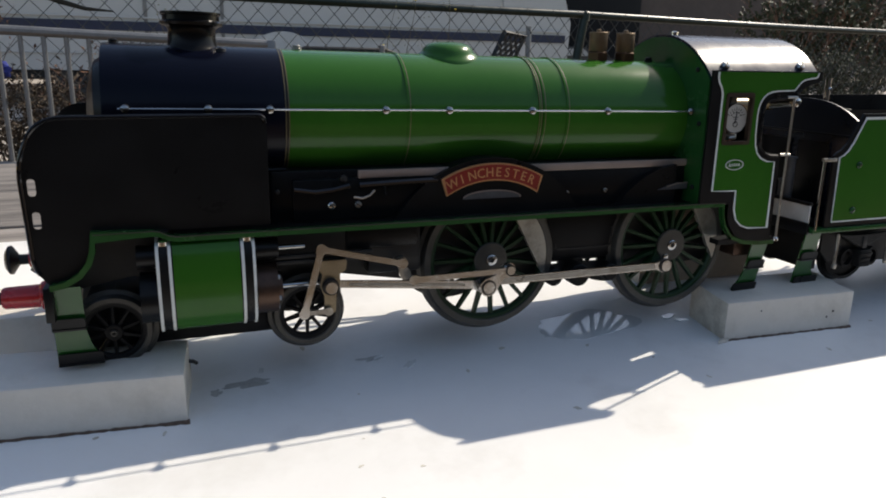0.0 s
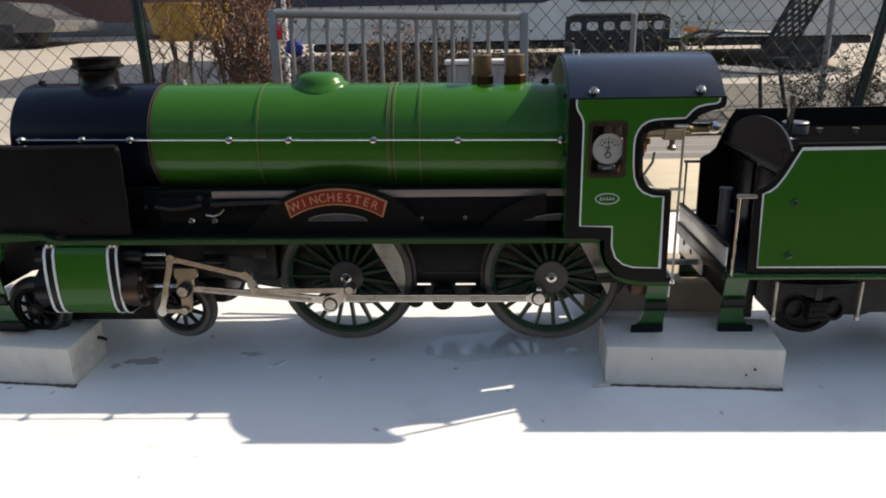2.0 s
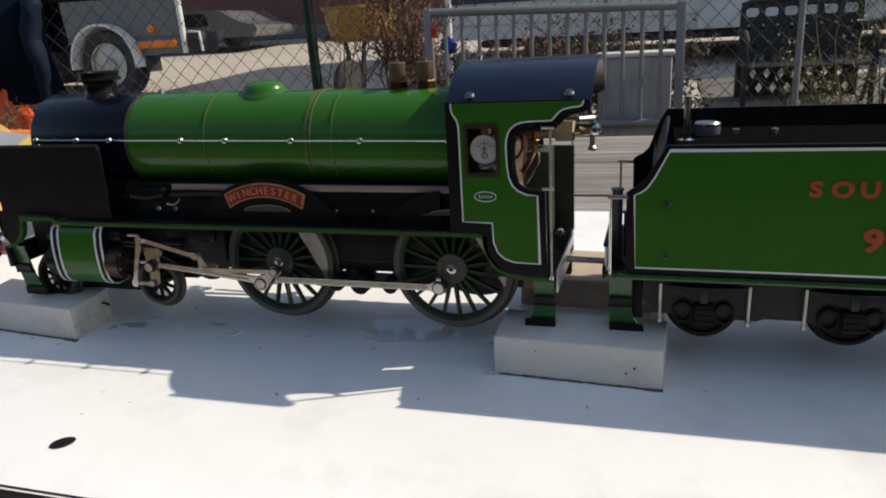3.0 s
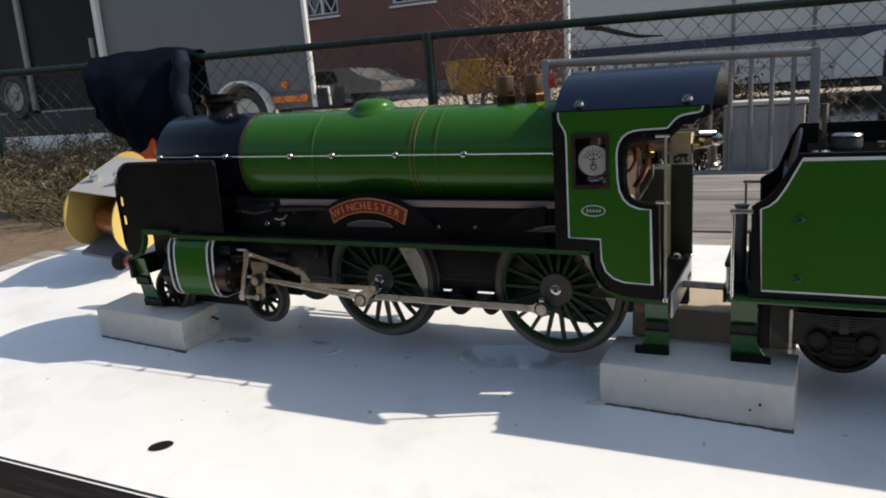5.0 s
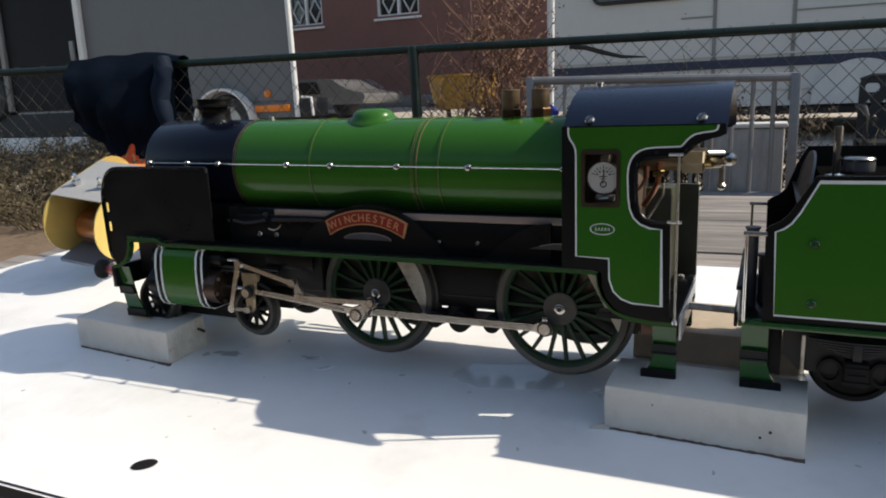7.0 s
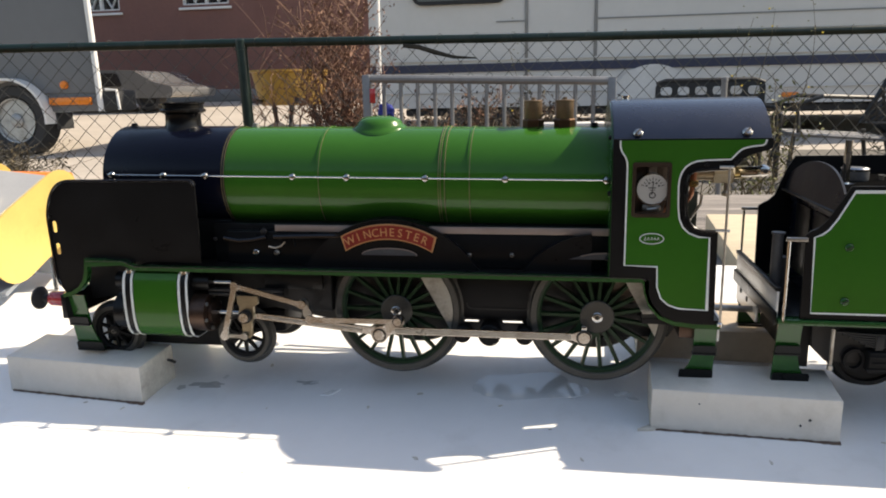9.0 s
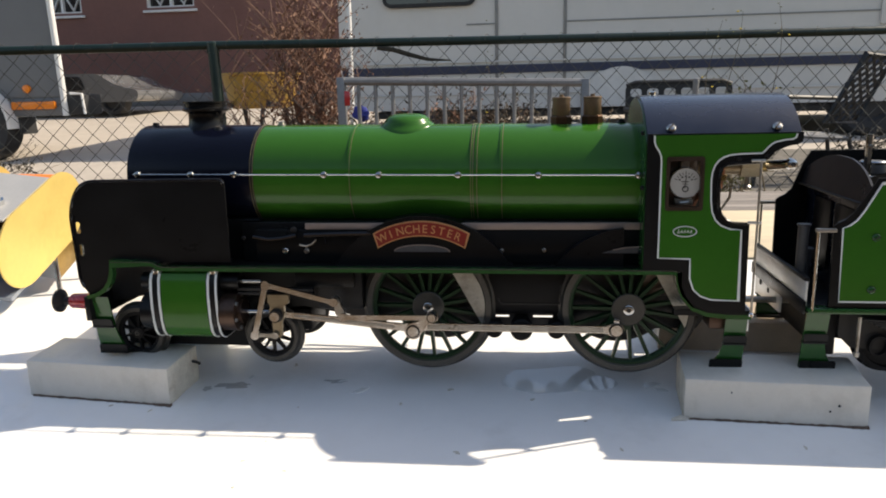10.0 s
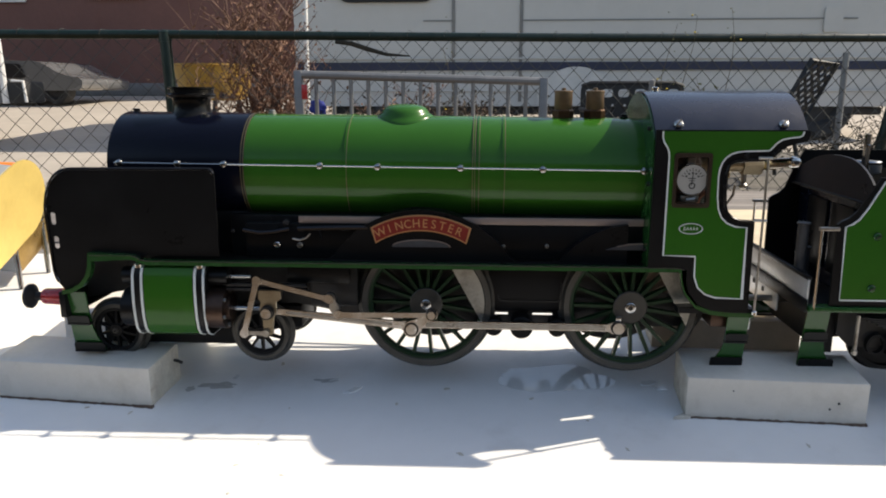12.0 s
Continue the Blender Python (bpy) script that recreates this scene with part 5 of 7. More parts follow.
for y in (0.3050, 0.3310):
    bm = bmesh.new()
    box(bm, 0.3098, 0.3109, y - 0.0105, y + 0.0105, 0.9180, 0.9520, 0.0008)
    part("locker_door", bm, BLACK, tf)
bm = bmesh.new()
box(bm, 0.3062, 0.3149, 0.2800, far_y(0.2800), 0.9560, 0.9570, 0.0002)
part("shelf", bm, BLACK, tender)
for x, y, h in ((0.2910, 0.3000, 0.0330), (0.2960, 0.3080, 0.0200)):
    bm = bmesh.new()
    lathe(bm, [(0.0024, 0.9106), (0.0024, 0.9106 + h), (0.0030, 0.9108 + h), (0.0030, 0.9116 + h)], Matrix.Translation((x, y, 0)), 16)
    part("brake_column", bm, GREY_CAST, tender)
bm = bmesh.new()
rod(bm, (0.3205, 0.3110, 0.9645), (0.3205, 0.3110, 0.9845), 0.0016, 14)
rod(bm, (0.3205, 0.3080, 0.9790), (0.3205, 0.3115, 0.9790), 0.0008, 8)
lathe(bm, [(0.0042, 0.9645), (0.0042, 0.9653), (0.0020, 0.9657)], Matrix.Translation((0.3205, 0.3110, 0)), 18)
part("hand_pump_post", bm, CHROME, tender, "bright steel upright post")
bm = bmesh.new()
prof = [(0.0054, 0.9645), (0.0058, 0.9650), (0.0060, 0.9656), (0.0060, 0.9700), (0.0056, 0.9706), (0.0030, 0.9707)]
lathe(bm, prof, Matrix.Translation((0.3300, 0.3270, 0)), 40)
fil = part("filler_cap", bm, GREY_CAST, tender, "knurled metal filler cap")
bm = bmesh.new()
lathe(bm, [(0.0061, 0.9692), (0.00615, 0.9702), (0.0056, 0.9709)], Matrix.Translation((0.3300, 0.3270, 0)), 40, caps=False)
part("bright_rim", bm, STEEL, fil)
for x in (0.3430, 0.3600):
    bm = bmesh.new()
    lathe(bm, [(0.0010, 0.9645), (0.0010, 0.9660), (0.0016, 0.9662), (0.0016, 0.9668)], Matrix.Translation((x, 0.3300, 0)), 12)
    part("deck_bolt", bm, STEEL_OIL, tender)

# ---- supports ----
def support_block(x0, x1, y0, y1, height, label, turn=0.0, material=None):
    """A sawn block with softened, chipped edges, lying on the board."""
    c = Vector(((x0 + x1) / 2, (y0 + y1) / 2, 0))
    bm = bmesh.new()
    box(bm, x0 - c.x, x1 - c.x, y0 - c.y, y1 - c.y, 0, height, 0.0006)
    bmesh.ops.subdivide_edges(bm, edges=[e for e in bm.edges if e.calc_length() > 0.01], cuts=5, use_grid_fill=True)
    for v in bm.verts:
        q = noise.noise(v.co * 60.0) * 0.00035 + noise.noise(v.co * 260.0) * 0.00022
        v.co += Vector((q, q * 0.6, 0 if v.co.z < 0.001 else q * 0.3))
    bm.transform(Matrix.Rotation(radians(turn), 4, "Z"))
    for v in bm.verts:
        v.co.z += board_z(c.x + v.co.x, c.y + v.co.y) - board_z(c.x, c.y)
    ob = part("support_block", bm, material or BLOCK_PAINT)
    ob.data.materials.append(BLOCK_END)
    along_x = Vector((math.cos(radians(turn)), math.sin(radians(turn)), 0))
    for p in ob.data.polygons:
        if abs(p.normal.dot(along_x)) > 0.8:
            p.material_index = 1
    ob.matrix_world = pose(c.x, c.y, board_z(c.x, c.y))
    return tagged(ob, label, "wooden block", "blocks under the engine")


front_block = support_block(-0.0955, -0.0135, 0.2765, 0.3050, 0.0195, "short white-painted timber block under the engine's front step", -5.0)
rear_block = support_block(0.2365, 0.3145, 0.2710, 0.3000, 0.0195, "short white-painted timber block under cab and tender steps", -3.0)
support_block(-0.0980, -0.0180, 0.3440, 0.3790, 0.0180, "grey-white timber block under the engine's far front step", 2.0)
support_block(0.2365, 0.3150, 0.3440, 0.3850, 0.0165, "bare brown timber block under the far cab and tender steps", -2.0, BLOCK_GREY)


def mark_on(block, name, bm, material, label=""):
    """Adds a mark, built in world coordinates, to a block."""
    bm.transform(block.matrix_world.inverted())
    return part(name, bm, material, block, label)


rng = random.Random(21)
for block, x0, x1, yl, yr in ((front_block, -0.0950, -0.0140, 0.2797, 0.2726), (rear_block, 0.2370, 0.3140, 0.2728, 0.2687)):
    bm = bmesh.new()
    n = 46
    rows = []
    for k in range(n + 1):
        x, y = x0 + (x1 - x0) * k / n, yl + (yr - yl) * k / n
        zb = board_z(x, y)
        out = rng.uniform(0.0001, 0.0008) * (1.8 if k > n - 8 else 1.0)
        rows.append([bm.verts.new(p) for p in ((x, y + 0.0010, zb), (x, y - out, zb), (x, y - out * 0.4, zb + rng.uniform(0.0003, 0.0010)), (x, y + 0.0010, zb + 0.0011))])
    for p, q in zip(rows, rows[1:]):
        for i in range(3):
            bm.faces.new((p[i], p[i + 1], q[i + 1], q[i]))
    bm.faces.new(rows[0][::-1])
    bm.faces.new(rows[-1])
    mark_on(block, "raw_edge", bm, RAW_EDGE, "frayed brown bottom edge")
for x, z, r in ((0.3013, 0.8683, 0.0007), (0.2977, 0.8655, 0.0006), (0.2560, 0.8722, 0.0004)):
    bm = bmesh.new()
    yy = 0.2731 - 0.0524 * (x - 0.2365)
    bmesh.ops.create_icosphere(bm, subdivisions=1, radius=r, matrix=Matrix.Translation((x, yy - 0.0002, z)))
    mark_on(rear_block, "nail_hole", bm, INK, "dark nail hole")
bm = bmesh.new()
slab(bm, [(0.2300, 0.2705), (0.2362, 0.2713), (0.2382, 0.2725), (0.2366, 0.2760)], board_z(0.235, 0.271) + 0.0002, board_z(0.235, 0.271) + 0.0016)
mark_on(rear_block, "splinter", bm, BLOCK_END, "pale splinter at the foot")
bm = bmesh.new()
tube(bm, [(-0.0135, 0.2960, 0.8715), (-0.0112, 0.2968, 0.8708), (-0.0100, 0.2985, 0.8692)], 0.0008, 8)
mark_on(front_block, "bent_nail", bm, INK, "bent black nail")

# ---- the board and the table that carry the engine ----
bm = bmesh.new()
slab(bm, [(-0.395, 0.1605), (0.86, 0.1585), (0.86, 0.497), (-0.306, 0.501)], BOARD_Z - 0.018, BOARD_Z, 0.0012)
board = solo("display_board", bm, BOARD, "white-painted wooden board with small stains lying on the table", "board")
board.data.materials.append(BOARD_EDGE)
for p in board.data.polygons:
    if p.normal.z < 0.5:
        p.material_index = 1
bm = bmesh.new()
lathe(bm, [(0.0046, 0.0004), (0.0044, 0.0007), (0.0028, 0.0005), (0.0010, 0.0004)], Matrix.Translation((0.0520, 0.1893, BOARD_Z)) @ Matrix.Rotation(0.6, 4, "Z") @ Matrix.Diagonal((1.25, 0.8, 1, 1)), 24)
part("screw_hole", bm, BLACK_MATT, board, "dark countersunk hole")
rng = random.Random(5)
for k in range(16):
    bm = bmesh.new()
    r = rng.uniform(0.0003, 0.0009)
    lathe(bm, [(r, 0.0001), (r * 0.7, r * 0.35), (r * 0.2, r * 0.45)], Matrix.Translation((rng.uniform(-0.15, 0.5), rng.uniform(0.16, 0.30), BOARD_Z)) @ Matrix.Rotation(rng.uniform(0, 3), 4, "Z") @ Matrix.Diagonal((rng.uniform(0.8, 2.2), 1, 1, 1)), 8)
    part("grit_speck", bm, BLOCK_END, board)

for sx, sy, sr, st in ((0.0100, 0.2955, 0.0075, 0.4), (-0.003, 0.2910, 0.0045, 1.2), (0.0640, 0.3020, 0.0050, 0.2)):
    bm = bmesh.new()
    n = 28
    ring = []
    for k in range(n):
        a = 2 * math.pi * k / n
        q = sr * (0.65 + 0.7 * noise.noise(Vector((math.cos(a) * 1.6 + sx * 90, math.sin(a) * 1.6, sy * 70))))
        ring.append((sx + 1.7 * q * math.cos(a) * math.cos(st) - q * 0.6 * math.sin(a) * math.sin(st), sy + 1.7 * q * math.cos(a) * math.sin(st) * 0.4 + q * 0.6 * math.sin(a)))
    slab(bm, ring, BOARD_Z - 0.0004, BOARD_Z + 0.00012)
    part("oil_smudge", bm, SMUDGE, board, "faint grey oil smudge", smooth=False)
rng = random.Random(8)
for fx, fy, fr in ((0.079, 0.292, 0.0028), (0.067, 0.3025, 0.0016), (0.226, 0.304, 0.0030), (0.230, 0.299, 0.0022), (0.125, 0.295, 0.0012), (0.102, 0.280, 0.0010), (0.016, 0.304, 0.0016), (0.1665, 0.287, 0.0011), (0.282, 0.252, 0.0009), (0.134, 0.2405, 0.0011), (0.036, 0.319, 0.0013), (-0.023, 0.268, 0.0010), (0.041, 0.229, 0.0007), (0.062, 0.223, 0.0006), (0.205, 0.2465, 0.0008)):
    bm = bmesh.new()
    turn = rng.uniform(0, 3.1)
    ring = []
    for k in range(11):
        a = 2 * math.pi * k / 11
        q = fr * rng.uniform(0.55, 1.15)
        u, w = 1.7 * q * math.cos(a), 0.8 * q * math.sin(a)
        ring.append((fx + u * math.cos(turn) - w * math.sin(turn), fy + u * math.sin(turn) + w * math.cos(turn)))
    slab(bm, ring, BOARD_Z - 0.0003, BOARD_Z + fr * 0.22)
    part("paint_flake", bm, BLOCK_END if fr < 0.0015 else GLOSS, board, smooth=False)
bm = bmesh.new()
n = 60
ring = []
for k in range(n):
    a = 2 * math.pi * k / n
    q = 1.0 + 0.30 * noise.noise(Vector((math.cos(a) * 1.3, math.sin(a) * 1.3, 4.0))) + 0.10 * noise.noise(Vector((math.cos(a) * 5, math.sin(a) * 5, 1.0)))
    ring.append((0.178 + 0.027 * q * math.cos(a), 0.307 + 0.0145 * q * math.sin(a)))
slab(bm, ring, BOARD_Z - 0.0004, BOARD_Z + 0.00015)
part("gloss_patch", bm, GLOSS, board, "smooth glossy patch in the white paint", smooth=False)
lean(board, *board.children_recursive)

TABLE_Z = BOARD_Z - 0.0185
table = thing("garden_table", (0.3, 0.47, 0.46), "weathered grey wooden plank table out of doors", "table")
y = 0.176
k = 0
while y < 0.76:
    w = 0.098 if k % 3 else 0.104
    bm = bmesh.new()
    x0 = -0.42 + 0.012 * math.sin(k * 2.3)
    box(bm, x0, 1.25, y, y + w, TABLE_Z - 0.032, TABLE_Z - 0.0005 * (k % 2), 0.003)
    lean(part("plank", bm, WEATHERED, table))
    y += w + 0.003
    k += 1
for x in (-0.25, 1.05):
    for yy in (0.25, 0.70):
        bm = bmesh.new()
        box(bm, x - 0.035, x + 0.035, yy - 0.035, yy + 0.035, 0.46, board_z(x, yy) - 0.052, 0.004)
        part("leg", bm, WEATHERED, table)
    bm = bmesh.new()
    box(bm, x - 0.022, x + 0.022, 0.20, 0.76, TABLE_Z - 0.10, TABLE_Z - 0.032, 0.003)
    lean(part("cross_bar", bm, WEATHERED, table))

# loose pale plank lying on the table behind the tender
bm = bmesh.new()
box(bm, 0.322, 0.420, 0.503, 0.637, TABLE_Z + 0.0003, TABLE_Z + 0.0188, 0.001)
lean(solo("loose_plank", bm, BLOCK_RAW, "short pale pine plank lying on the table", "plank"))

# brass-sided cradle on the board in front of the engine
cradle = thing("brass_cradle", (-0.15, 0.40, board_z(-0.15, 0.40)), "tilted brass-sided metal cradle with copper vessel on the board", "metal cradle")
CM = Matrix.Translation((-0.2008, 0.4121, 0.9243)) @ Matrix.Rotation(0.0651, 4, "Z") @ Matrix.Rotation(0.1134, 4, "Y") @ Matrix.Rotation(0.4009, 4, "X")


def stadium(L, w, n=14):
    out = []
    for k in range(n + 1):
        a = -math.pi / 2 + math.pi * k / n
        out.append((L / 2 - w / 2 + w / 2 * math.cos(a), w / 2 * math.sin(a)))
    for k in range(n + 1):
        a = math.pi / 2 + math.pi * k / n
        out.append((-L / 2 + w / 2 + w / 2 * math.cos(a), w / 2 * math.sin(a)))
    return out


for s in (-1, 1):
    bm = bmesh.new()
    st = [(a, b) for a, b in stadium(0.1033, 0.0557)]
    v0 = [[bm.verts.new(CM @ Vector((s * 0.0256 + t, a, b))) for a, b in st] for t in (-0.0006, 0.0006)]
    bm.faces.new(v0[0])
    bm.faces.new(v0[1][::-1])
    for i in range(len(st)):
        j = (i + 1) % len(st)
        bm.faces.new((v0[0][i], v0[0][j], v0[1][j], v0[1][i]))
    part("end_plate", bm, BRASS_SHEET, cradle, "yellow brass end plate with rounded ends", smooth=False)
for nm, mt, y0, y1, z0, z1 in (("top_plate", ALU, -0.034, 0.022, 0.0272, 0.0282), ("base_plate", BLUE_GREY, -0.050, 0.030, -0.0265, -0.0235), ("inner_plate", BRASS_BACK, 0.010, 0.0115, -0.025, 0.027)):
    bm = bmesh.new()
    box(bm, -0.0248, 0.0248, y0, y1, z0, z1, 0, CM)
    part(nm, bm, mt, cradle, smooth=False)
bm = bmesh.new()
box(bm, -0.0230, 0.0262, 0.000, 0.048, -0.0455, -0.0270, 0.0006, CM)
tray = part("lower_tray", bm, BRASS_BACK, cradle, "browned metal tray with a slate-blue front")
tray.data.materials.append(BLUE_GREY)
front_dir = CM.to_3x3() @ Vector((0, -1, 0))
for p in tray.data.polygons:
    if p.normal.dot(front_dir) > 0.7:
        p.material_index = 1
bm = bmesh.new()
lathe(bm, [(0.003, -0.006), (0.0060, -0.005), (0.0066, 0.000), (0.0128, 0.003), (0.0140, 0.006), (0.0140, 0.038), (0.010, 0.041)], CM @ Matrix.Translation((-0.019, -0.020, -0.0085)) @ Matrix.Rotation(radians(90), 4, "Y"), 32)
part("copper_vessel", bm, COPPER, cradle, "round copper vessel")
for x in (-0.014, 0.012):
    bm = bmesh.new()
    lathe(bm, [(0.0036, 0), (0.0036, 0.0034), (0.0020, 0.0036), (0.0020, 0.0085), (0.0012, 0.0095)], CM @ Matrix.Translation((x, -0.016, 0.0283)), 6)
    part("bolt", bm, CHROME, cradle, smooth=False)
for x in (-0.020, 0.024):
    for y in (0.004, 0.040):
        bm = bmesh.new()
        p = CM @ Vector((x, y, -0.0262))
        rod(bm, p, (p.x + 0.004, p.y - 0.004, board_z(p.x, p.y) - 0.0004), 0.0018, 10)
        part("leg", bm, STEEL, cradle)
bm = bmesh.new()
rod(bm, (-0.262, 0.452, 0.9500), (-0.186, 0.466, 0.9470), 0.0062, 20)
ot = part("orange_tube", bm, ORANGE, cradle, "orange plastic tube")
bm = bmesh.new()
rod(bm, (-0.250, 0.4542, 0.9495), (-0.243, 0.4555, 0.9492), 0.0066, 20)
part("black_band", bm, BLACK_MATT, ot)

# ---- ground, yard and everything behind ----
G = 0.46
SOIL = mat("dry_sandy_soil", (0.17, 0.115, 0.072), 0.95, vary=0.3, scale=3, bump=0.02, bump_scale=25, stain=(0.10, 0.085, 0.05), stain_amount=0.7, stain_scale=1.5)
YARD = mat("pale_concrete_yard", (0.41, 0.365, 0.315), 0.9, vary=0.12, scale=1.2, bump=0.004, bump_scale=30, stain=(0.30, 0.26, 0.22), stain_amount=0.5, stain_scale=0.8)
FENCE_GREEN = mat("dark_green_fence_paint", (0.005, 0.016, 0.012), 0.33, vary=0.2, scale=20, spec=0.35, stain=(0.05, 0.05, 0.045), stain_amount=0.3, stain_scale=15)
WIRE = mat("weathered_wire", (0.062, 0.062, 0.056), 0.6, metal=0.3, vary=0.3, scale=20)
GALV = mat("galvanised_steel", (0.21, 0.21, 0.21), 0.5, metal=0.5, vary=0.15, scale=12, stain=(0.20, 0.19, 0.18), stain_amount=0.4, stain_scale=8)
GALV_BRIGHT = mat("scuffed_steel_rim", (0.40, 0.40, 0.39), 0.45, metal=0.6, vary=0.2, scale=14, stain=(0.16, 0.15, 0.14), stain_amount=0.6, stain_scale=16)
CAMPER = mat("camper_white_panel", (0.50, 0.485, 0.465), 0.35, vary=0.04, scale=2, stain=(0.45, 0.43, 0.40), stain_amount=0.35, stain_scale=1.6, bump=0.001, bump_scale=5)
NAVY_STRIPE = mat("navy_stripe_film", (0.016, 0.020, 0.050), 0.4, vary=0.1, scale=4)
DARK_GLASS = mat("dark_window", (0.012, 0.012, 0.014), 0.10, vary=0.1, scale=3, coat=0.5)
RUBBER = mat("tyre_rubber", (0.025, 0.025, 0.026), 0.75, vary=0.2, scale=20, bump=0.003, bump_scale=60)
TRUCK_GREY = mat("grey_box_body", (0.125, 0.127, 0.132), 0.5, vary=0.06, scale=1.5, stain=(0.10, 0.10, 0.10), stain_amount=0.4, stain_scale=1.2)
TRUCK_DARK = mat("dark_grey_door", (0.009, 0.009, 0.010), 0.6, spec=0.15, vary=0.1, scale=1.5)
CHASSIS = mat("black_chassis", (0.015, 0.015, 0.016), 0.7, vary=0.3, scale=5)
AMBER = mat("amber_plastic", (0.75, 0.20, 0.015), 0.3, vary=0.05, scale=20)
WHITE_TRIM = mat("white_trim", (0.66, 0.65, 0.63), 0.45, vary=0.06, scale=6)
BRICK = mat("red_brown_brick", (0.185, 0.088, 0.072), 0.85, vary=0.12, scale=2.0, stain=(0.11, 0.05, 0.042), stain_amount=0.5, stain_scale=1.0, bump=0.004, bump_scale=40)
SILVER_CAR = mat("silver_car_paint", (0.18, 0.184, 0.19), 0.24, metal=0.3, vary=0.05, scale=4, coat=0.5)
YELLOW_TUB = mat("scuffed_yellow_plastic", (0.33, 0.185, 0.028), 0.5, vary=0.25, scale=10, stain=(0.12, 0.075, 0.03), stain_amount=0.6, stain_scale=8)
DEAD = mat("dry_red_brown_twig", (0.165, 0.085, 0.055), 0.8, vary=0.35, scale=6)
DEAD_LEAF = mat("dry_brown_leaf", (0.19, 0.095, 0.056), 0.8, vary=0.4, scale=8)
STRAW = mat("straw_grass", (0.105, 0.082, 0.045), 0.85, vary=0.3, scale=5)
GREEN_LEAF = mat("weed_green", (0.13, 0.135, 0.045), 0.7, vary=0.35, scale=8)
YELLOW_FLOWER = mat("yellow_petal", (0.75, 0.55, 0.05), 0.6, vary=0.1)
HEDGE = mat("dark_hedge_leaf", (0.030, 0.040, 0.018), 0.7, vary=0.4, scale=5)
IRON = mat("black_painted_iron", (0.012, 0.013, 0.014), 0.5, vary=0.2, scale=15)
TARP = mat("navy_cloth", (0.0036, 0.0100, 0.0230), 0.8, vary=0.15, scale=12, spec=0.2, bump=0.003, bump_scale=30)
BLUE_CLOTH = mat("bright_blue_cloth", (0.030, 0.045, 0.26), 0.8, vary=0.2, scale=30)
PALE_SHEET = mat("pale_plastic_sheet", (0.52, 0.51, 0.495), 0.5, vary=0.1, scale=4, bump=0.004, bump_scale=9)
STONE = mat("grey_pebble", (0.24, 0.225, 0.205), 0.85, vary=0.3, scale=15, bump=0.004, bump_scale=40)
PANEL = mat("grey_cement_panel", (0.36, 0.35, 0.335), 0.85, vary=0.2, scale=5, stretch=(2, 2, 0.5), stain=(0.12, 0.11, 0.105), stain_amount=0.5, stain_scale=6)
DARK_CAR = mat("dark_grey_car_paint", (0.035, 0.036, 0.038), 0.35, vary=0.08, scale=4, coat=0.3)
SHED = mat("brown_cladding", (0.105, 0.078, 0.066), 0.8, vary=0.2, scale=1.5)


def ground_z(y):
    return G + (0.0 if y < 4.2 else min(1.0, (y - 4.2) / 9.0) * 0.44)


bm = bmesh.new()
ys = [-300, -40, -8, -3, -1, 0, 1, 2, 3, 4.2, 5, 6, 8, 10, 13.2, 20, 60, 400]
xs = [-300, -60, -20, -10, -6, -4, -2, 0, 2, 4, 6, 10, 20, 60, 300]
grid = [[bm.verts.new((x, y, ground_z(y))) for x in xs] for y in ys]
for j in range(len(ys) - 1):
    for i in range(len(xs) - 1):
        bm.faces.new((grid[j][i], grid[j][i + 1], grid[j + 1][i + 1], grid[j + 1][i]))
tagged(part("ground", bm, SOIL), "dry sandy brown soil", "ground", kind="structure")
bm = bmesh.new()
ys = [3.75, 4.2, 5, 6, 8, 10, 13.0]
grid = [[bm.verts.new((x, y + 0.10 * x * (y < 4), ground_z(y) + 0.006)) for x in (-16, -9, -5, -2, 1, 4, 8, 16)] for y in ys]
for j in range(len(ys) - 1):
    for i in range(7):
        bm.faces.new((grid[j][i], grid[j][i + 1], grid[j + 1][i + 1], grid[j + 1][i]))
tagged(part("pavement", bm, YARD), "pale concrete yard behind the fence", "yard", kind="structure")

# gravel colour is lowered to include the shade round the bench
GRAVEL = mat("grey_gravel", (0.125, 0.115, 0.10), 0.95, vary=0.35, scale=12, bump=0.01, bump_scale=60, stain=(0.10, 0.09, 0.075), stain_amount=0.6, stain_scale=5)
bm = bmesh.new()
ys = [3.45, 4.2, 5.0, 5.6]
grid = [[bm.verts.new((x, y + 0.12 * x * (y < 4), ground_z(y) + 0.012)) for x in (0.55, 1.4, 2.2, 3.2)] for y in ys]
for j in range(3):
    for i in range(3):
        bm.faces.new((grid[j][i], grid[j][i + 1], grid[j + 1][i + 1], grid[j + 1][i]))
tagged(part("pavement", bm, GRAVEL), "grey gravel bed, coloured darker for the shade of bench and chair", "gravel", kind="structure")

# chain-link fence
RAIL_Z = 1.235


def fence_y(x):
    return 3.24 + 0.135 * x if x > -1.3 else 3.0645 + 0.19 * (x + 1.3)


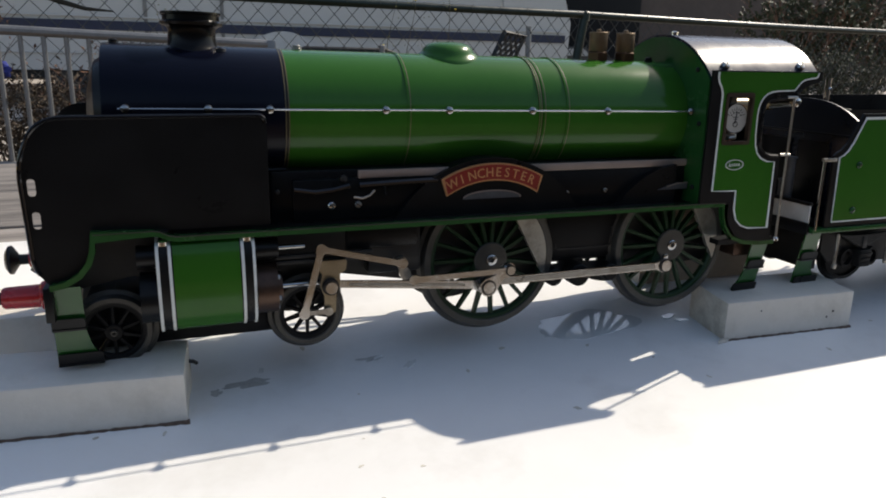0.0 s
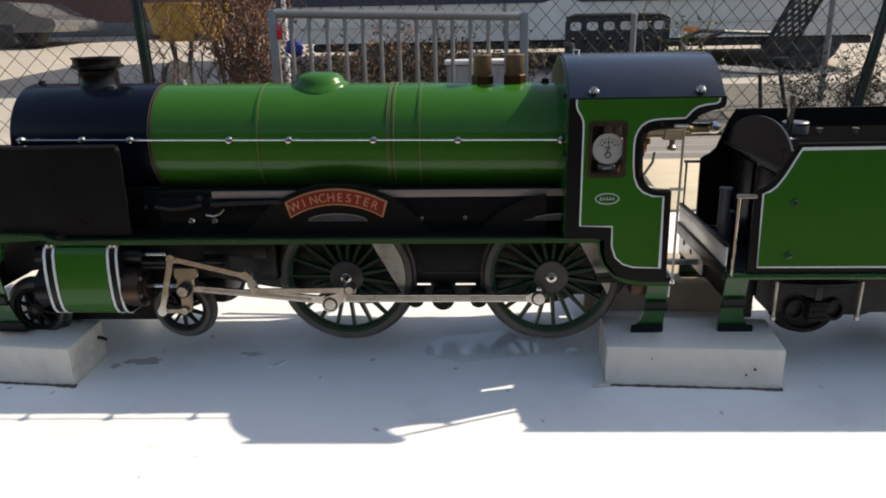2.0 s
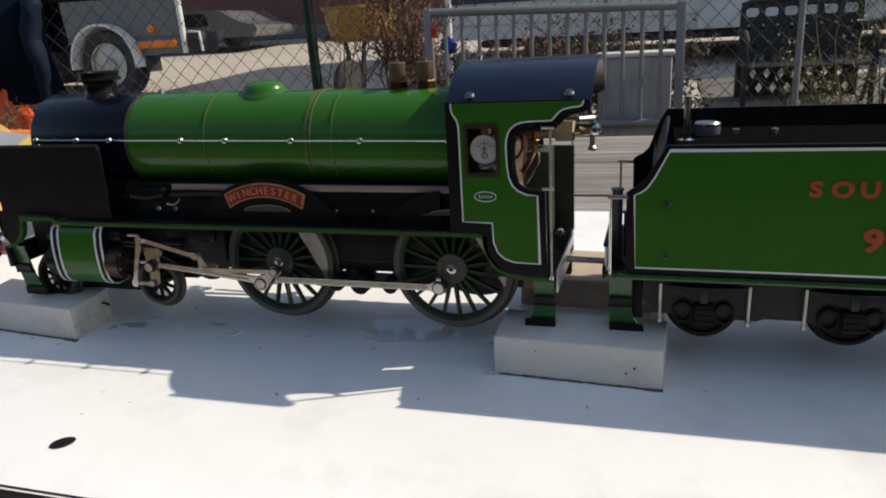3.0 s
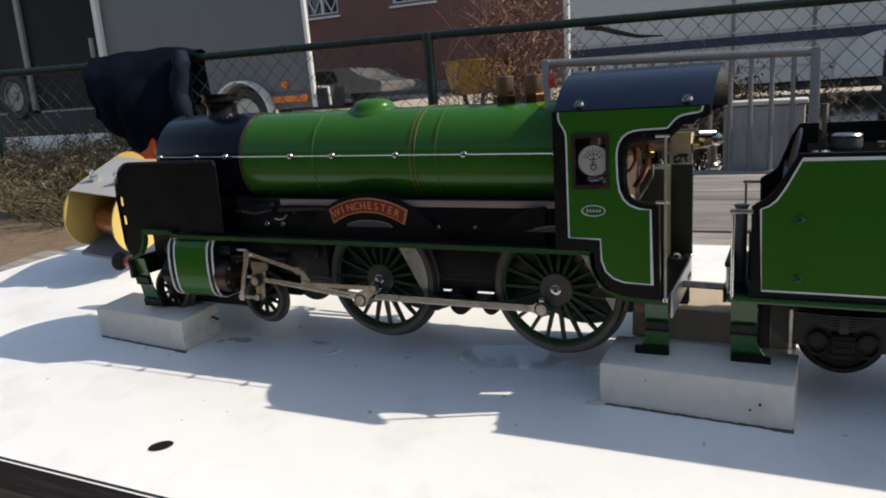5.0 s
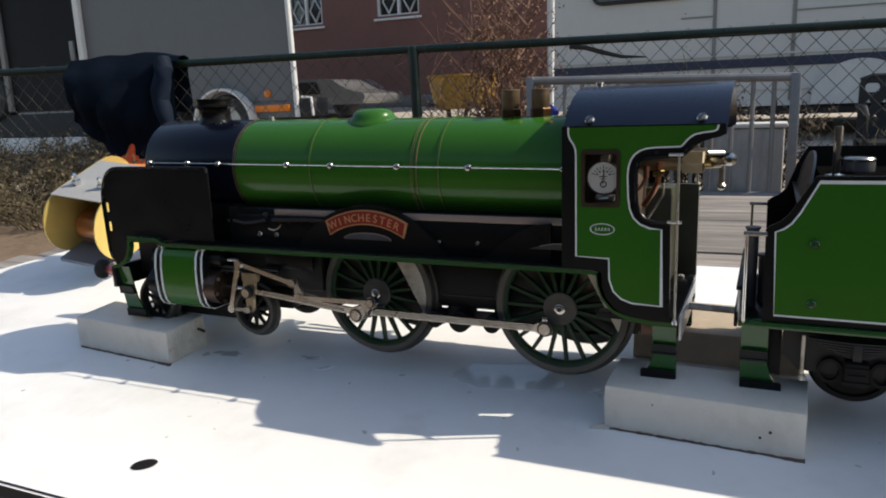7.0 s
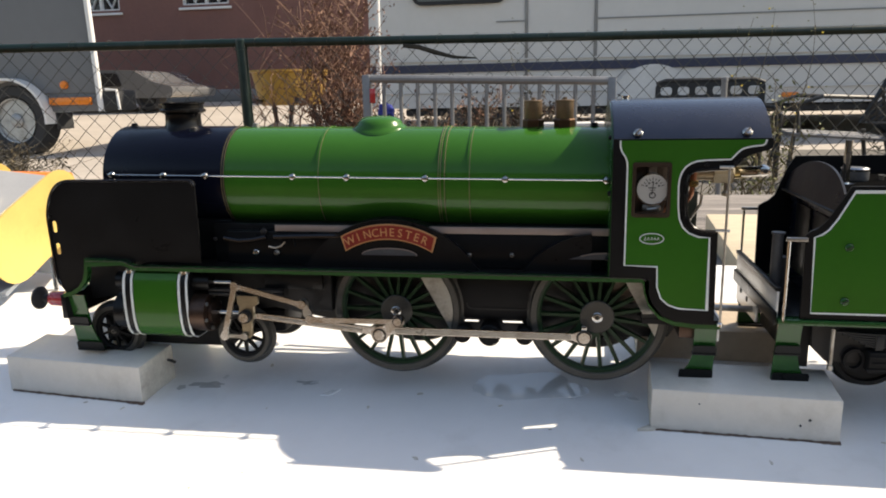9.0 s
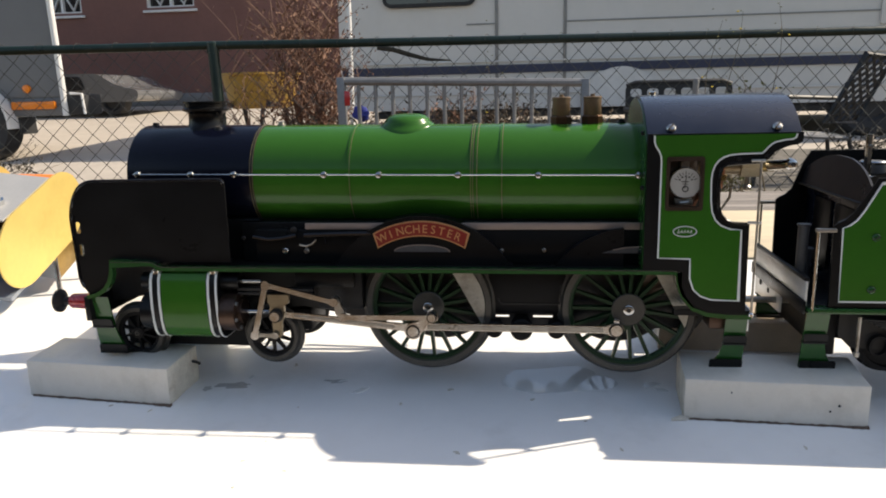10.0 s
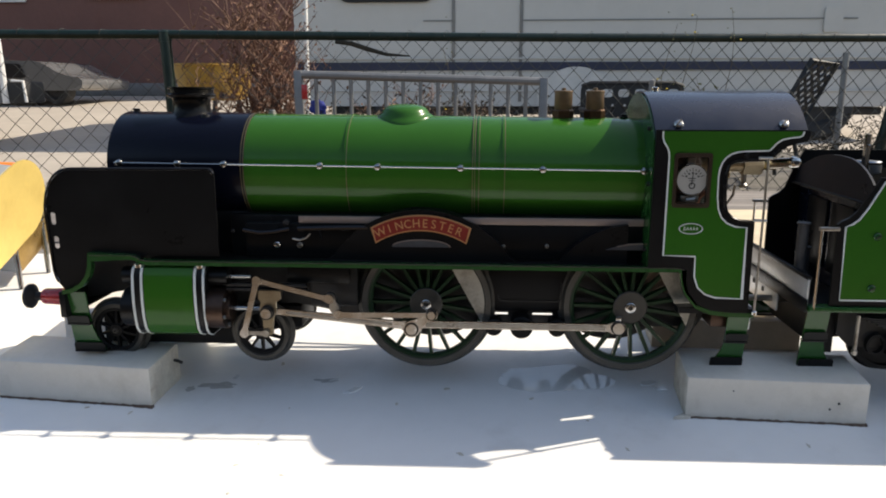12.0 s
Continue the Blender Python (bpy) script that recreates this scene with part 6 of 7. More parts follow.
fence = thing("chain_link_fence", (0, 3.2, G), "dark green pipe fence with diamond wire mesh", "fence")
for px in (-5.9, -3.76, -1.235, 2.085, 5.2, 8.2):
    bm = bmesh.new()
    tip = {-1.235: 0.02, -3.76: 0.05, 2.085: -0.13}.get(px, 0.0)
    rod(bm, (px + tip, fence_y(px), G - 0.05), (px, fence_y(px), RAIL_Z + 0.005), 0.024, 16)
    lathe(bm, [(0.027, RAIL_Z - 0.030), (0.027, RAIL_Z + 0.010), (0.018, RAIL_Z + 0.018), (0.006, RAIL_Z + 0.020)], Matrix.Translation((px, fence_y(px), 0)), 16)
    part("post", bm, FENCE_GREEN, fence)
xs = [-5.9, -3.76, -1.235, 2.085, 5.2, 8.2]
for a, b in zip(xs, xs[1:]):
    bm = bmesh.new()
    n = 10
    tube(bm, [(a + (b - a) * k / n, fence_y(a + (b - a) * k / n), RAIL_Z - 0.006 * math.sin(math.pi * k / n)) for k in range(n + 1)], 0.019, 12)
    part("top_rail", bm, FENCE_GREEN, fence)
bm = bmesh.new()
step = 0.042
x = -5.9
k = 0
while x < 8.2:
    zz = RAIL_Z - 0.012
    pts = []
    j = 0
    while zz > G + 0.02:
        xx = x + (step if (j + k) % 2 else 0)
        pts.append((xx, fence_y(xx) + (0.0022 if j % 2 else -0.0022), zz))
        zz -= 0.045
        j += 1
    tube(bm, pts, 0.0022, 4)
    x += step
    k += 1
tagged(part("wire_mesh", bm, WIRE, fence, "weathered diamond wire mesh"), kind="stuff")
bm = bmesh.new()
x = -3.4
while x < 6:
    tube(bm, [(x + 0.010 * math.cos(t), fence_y(x) + 0.021 * math.cos(t), RAIL_Z + 0.021 * math.sin(t)) for t in [2 * math.pi * q / 10 for q in range(10)]], 0.0013, 4, closed=True)
    x += 0.16
tagged(part("wire_tie", bm, WIRE, fence), kind="stuff")

# navy cloth hung over the rail
bm = bmesh.new()
nu, nv = 30, 34
gr = []
for i in range(nu + 1):
    u = i / nu
    x = -3.04 + 0.63 * u
    row = []
    for j in range(nv + 1):
        v = j / nv
        s = (v - 0.36) * 0.86
        d = max(0.0, abs(s) - 0.055)
        hem = 0.55 + 0.45 * min(1.0, u * 2.2)
        puff = 0.085 * math.sin(math.pi * min(1.0, d / 0.42)) * math.sin(math.pi * min(1.0, 0.12 + 0.95 * u)) ** 0.6
        fold = 0.020 * math.sin(u * 13 + 2.5 * v) * min(1.0, d * 5) + 0.030 * noise.noise(Vector((u * 4, v * 5, 1)))
        lift = 0.020 * math.sin(math.pi * u) + 0.012 * noise.noise(Vector((u * 6, 2.0, 0.5)))
        if abs(s) < 0.055:
            a = s / 0.055 * math.pi / 2
            p = (x, fence_y(x) - 0.046 * math.sin(a), RAIL_Z + lift + 0.040 * math.cos(a))
        else:
            sg = -1 if s > 0 else 1
            p = (x + 0.03 * math.sin(d * 6 + u * 4), fence_y(x) + sg * (0.046 + puff + abs(fold)), RAIL_Z + lift - d * hem)
        row.append(bm.verts.new(p))
    gr.append(row)
for i in range(nu):
    for j in range(nv):
        bm.faces.new((gr[i][j], gr[i + 1][j], gr[i + 1][j + 1], gr[i][j + 1]))
bmesh.ops.solidify(bm, geom=bm.faces[:], thickness=0.006)
jacket = solo("hanging_jacket", bm, TARP, "dark navy jacket draped over the fence rail", "jacket")
bm = bmesh.new()
tube(bm, [(-2.480 + 0.012 * math.sin(q * 1.3), fence_y(-2.48) - 0.062 - 0.030 * math.sin(math.pi * q / 9), RAIL_Z + 0.022 - 0.052 * q) for q in range(10)], [0.030 + 0.014 * math.sin(math.pi * min(1.0, 0.2 + q / 9)) + 0.005 * (q % 2) for q in range(10)], 14)
part("sleeve", bm, TARP, jacket, "limp hanging sleeve")

# crumpled orange-red cloth caught on the wire under the jacket
bm = bmesh.new()
bmesh.ops.create_icosphere(bm, subdivisions=4, radius=1.0)
for v in bm.verts:
    n0 = v.co.normalized()
    q = 1 + 0.28 * noise.noise(n0 * 2.4) + 0.14 * noise.noise(n0 * 6.0)
    v.co = Vector((n0.x * 0.105, max(-1.0, min(0.55, n0.y)) * 0.060, n0.z * 0.150)) * q
ob = solo("orange_cloth", bm, ORANGE_RED, "crumpled bright orange-red cloth hung on the fence wire", "cloth")
ob.matrix_world = pose(-2.735, fence_y(-2.735) - 0.034, 0.672, 0, 14, 11)

# small blue rag between barrier and fence
bm = bmesh.new()
bmesh.ops.create_icosphere(bm, subdivisions=3, radius=1.0)
for v in bm.verts:
    n0 = v.co.normalized()
    v.co = Vector((n0.x * 0.036, n0.y * 0.018, n0.z * 0.034)) * (1 + 0.35 * noise.noise(n0 * 2.6 + Vector((3, 1, 0))) + 0.18 * noise.noise(n0 * 7.0))
ob = solo("blue_rag", bm, BLUE_CLOTH, "small crumpled blue rag caught in the fence wire", "rag")
ob.matrix_world = pose(-0.600, fence_y(-0.6) - 0.012, 0.925)

# galvanised barrier leaning on the near side of the fence
barrier = thing("steel_barrier", (-0.15, 2.98, G), "grey galvanised steel barrier with upright bars", "barrier")
BX0, BX1, BY0, BY1 = -0.642, 0.372, 2.985, 3.02
BZ0, BZ1 = 1.066, 1.036


def bar_pt(u, z):
    return (BX0 + (BX1 - BX0) * u, BY0 + (BY1 - BY0) * u, z)


for z0, z1, nm in ((BZ0, BZ1, "top_rail"), (G + 0.13, G + 0.13, "bottom_rail")):
    bm = bmesh.new()
    tube(bm, [bar_pt(0, z0), bar_pt(1, z1)], 0.017, 10)
    part(nm, bm, GALV, barrier)
for u in (0.0, 1.0):
    bm = bmesh.new()
    zt = BZ0 + (BZ1 - BZ0) * u + 0.016
    p = bar_pt(u, zt)
    box(bm, p[0] - 0.017, p[0] + 0.017, p[1] - 0.017, p[1] + 0.017, G, zt, 0.004)
    post = part("end_post", bm, GALV, barrier)
    if u == 0:
        bm = bmesh.new()
        box(bm, p[0] + 0.016, p[0] + 0.040, p[1] - 0.024, p[1] - 0.018, 0.965, 1.025, 0.003)
        part("red_reflector", bm, RED, post)
for k in range(1, 14):
    u = k / 14
    bm = bmesh.new()
    p, q = bar_pt(u, G + 0.13), bar_pt(u, BZ0 + (BZ1 - BZ0) * u)
    rod(bm, p, q, 0.0085, 8)
    part("upright_bar", bm, GALV, barrier)

# cement trough between the barrier and the fence
bm = bmesh.new()
box(bm, 0.055, 0.345, 3.05, 3.18, G, 0.848, 0.008)
tr = solo("cement_trough", bm, PANEL, "grey streaked cement trough with a pale rim", "trough")
bm = bmesh.new()
box(bm, 0.045, 0.355, 3.042, 3.188, 0.850, 0.868, 0.006)
part("rim", bm, WHITE_TRIM, tr)

# motor caravan
CYP = 6.40
camper = thing("motor_caravan", (1.0, 7.4, ground_z(7)), "large white motor caravan with a navy side stripe", "motor caravan")
CX0, CX1 = -1.55, 3.62
bm = bmesh.new()
out = [(CX0, 0.86), (CX1, 0.86), (CX1 + 0.03, 1.35), (CX1 - 0.10, 1.75), (CX1 - 0.45, 2.60), (CX1 - 0.60, 3.25), (CX0 + 0.1, 3.30), (CX0, 3.15)]
sheet(bm, out, CYP, CYP + 2.2)
body = part("body", bm, CAMPER, camper, smooth=False)
for x in (-0.16, 0.42):
    bm = bmesh.new()
    box(bm, x - 0.014, x + 0.014, CYP - 0.010, CYP - 0.002, 0.90, 3.1, 0.003)
    part("seam_strip", bm, GALV, body)
bm = bmesh.new()
box(bm, CX0 + 0.02, CX1 - 0.03, CYP - 0.014, CYP - 0.011, 1.165, 1.235, 0)
part("navy_stripe", bm, NAVY_STRIPE, body)
bm = bmesh.new()
box(bm, CX0 + 0.02, CX1 - 0.05, CYP - 0.016, CYP - 0.003, 1.258, 1.272, 0.003)
box(bm, CX0 + 0.02, CX1 - 0.05, CYP - 0.016, CYP - 0.003, 0.985, 0.997, 0.003)
part("moulding", bm, CAMPER, body)
for xa, xb in ((-0.42, -0.175), (0.436, 3.20)):
    bm = bmesh.new()
    box(bm, xa, xb, CYP - 0.007, CYP - 0.001, 1.574, 1.586, 0)
    part("panel_joint", bm, GALV, body)
bm = bmesh.new()
sheet(bm, rounded([(-1.12, 1.76), (-0.36, 1.76), (-0.36, 2.35), (-1.12, 2.35)], 0.06, 5), CYP - 0.030, CYP - 0.002)
w = part("window", bm, DARK_GLASS, camper, "dark tinted window", smooth=False)
bm = bmesh.new()
ribbon(bm, rounded([(-1.13, 1.75), (-0.35, 1.75), (-0.35, 2.36), (-1.13, 2.36)], 0.07, 5), 0.03, CYP - 0.036, CYP - 0.002, closed=True)
part("window_frame", bm, CHASSIS, w)
for x, z, a, b in ((3.00, 1.57, 0.075, 0.10), (0.75, 1.10, 0.06, 0.06)):
    bm = bmesh.new()
    sheet(bm, rounded([(x - a, z - b), (x + a, z - b), (x + a, z + b), (x - a, z + b)], 0.025, 4), CYP - 0.020, CYP - 0.002)
    part("service_hatch", bm, CAMPER, camper, smooth=False)
bm = bmesh.new()
arch = [(0.90 + 0.335 * math.cos(math.pi * k / 24), 0.90 + 0.295 * math.sin(math.pi * k / 24)) for k in range(25)]
sheet(bm, [(1.235, 0.865)] + arch + [(0.565, 0.865)], CYP - 0.035, CYP - 0.002)
part("wheel_arch", bm, PALE_SHEET, camper, "pale rounded wheel arch panel", smooth=False)
bm = bmesh.new()
box(bm, 1.93, 2.06, CYP - 0.030, CYP - 0.002, 0.905, 0.945, 0.010)
part("side_marker", bm, AMBER, camper, "amber side marker lamp")
bm = bmesh.new()
box(bm, CX0 + 0.3, CX1 - 0.1, CYP + 0.05, CYP + 2.1, ground_z(7) + 0.19, 0.855, 0.02)
part("underbody", bm, CHASSIS, camper)
for x in (-0.55, 2.95):
    bm = bmesh.new()
    m = Matrix.Translation((x, CYP + 0.10, ground_z(CYP) + 0.33)) @ Matrix.Rotation(radians(90), 4, "X")
    lathe(bm, [(0.20, -0.1), (0.30, -0.1), (0.33, -0.07), (0.33, 0.07), (0.30, 0.1), (0.20, 0.09), (0.17, 0.05), (0.05, 0.06)], m, 40)
    part("wheel", bm, RUBBER, camper)
bm = bmesh.new()
rod(bm, (-1.015, 4.60, ground_z(4.60)), (-0.975, 4.60, 3.4), 0.016, 12)
solo("white_pole", bm, WHITE_TRIM, "slim white upright pole beside the caravan", "pole")

# lorry with grey box body
TY = 5.55
lorry = thing("box_lorry", (-7, 6.8, ground_z(TY)), "dark grey box-bodied lorry with steel wheels", "lorry")
TX1 = -3.68
bm = bmesh.new()
slab(bm, [(-13.0, TY), (TX1, TY), (TX1 - 0.95, TY + 1.25), (-13.0, TY + 1.25)], 1.045, 4.0, 0.01)
part("box_body", bm, TRUCK_GREY, lorry)
bm = bmesh.new()
box(bm, -13.0, -6.30, TY - 0.02, TY - 0.004, 1.05, 4.0, 0)
part("side_door", bm, TRUCK_DARK, lorry)
for xa, mt in ((-6.28, WHITE_TRIM), (-7.50, GALV)):
    bm = bmesh.new()
    box(bm, xa - 0.035, xa + 0.035, TY - 0.06, TY - 0.002, 1.05, 4.0, 0.008)
    part("door_post", bm, mt, lorry)
bm = bmesh.new()
box(bm, -6.44, -6.38, TY - 0.06, TY - 0.02, 1.55, 1.75, 0.01)
part("door_handle", bm, GALV, lorry)
bm = bmesh.new()
rod(bm, (TX1 + 0.03, TY - 0.02, 0.90), (TX1 - 0.04, TY - 0.02, 4.0), 0.026, 10)
part("corner_trim", bm, WHITE_TRIM, lorry)
bm = bmesh.new()
box(bm, -12.5, -5.3, TY + 0.25, TY + 1.2, 0.66, 1.02, 0.02)
part("chassis", bm, CHASSIS, lorry)
bm = bmesh.new()
box(bm, -4.13, TX1 - 0.06, TY - 0.03, TY + 0.02, 0.955, 1.018, 0.01)
part("orange_marker_strip", bm, AMBER, lorry, "orange reflective strip")
bm = bmesh.new()
box(bm, -4.15, TX1 + 0.02, TY, TY + 0.10, 0.90, 1.045, 0.01)
part("side_skirt", bm, TRUCK_GREY, lorry)
bm = bmesh.new()
lathe(bm, [(0.035, 0), (0.032, 0.02), (0.01, 0.028)], along((-3.98, TY - 0.002, 1.12), (-3.98, 0, 1.12)), 20)
part("side_lamp", bm, AMBER, lorry)
bm = bmesh.new()
box(bm, TX1 + 0.03, TX1 + 0.19, TY - 0.02, TY + 0.25, 0.90, 1.07, 0.02)
lp = part("rear_lamp_box", bm, CHASSIS, lorry)
bm = bmesh.new()
tube(bm, [(TX1 + 0.10, TY - 0.04, 1.075), (TX1 + 0.20, TY - 0.04, 1.07), (TX1 + 0.21, TY - 0.04, 0.91)], 0.012, 8)
part("lamp_guard", bm, WHITE_TRIM, lp)
WZ = ground_z(TY) + 0.305


def road_wheel(x, y, z, r, parent, name="wheel", metal=None):
    m = along((x, y + 0.1, z), (x, y - 5, z))
    bm = bmesh.new()
    lathe(bm, [(r * 0.58, -0.10), (r * 0.90, -0.10), (r, -0.06), (r, 0.07), (r * 0.93, 0.11), (r * 0.70, 0.115), (r * 0.60, 0.09), (r * 0.58, 0.05)], m, 48, caps=False)
    w = part(name, bm, RUBBER, parent, "black tyre on a bright steel rim")
    bm = bmesh.new()
    lathe(bm, [(r * 0.60, 0.085), (r * 0.62, 0.112), (r * 0.585, 0.108), (r * 0.55, 0.02), (r * 0.45, 0.005), (r * 0.34, 0.055), (r * 0.24, 0.058), (r * 0.19, 0.10), (r * 0.12, 0.112), (r * 0.04, 0.114)], m, 40)
    rm = part("rim", bm, metal or GALV_BRIGHT, w)
    for k in range(10):
        a = 2 * math.pi * k / 10
        bm = bmesh.new()
        rod(bm, (x + r * 0.47 * math.cos(a), y + 0.050, z + r * 0.47 * math.sin(a)), (x + r * 0.47 * math.cos(a), y + 0.092, z + r * 0.47 * math.sin(a)), r * 0.062, 10)
        part("hand_hole", bm, INK, rm)
    return w


road_wheel(-4.47, TY - 0.02, WZ, 0.305, lorry)
bm = bmesh.new()
arc = [(-4.47 + 0.345 * math.cos(radians(a)), WZ + 0.345 * math.sin(radians(a))) for a in range(-5, 186, 10)]
ribbon(bm, arc, 0.020, TY - 0.10, TY + 0.25)
part("mudguard", bm, WHITE_TRIM, lorry, "pale mudguard over the wheel")
bm = bmesh.new()
box(bm, -4.12, -4.10, TY + 0.02, TY + 0.22, WZ - 0.08, WZ + 0.06, 0.004)
part("mud_flap", bm, RUBBER, lorry)
road_wheel(-7.80, TY - 0.06, 1.22, 0.27, lorry, "spare_wheel", GALV)
bm = bmesh.new()
box(bm, -12.0, -6.35, TY - 0.08, TY - 0.03, 0.58, 0.76, 0.02)
part("side_guard", bm, WHITE_TRIM, lorry, "pale side guard rail")
# black box standing in for the deep shade under the lorry
bm = bmesh.new()
box(bm, -12.0, -6.1, TY - 0.02, TY + 0.3, 0.58, 1.02, 0.02)
part("side_locker", bm, CHASSIS, lorry)

# brick house
HY = 13.0
house = thing("brick_house", (-7, 14, ground_z(HY)), "red-brown brick house with white-framed windows", "house")
bm = bmesh.new()
W1, W2 = (-9.00, -8.18, 2.62, 3.75), (-6.90, -5.98, 2.66, 3.75)
sheet(bm, [(-20, 0.88), (-1.2, 0.88), (-1.2, 7.5), (-20, 7.5)], HY, HY + 0.3, holes=tuple([(a, c), (b, c), (b, d), (a, d)] for a, b, c, d in (W1, W2)))
hw = part("wall", bm, BRICK, house, smooth=False)
bm = bmesh.new()
box(bm, -20, -1.2, HY - 0.05, HY - 0.005, 0.90, 1.12, 0.01)
part("plinth", bm, GALV, house)
bm = bmesh.new()
sheet(bm, [(-20.4, 7.4), (-0.8, 7.4), (-0.8, 7.6), (-20.4, 7.6)], HY - 0.5, HY + 8)
part("roof", bm, SHED, house)
for a, b, c, d in (W1, W2):
    bm = bmesh.new()
    ribbon(bm, [(a, c), (b, c), (b, d), (a, d)], 0.055, HY + 0.02, HY + 0.12, closed=True)
    wf = part("window", bm, WHITE_TRIM, house, "white-framed window")
    bm = bmesh.new()
    sheet(bm, [(a, c), (b, c), (b, d), (a, d)], HY + 0.10, HY + 0.11)
    part("pane", bm, DARK_GLASS, wf, smooth=False)
    bm = bmesh.new()
    mx = (a + b) / 2
    ribbon(bm, [(mx, c), (mx, d)], 0.045, HY + 0.03, HY + 0.10)
    for h in (0, 1):
        q = a + (b - a) * (0.25 + 0.5 * h)
        ribbon(bm, [(q, c + 0.05), (q + 0.13, c + 0.28), (q, c + 0.50), (q - 0.13, c + 0.28)], 0.013, HY + 0.05, HY + 0.10, closed=True)
    part("glazing_bar", bm, WHITE_TRIM, wf)
    bm = bmesh.new()
    box(bm, a - 0.06, b + 0.06, HY - 0.05, HY - 0.004, c - 0.09, c - 0.045, 0.01)
    part("sill", bm, WHITE_TRIM, wf)

# parked car in the yard
car = thing("parked_car", (-5.9, 11.0, ground_z(11)), "silver parked car with dark windows", "car")
gz = ground_z(11)
bm = bmesh.new()
sheet(bm, rounded([(-8.2, gz + 0.20), (-5.75, gz + 0.20), (-5.70, gz + 0.36), (-6.05, gz + 0.44), (-6.35, gz + 0.62), (-7.5, gz + 0.64), (-8.2, gz + 0.50)], 0.08, 4), 10.3, 11.7)
part("body", bm, SILVER_CAR, car, smooth=False)
bm = bmesh.new()
sheet(bm, rounded([(-7.40, gz + 0.38), (-6.55, gz + 0.38), (-6.62, gz + 0.58), (-7.35, gz + 0.59)], 0.05, 4), 10.28, 10.32)
part("side_window", bm, DARK_GLASS, car, smooth=False)
for x in (-7.7, -6.15):
    road_wheel(x, 10.32, gz + 0.22, 0.22, car, metal=CHASSIS)

# brown clad building beyond the caravan
bm = bmesh.new()
box(bm, 4.6, 26.0, 13.0, 16, 0.88, 7.0, 0.02)
sh = solo("clad_building", bm, SHED, "dull brown clad building in the distance", "building")
bm = bmesh.new()
box(bm, 6.2, 9.0, 12.95, 12.99, 1.0, 3.0, 0.01)
part("garage_door", bm, TRUCK_DARK, sh)

# second car, seen past the caravan's end
far_car = thing("parked_car", (7.0, 12.2, ground_z(12)), "dark grey car parked before the clad building", "car")
gz = ground_z(12)
bm = bmesh.new()
sheet(bm, rounded([(6.45, gz + 0.06), (7.75, gz + 0.06), (7.78, gz + 0.22), (7.40, gz + 0.30), (7.15, gz + 0.42), (6.75, gz + 0.42), (6.45, gz + 0.28)], 0.07, 4), 11.9, 12.6)
part("body", bm, DARK_CAR, far_car, smooth=False)
# pale aluminium colour stands in for the reflection on the glass
bm = bmesh.new()
sheet(bm, rounded([(6.70, gz + 0.26), (7.25, gz + 0.26), (7.10, gz + 0.385), (6.80, gz + 0.385)], 0.03, 4), 11.88, 11.905)
part("side_window", bm, ALU, far_car, "side window with its pale reflection put in as colour", smooth=False)
for x in (6.68, 7.50):
    road_wheel(x, 11.9, gz + 0.13, 0.13, far_car, metal=CHASSIS)

# yellow barrow tub
tub = thing("wheelbarrow", (-1.62, 4.55, ground_z(4.55)), "scuffed yellow wheelbarrow behind the fence", "wheelbarrow")
bm = bmesh.new()
prof = [(0.00, 0.00), (0.78, 0.00), (0.90, 0.35), (1.00, 0.92), (1.05, 0.95), (1.05, 1.0), (0.97, 1.0), (0.86, 0.35), (0.70, 0.08), (0.02, 0.08)]
lathe(bm, [(max(r, 0.01), h) for r, h in prof], Matrix.Translation((-1.60, 4.58, 0.94)) @ Matrix.Diagonal((0.235, 0.30, 0.22, 1)), 36, caps=False)
part("tub", bm, YELLOW_TUB, tub)
for x in (-1.74, -1.46):
    bm = bmesh.new()
    tube(bm, [(x, 4.30, 0.97), (x, 4.60, 0.95), (x * 0.995, 4.75, ground_z(4.5)), (x, 4.95, 0.97)], 0.016, 8)
    part("frame_tube", bm, IRON, tub)
bm = bmesh.new()
lathe(bm, [(0.10, -0.04), (0.17, -0.04), (0.19, 0), (0.17, 0.04), (0.10, 0.04)], Matrix.Translation((-1.60, 4.30, ground_z(4.3) + 0.19)) @ Matrix.Rotation(radians(90), 4, "Y"), 28)
part("wheel", bm, RUBBER, tub)


def lattice(name, parent, material, p00, p10, p01, p11, nu, nv, r):
    """A four-cornered panel: a frame with crossing diagonal strips, each strip a piece under it."""
    c = [Vector(p) for p in (p00, p10, p01, p11)]

    def at(u, v):
        return c[0] * (1 - u) * (1 - v) + c[1] * u * (1 - v) + c[2] * (1 - u) * v + c[3] * u * v

    bm = bmesh.new()
    tube(bm, [at(0, 0), at(1, 0), at(1, 1), at(0, 1)], r * 1.8, 6, closed=True)
    ob = part(name, bm, material, parent)
    for i in range(-nv, nu):
        for sg in (0, 1):
            pts = []
            for j in range(nv + 1):
                u = (i + j) / nu if not sg else (i + nv - j) / nu
                if 0 <= u <= 1:
                    pts.append(at(u, j / nv))
            if len(pts) > 1:
                bm = bmesh.new()
                tube(bm, pts, r, 4)
                part("strip", bm, material, ob)
    return ob


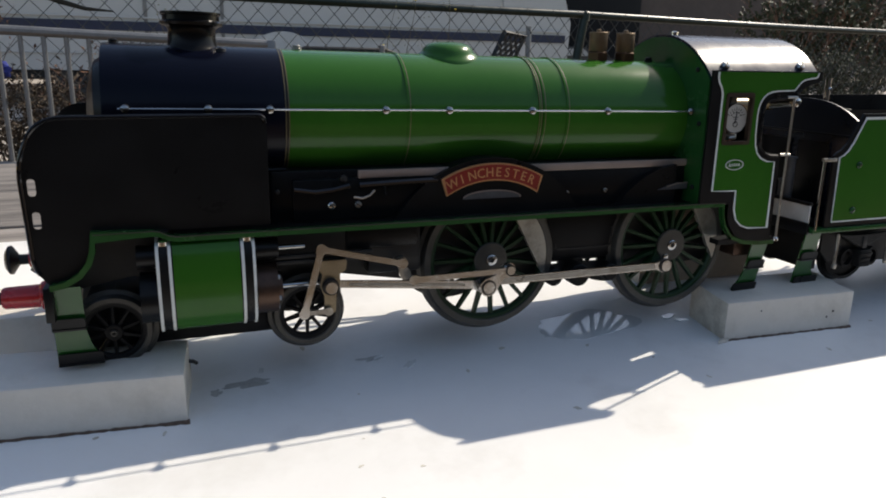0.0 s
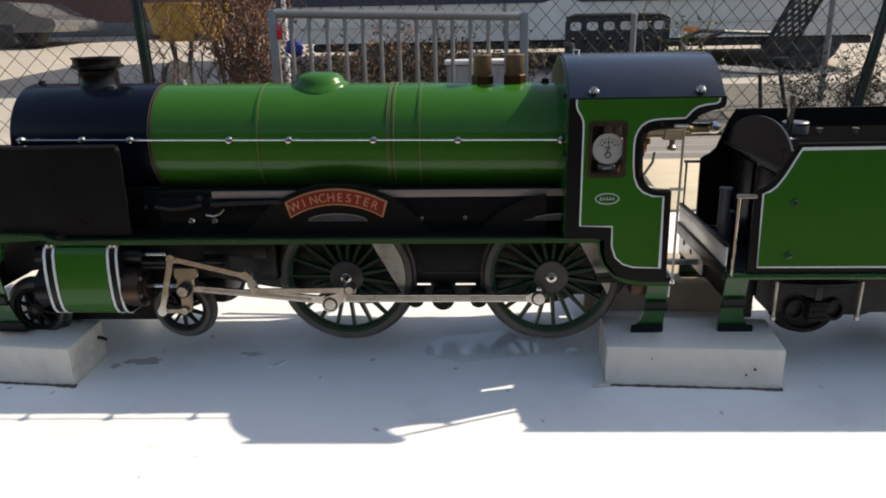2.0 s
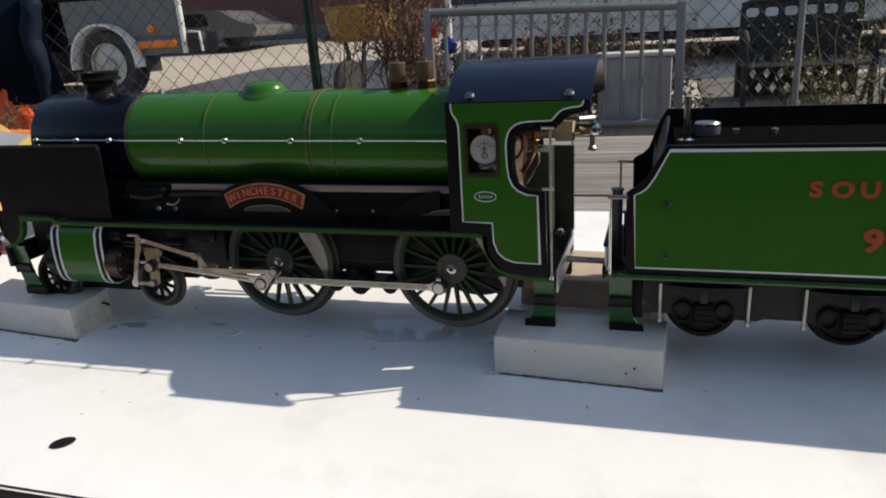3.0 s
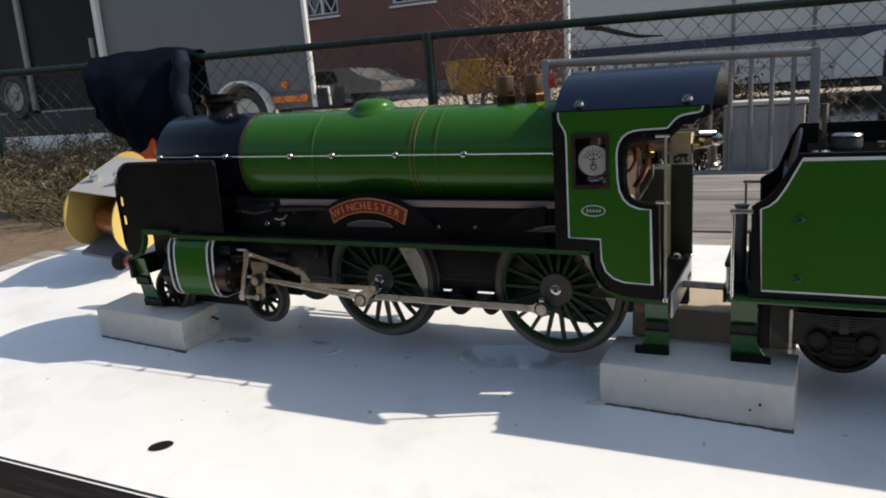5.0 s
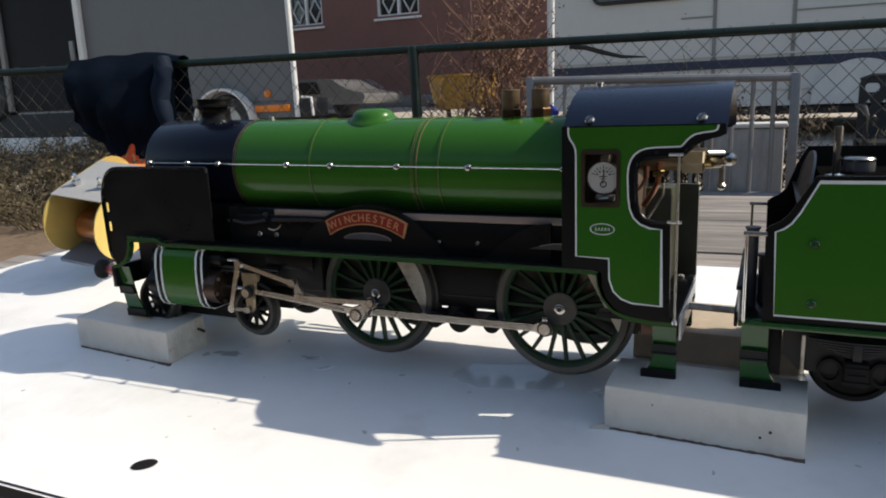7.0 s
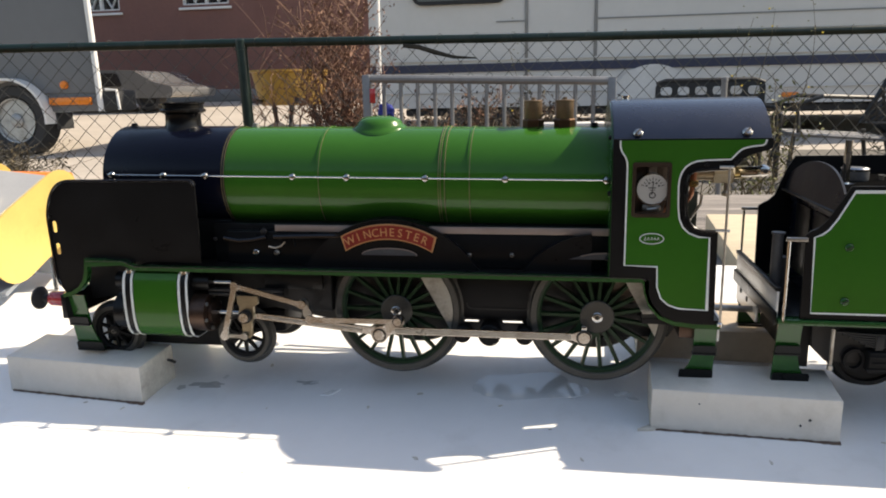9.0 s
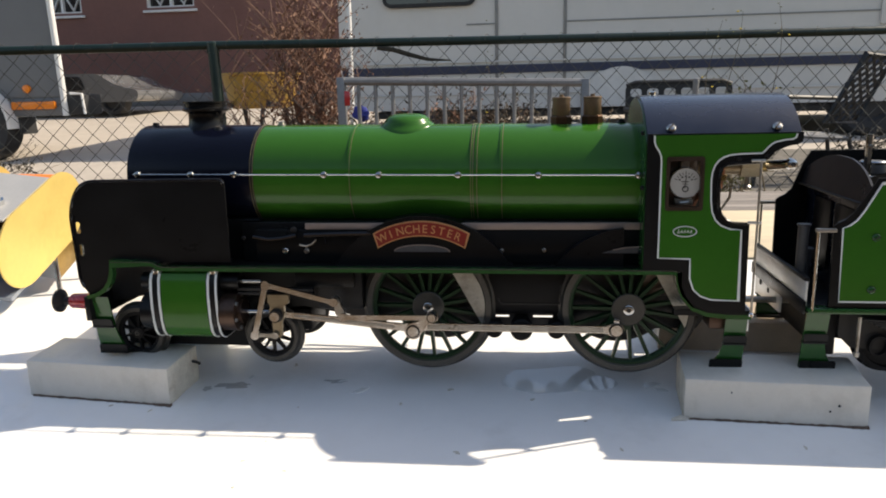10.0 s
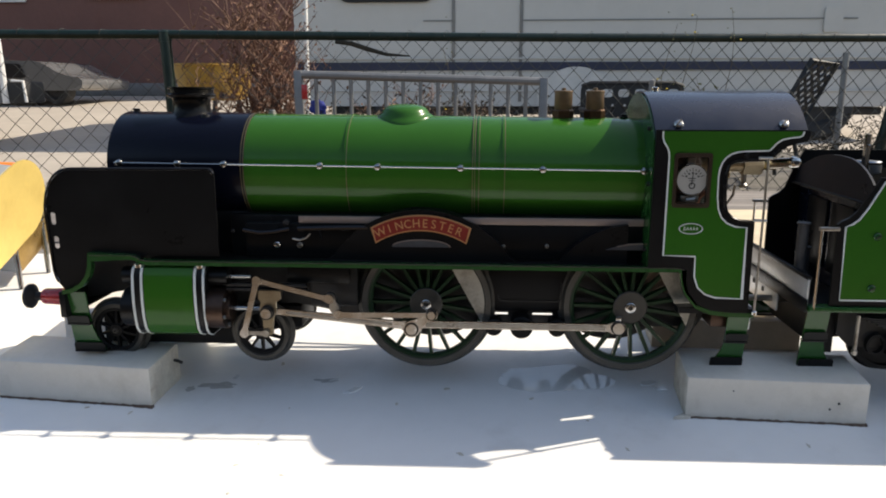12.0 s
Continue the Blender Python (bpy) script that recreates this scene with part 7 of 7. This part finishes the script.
# iron garden bench and reclining chair behind the fence
bench = thing("garden_bench", (1.0, 4.7, ground_z(4.7)), "black iron garden bench with pierced lattice back", "bench")
bm = bmesh.new()
holes = []
for i in range(6):
    hx = 0.805 + 0.104 * i
    holes.append(rounded([(hx - 0.036, 0.955), (hx + 0.036, 0.955), (hx + 0.036, 1.005), (hx - 0.036, 1.005)], 0.022, 4))
for j in range(5):
    for i in range(8 - j % 2):
        hx, hz = 0.790 + 0.0775 * (i + 0.5 * (j % 2)), 0.885 - 0.085 * j
        holes.append([(hx - 0.020, hz), (hx, hz - 0.032), (hx + 0.020, hz), (hx, hz + 0.032)])
sheet(bm, rounded([(0.740, 0.50), (1.390, 0.50), (1.390, 1.015), (1.330, 1.038), (0.800, 1.038), (0.740, 1.015)], 0.015, 4), 4.735, 4.757, holes=tuple(holes))
part("back", bm, IRON, bench, smooth=False)
bm = bmesh.new()
tube(bm, [(0.745, 4.745, 1.022), (0.800, 4.745, 1.042), (1.330, 4.745, 1.042), (1.385, 4.745, 1.022)], 0.016, 8)
part("top_rail", bm, IRON, bench)
bm = bmesh.new()
for i in range(9):
    box(bm, 0.735, 1.385, 4.30 + 0.046 * i, 4.338 + 0.046 * i, 0.690, 0.702, 0.003)
part("seat", bm, IRON, bench, "black slatted seat")
for x in (0.74, 1.37):
    for yy in (4.32, 4.70):
        bm = bmesh.new()
        rod(bm, (x, yy, ground_z(yy)), (x, yy, 0.70), 0.016, 8)
        part("leg", bm, IRON, bench)
    bm = bmesh.new()
    tube(bm, [(x, 4.30, 0.70), (x, 4.29, 0.84), (x, 4.40, 0.88), (x, 4.74, 0.88)], 0.014, 8)
    part("arm", bm, IRON, bench)
chair = thing("garden_chair", (1.75, 4.3, ground_z(4.3)), "dark wire-mesh garden chair with a reclined back", "chair")
lattice("backrest", chair, IRON, (1.75, 4.19, 0.80), (1.93, 4.25, 0.80), (1.93, 4.19, 1.165), (2.10, 4.25, 1.145), 4, 6, 0.0085)
lattice("seat", chair, GALV, (1.36, 4.05, 0.75), (1.83, 4.05, 0.72), (1.40, 4.45, 0.75), (1.88, 4.48, 0.72), 9, 6, 0.006)
for p, q in (((1.38, 4.06), (1.34, 4.02)), ((1.41, 4.45), (1.36, 4.48)), ((1.82, 4.06), (1.88, 4.02)), ((1.87, 4.48), (1.92, 4.52))):
    bm = bmesh.new()
    rod(bm, (q[0], q[1], ground_z(q[1])), (p[0], p[1], 0.75), 0.012, 8)
    part("leg", bm, IRON, chair)
for y0, y1 in ((4.05, 4.25), (4.46, 4.48)):
    bm = bmesh.new()
    tube(bm, [(1.40, y0, 0.76), (1.38, y0, 0.90), (1.50, y0, 0.945), (1.82, y1, 0.93)], 0.012, 8)
    part("arm", bm, IRON, chair)


# slim posts before and behind the fence
for x, y, zt, r, lab in ((0.756, 2.766, 1.035, 0.011, "slim grey steel stake standing before the fence"), (2.382, 4.767, 1.225, 0.019, "grey steel post standing in the yard")):
    bm = bmesh.new()
    rod(bm, (x, y, ground_z(y)), (x, y, zt), r, 12)
    sp = solo("steel_post", bm, GALV, lab, "post")
    bm = bmesh.new()
    lathe(bm, [(r * 1.12, zt - 0.012), (r * 1.12, zt + 0.002), (r * 0.6, zt + 0.005)], Matrix.Translation((x, y, 0)), 12)
    part("cap", bm, GALV, sp)

# plants
def twigs(bm_w, bm_l, rnd, base, height, spread, stems, leaf, leaves, forks=3, r0=0.006, droop=0.2):
    """Upright stems that fork into thin twigs, with small leaves along them."""
    for s in range(stems):
        a = rnd.uniform(0, 2 * math.pi)
        rr = spread * math.sqrt(rnd.random()) * 0.4
        p = Vector(base) + Vector((rr * math.cos(a), rr * math.sin(a), 0))
        h = height * rnd.uniform(0.55, 1.0)
        d = Vector((math.cos(a) * rnd.uniform(0, spread), math.sin(a) * rnd.uniform(0, spread), h))
        pts = [p + d * (k / 6) + Vector((rnd.gauss(0, 0.012), rnd.gauss(0, 0.012), 0)) * k for k in range(7)]
        tube(bm_w, pts, [r0 * (1 - k / 7.5) for k in range(7)], 4)
        for f in range(forks):
            k = rnd.randint(2, 5)
            q = pts[k]
            a2 = rnd.uniform(0, 2 * math.pi)
            d2 = Vector((math.cos(a2), math.sin(a2), rnd.uniform(0.5, 1.6))) * h * rnd.uniform(0.10, 0.22)
            tp = [q + d2 * (i / 3) + Vector((0, 0, -droop * 0.1 * h * (i / 3) ** 2)) + Vector((rnd.gauss(0, 0.006), rnd.gauss(0, 0.006), 0)) for i in range(4)]
            tube(bm_w, tp, [r0 * 0.45, r0 * 0.35, r0 * 0.28, r0 * 0.2], 3)
            for i in range(leaves):
                c = tp[rnd.randint(1, 3)] + Vector((rnd.gauss(0, 0.02), rnd.gauss(0, 0.02), rnd.gauss(0, 0.02)))
                u = Vector((rnd.gauss(0, 1), rnd.gauss(0, 1), rnd.gauss(0, 1))).normalized() * leaf * rnd.uniform(0.5, 1.2)
                w = u.cross(Vector((rnd.gauss(0, 1), rnd.gauss(0, 1), rnd.gauss(0, 1)))).normalized() * leaf * 0.35
                vs = [bm_l.verts.new(c + t) for t in (-u, w, u, -w)]
                bm_l.faces.new(vs)


def plant(name, rnd, base, height, spread, stems, leaf, leaves, wood, leafm, label, category, forks=3, r0=0.006):
    t = thing(name, base, label, category)
    bw, bl = bmesh.new(), bmesh.new()
    twigs(bw, bl, rnd, base, height, spread, stems, leaf, leaves, forks, r0)
    tagged(part("branchwork", bw, wood, t), kind="stuff")
    tagged(part("foliage", bl, leafm, t, smooth=False), kind="stuff")
    return t


rnd = random.Random(11)
plant("dry_shrub", rnd, (-0.93, 3.52, G), 1.30, 0.20, 38, 0.013, 7, DEAD, DEAD_LEAF, "dry red-brown shrub growing through the fence", "shrub", 9, 0.006)
plant("dry_shrub", rnd, (-1.22, 3.32, G), 1.05, 0.26, 8, 0.010, 2, DEAD, DEAD_LEAF, "dry red-brown shrub beside the fence post", "shrub", 7, 0.005)
plant("dry_shrub", rnd, (-0.80, 3.44, G), 1.05, 0.15, 15, 0.012, 5, DEAD, DEAD_LEAF, "dry red-brown shrub with thin twigs", "shrub", 7, 0.005)
plant("dry_shrub", rnd, (-0.32, 3.55, G), 0.62, 0.20, 16, 0.016, 5, DEAD, DEAD_LEAF, "low dry brown shrub behind the barrier", "shrub", 6, 0.005)
plant("dry_shrub", rnd, (0.02, 3.62, G), 0.52, 0.18, 12, 0.016, 5, DEAD, STRAW, "low dry brown shrub beside the trough", "shrub", 6, 0.004)
plant("grass_clump", rnd, (-3.35, 2.55, G), 0.42, 0.50, 90, 0.016, 3, STRAW, STRAW, "dry straw-coloured grass clump at the fence", "grass", 3, 0.003)
plant("grass_clump", rnd, (-2.95, 2.45, G), 0.34, 0.50, 80, 0.014, 2, STRAW, STRAW, "dry brown grass clump under the cloth", "grass", 3, 0.003)
plant("grass_clump", rnd, (-2.4, 2.60, G), 0.36, 0.45, 70, 0.016, 3, STRAW, STRAW, "dry straw-coloured grass along the fence", "grass", 3, 0.003)
BRUSH = mat("dark_dead_brush", (0.030, 0.026, 0.018), 0.9, vary=0.4, scale=9)
BRUSH_DRY = mat("dull_brown_brush", (0.070, 0.050, 0.033), 0.9, vary=0.4, scale=9)
for bx, by, bh in ((-0.55, 3.40, 0.46), (-0.12, 3.42, 0.52), (0.20, 3.50, 0.46)):
    plant("low_brush", rnd, (bx, by, G), bh, 0.28, 66, 0.016, 5, BRUSH_DRY, BRUSH_DRY, "low dull brown brush growing along the fence", "brush", 6, 0.004)
bm = bmesh.new()
tube(bm, [(-0.52, fence_y(-0.52) - 0.008, 1.208), (-0.45, fence_y(-0.45) - 0.010, 1.199), (-0.38, fence_y(-0.38) - 0.012, 1.176), (-0.30, fence_y(-0.30) - 0.010, 1.154), (-0.20, fence_y(-0.20) - 0.008, 1.148)], [0.010, 0.011, 0.011, 0.008, 0.003], 8)
solo("bent_branch", bm, BRUSH, "bent dark branch caught under the fence rail", "branch")
for bx, by, bh in ((-4.6, 3.05, 0.34), (-4.0, 3.10, 0.40), (-3.4, 3.20, 0.36), (-2.9, 3.25, 0.30)):
    plant("dead_brush", rnd, (bx, by, G), bh * 1.15, 0.42, 130, 0.016, 3, BRUSH, BRUSH, "dark tangle of dead brush along the fence foot", "brush", 5, 0.004)
plant("green_weed", rnd, (0.935, 2.98, G), 0.58, 0.16, 13, 0.013, 5, STRAW, GREEN_LEAF, "scruffy green weed with thin stalks", "weed", 6, 0.004)
plant("green_weed", rnd, (0.80, 2.94, G), 0.38, 0.16, 7, 0.012, 4, STRAW, GREEN_LEAF, "low grey-green weed by the fence", "weed", 4, 0.003)
for k, (x, y, h) in enumerate(((0.87, 3.00, 0.80), (0.94, 3.00, 0.83), (1.10, 3.02, 0.86), (-0.03, 3.12, 0.72))):
    t = thing("flowering_stalk", (x, y, G), "tall thin weed stalk with small yellow flowers", "weed", "tall yellow weeds")
    bm = bmesh.new()
    pts = [(x + 0.03 * math.sin(i * 0.9 + k), y + 0.01 * math.cos(i), G + h * i / 8) for i in range(9)]
    tube(bm, pts, [0.0035 * (1 - i / 10) for i in range(9)], 5)
    part("stalk", bm, STRAW, t)
    bl, bf = bmesh.new(), bmesh.new()
    for i in range(19):
        q = Vector(pts[rnd.randint(3, 8)]) + Vector((rnd.gauss(0, 0.03), rnd.gauss(0, 0.03), rnd.gauss(0, 0.03)))
        tgt = bf if i % 9 == 0 else bl
        bmesh.ops.create_icosphere(tgt, subdivisions=1, radius=0.005 if i % 9 == 0 else 0.004, matrix=Matrix.Translation(q) @ Matrix.Diagonal((1, 1, 0.6, 1)))
    tagged(part("foliage", bl, GREEN_LEAF, t), kind="stuff")
    tagged(part("blossom", bf, YELLOW_FLOWER, t), kind="stuff")
for x, y, h in ((4.00, 5.45, 0.52), (4.60, 5.60, 0.60), (5.25, 5.55, 0.58), (5.95, 5.60, 0.66), (6.70, 5.75, 0.62)):
    plant("dark_shrub", rnd, (x, y, ground_z(y)), h, 0.42, 46, 0.020, 9, BRUSH, HEDGE, "dense dark shrub with small glossy leaves", "shrub", 8, 0.006)
for x, y, h in ((1.80, 3.62, 0.40), (2.02, 3.66, 0.46), (2.20, 3.74, 0.34)):
    plant("dead_brush", rnd, (x, y, G), h, 0.16, 12, 0.014, 4, BRUSH, BRUSH, "sparse dark dead stems at the fence foot", "brush", 6, 0.005)
for x, y in ((9.4, 9.0), (11.6, 9.4)):
    t = thing("hedge", (x, y, ground_z(y)), "dark dense hedge in the distance", "hedge")
    bw, bl = bmesh.new(), bmesh.new()
    twigs(bw, bl, rnd, (x, y, ground_z(y)), 1.6, 1.1, 60, 0.06, 10, 8, 0.012)
    tagged(part("branchwork", bw, DEAD, t), kind="stuff")
    tagged(part("foliage", bl, HEDGE, t, smooth=False), kind="stuff")

# pebbles between table and fence
bm = bmesh.new()
rnd = random.Random(3)
for k in range(1100):
    x, y = rnd.uniform(-0.4, 1.9), rnd.uniform(2.3, 3.2)
    r = rnd.uniform(0.010, 0.030)
    m = Matrix.Translation((x, y, G + r * 0.4)) @ Euler((rnd.uniform(0, 3), rnd.uniform(0, 3), rnd.uniform(0, 3))).to_matrix().to_4x4() @ Matrix.Diagonal((r, r * rnd.uniform(0.6, 1), r * rnd.uniform(0.45, 0.8), 1))
    bmesh.ops.create_icosphere(bm, subdivisions=1, radius=1.0, matrix=m)
tagged(part("pebbles", bm, STONE), "grey pebbles scattered on the soil", "pebbles", kind="stuff")

# unseen plain wall added behind the camera, dark so that glossy black reflects it
CHARCOAL = mat("charcoal_render", (0.030, 0.030, 0.031), 0.9, vary=0.2, scale=3, bump=0.003, bump_scale=40)
bm = bmesh.new()
box(bm, -9, 9, -1.7, -1.5, G, 1.62, 0.01)
tagged(part("wall_south", bm, CHARCOAL), "unseen low charcoal wall added to darken reflections", "wall", kind="structure")
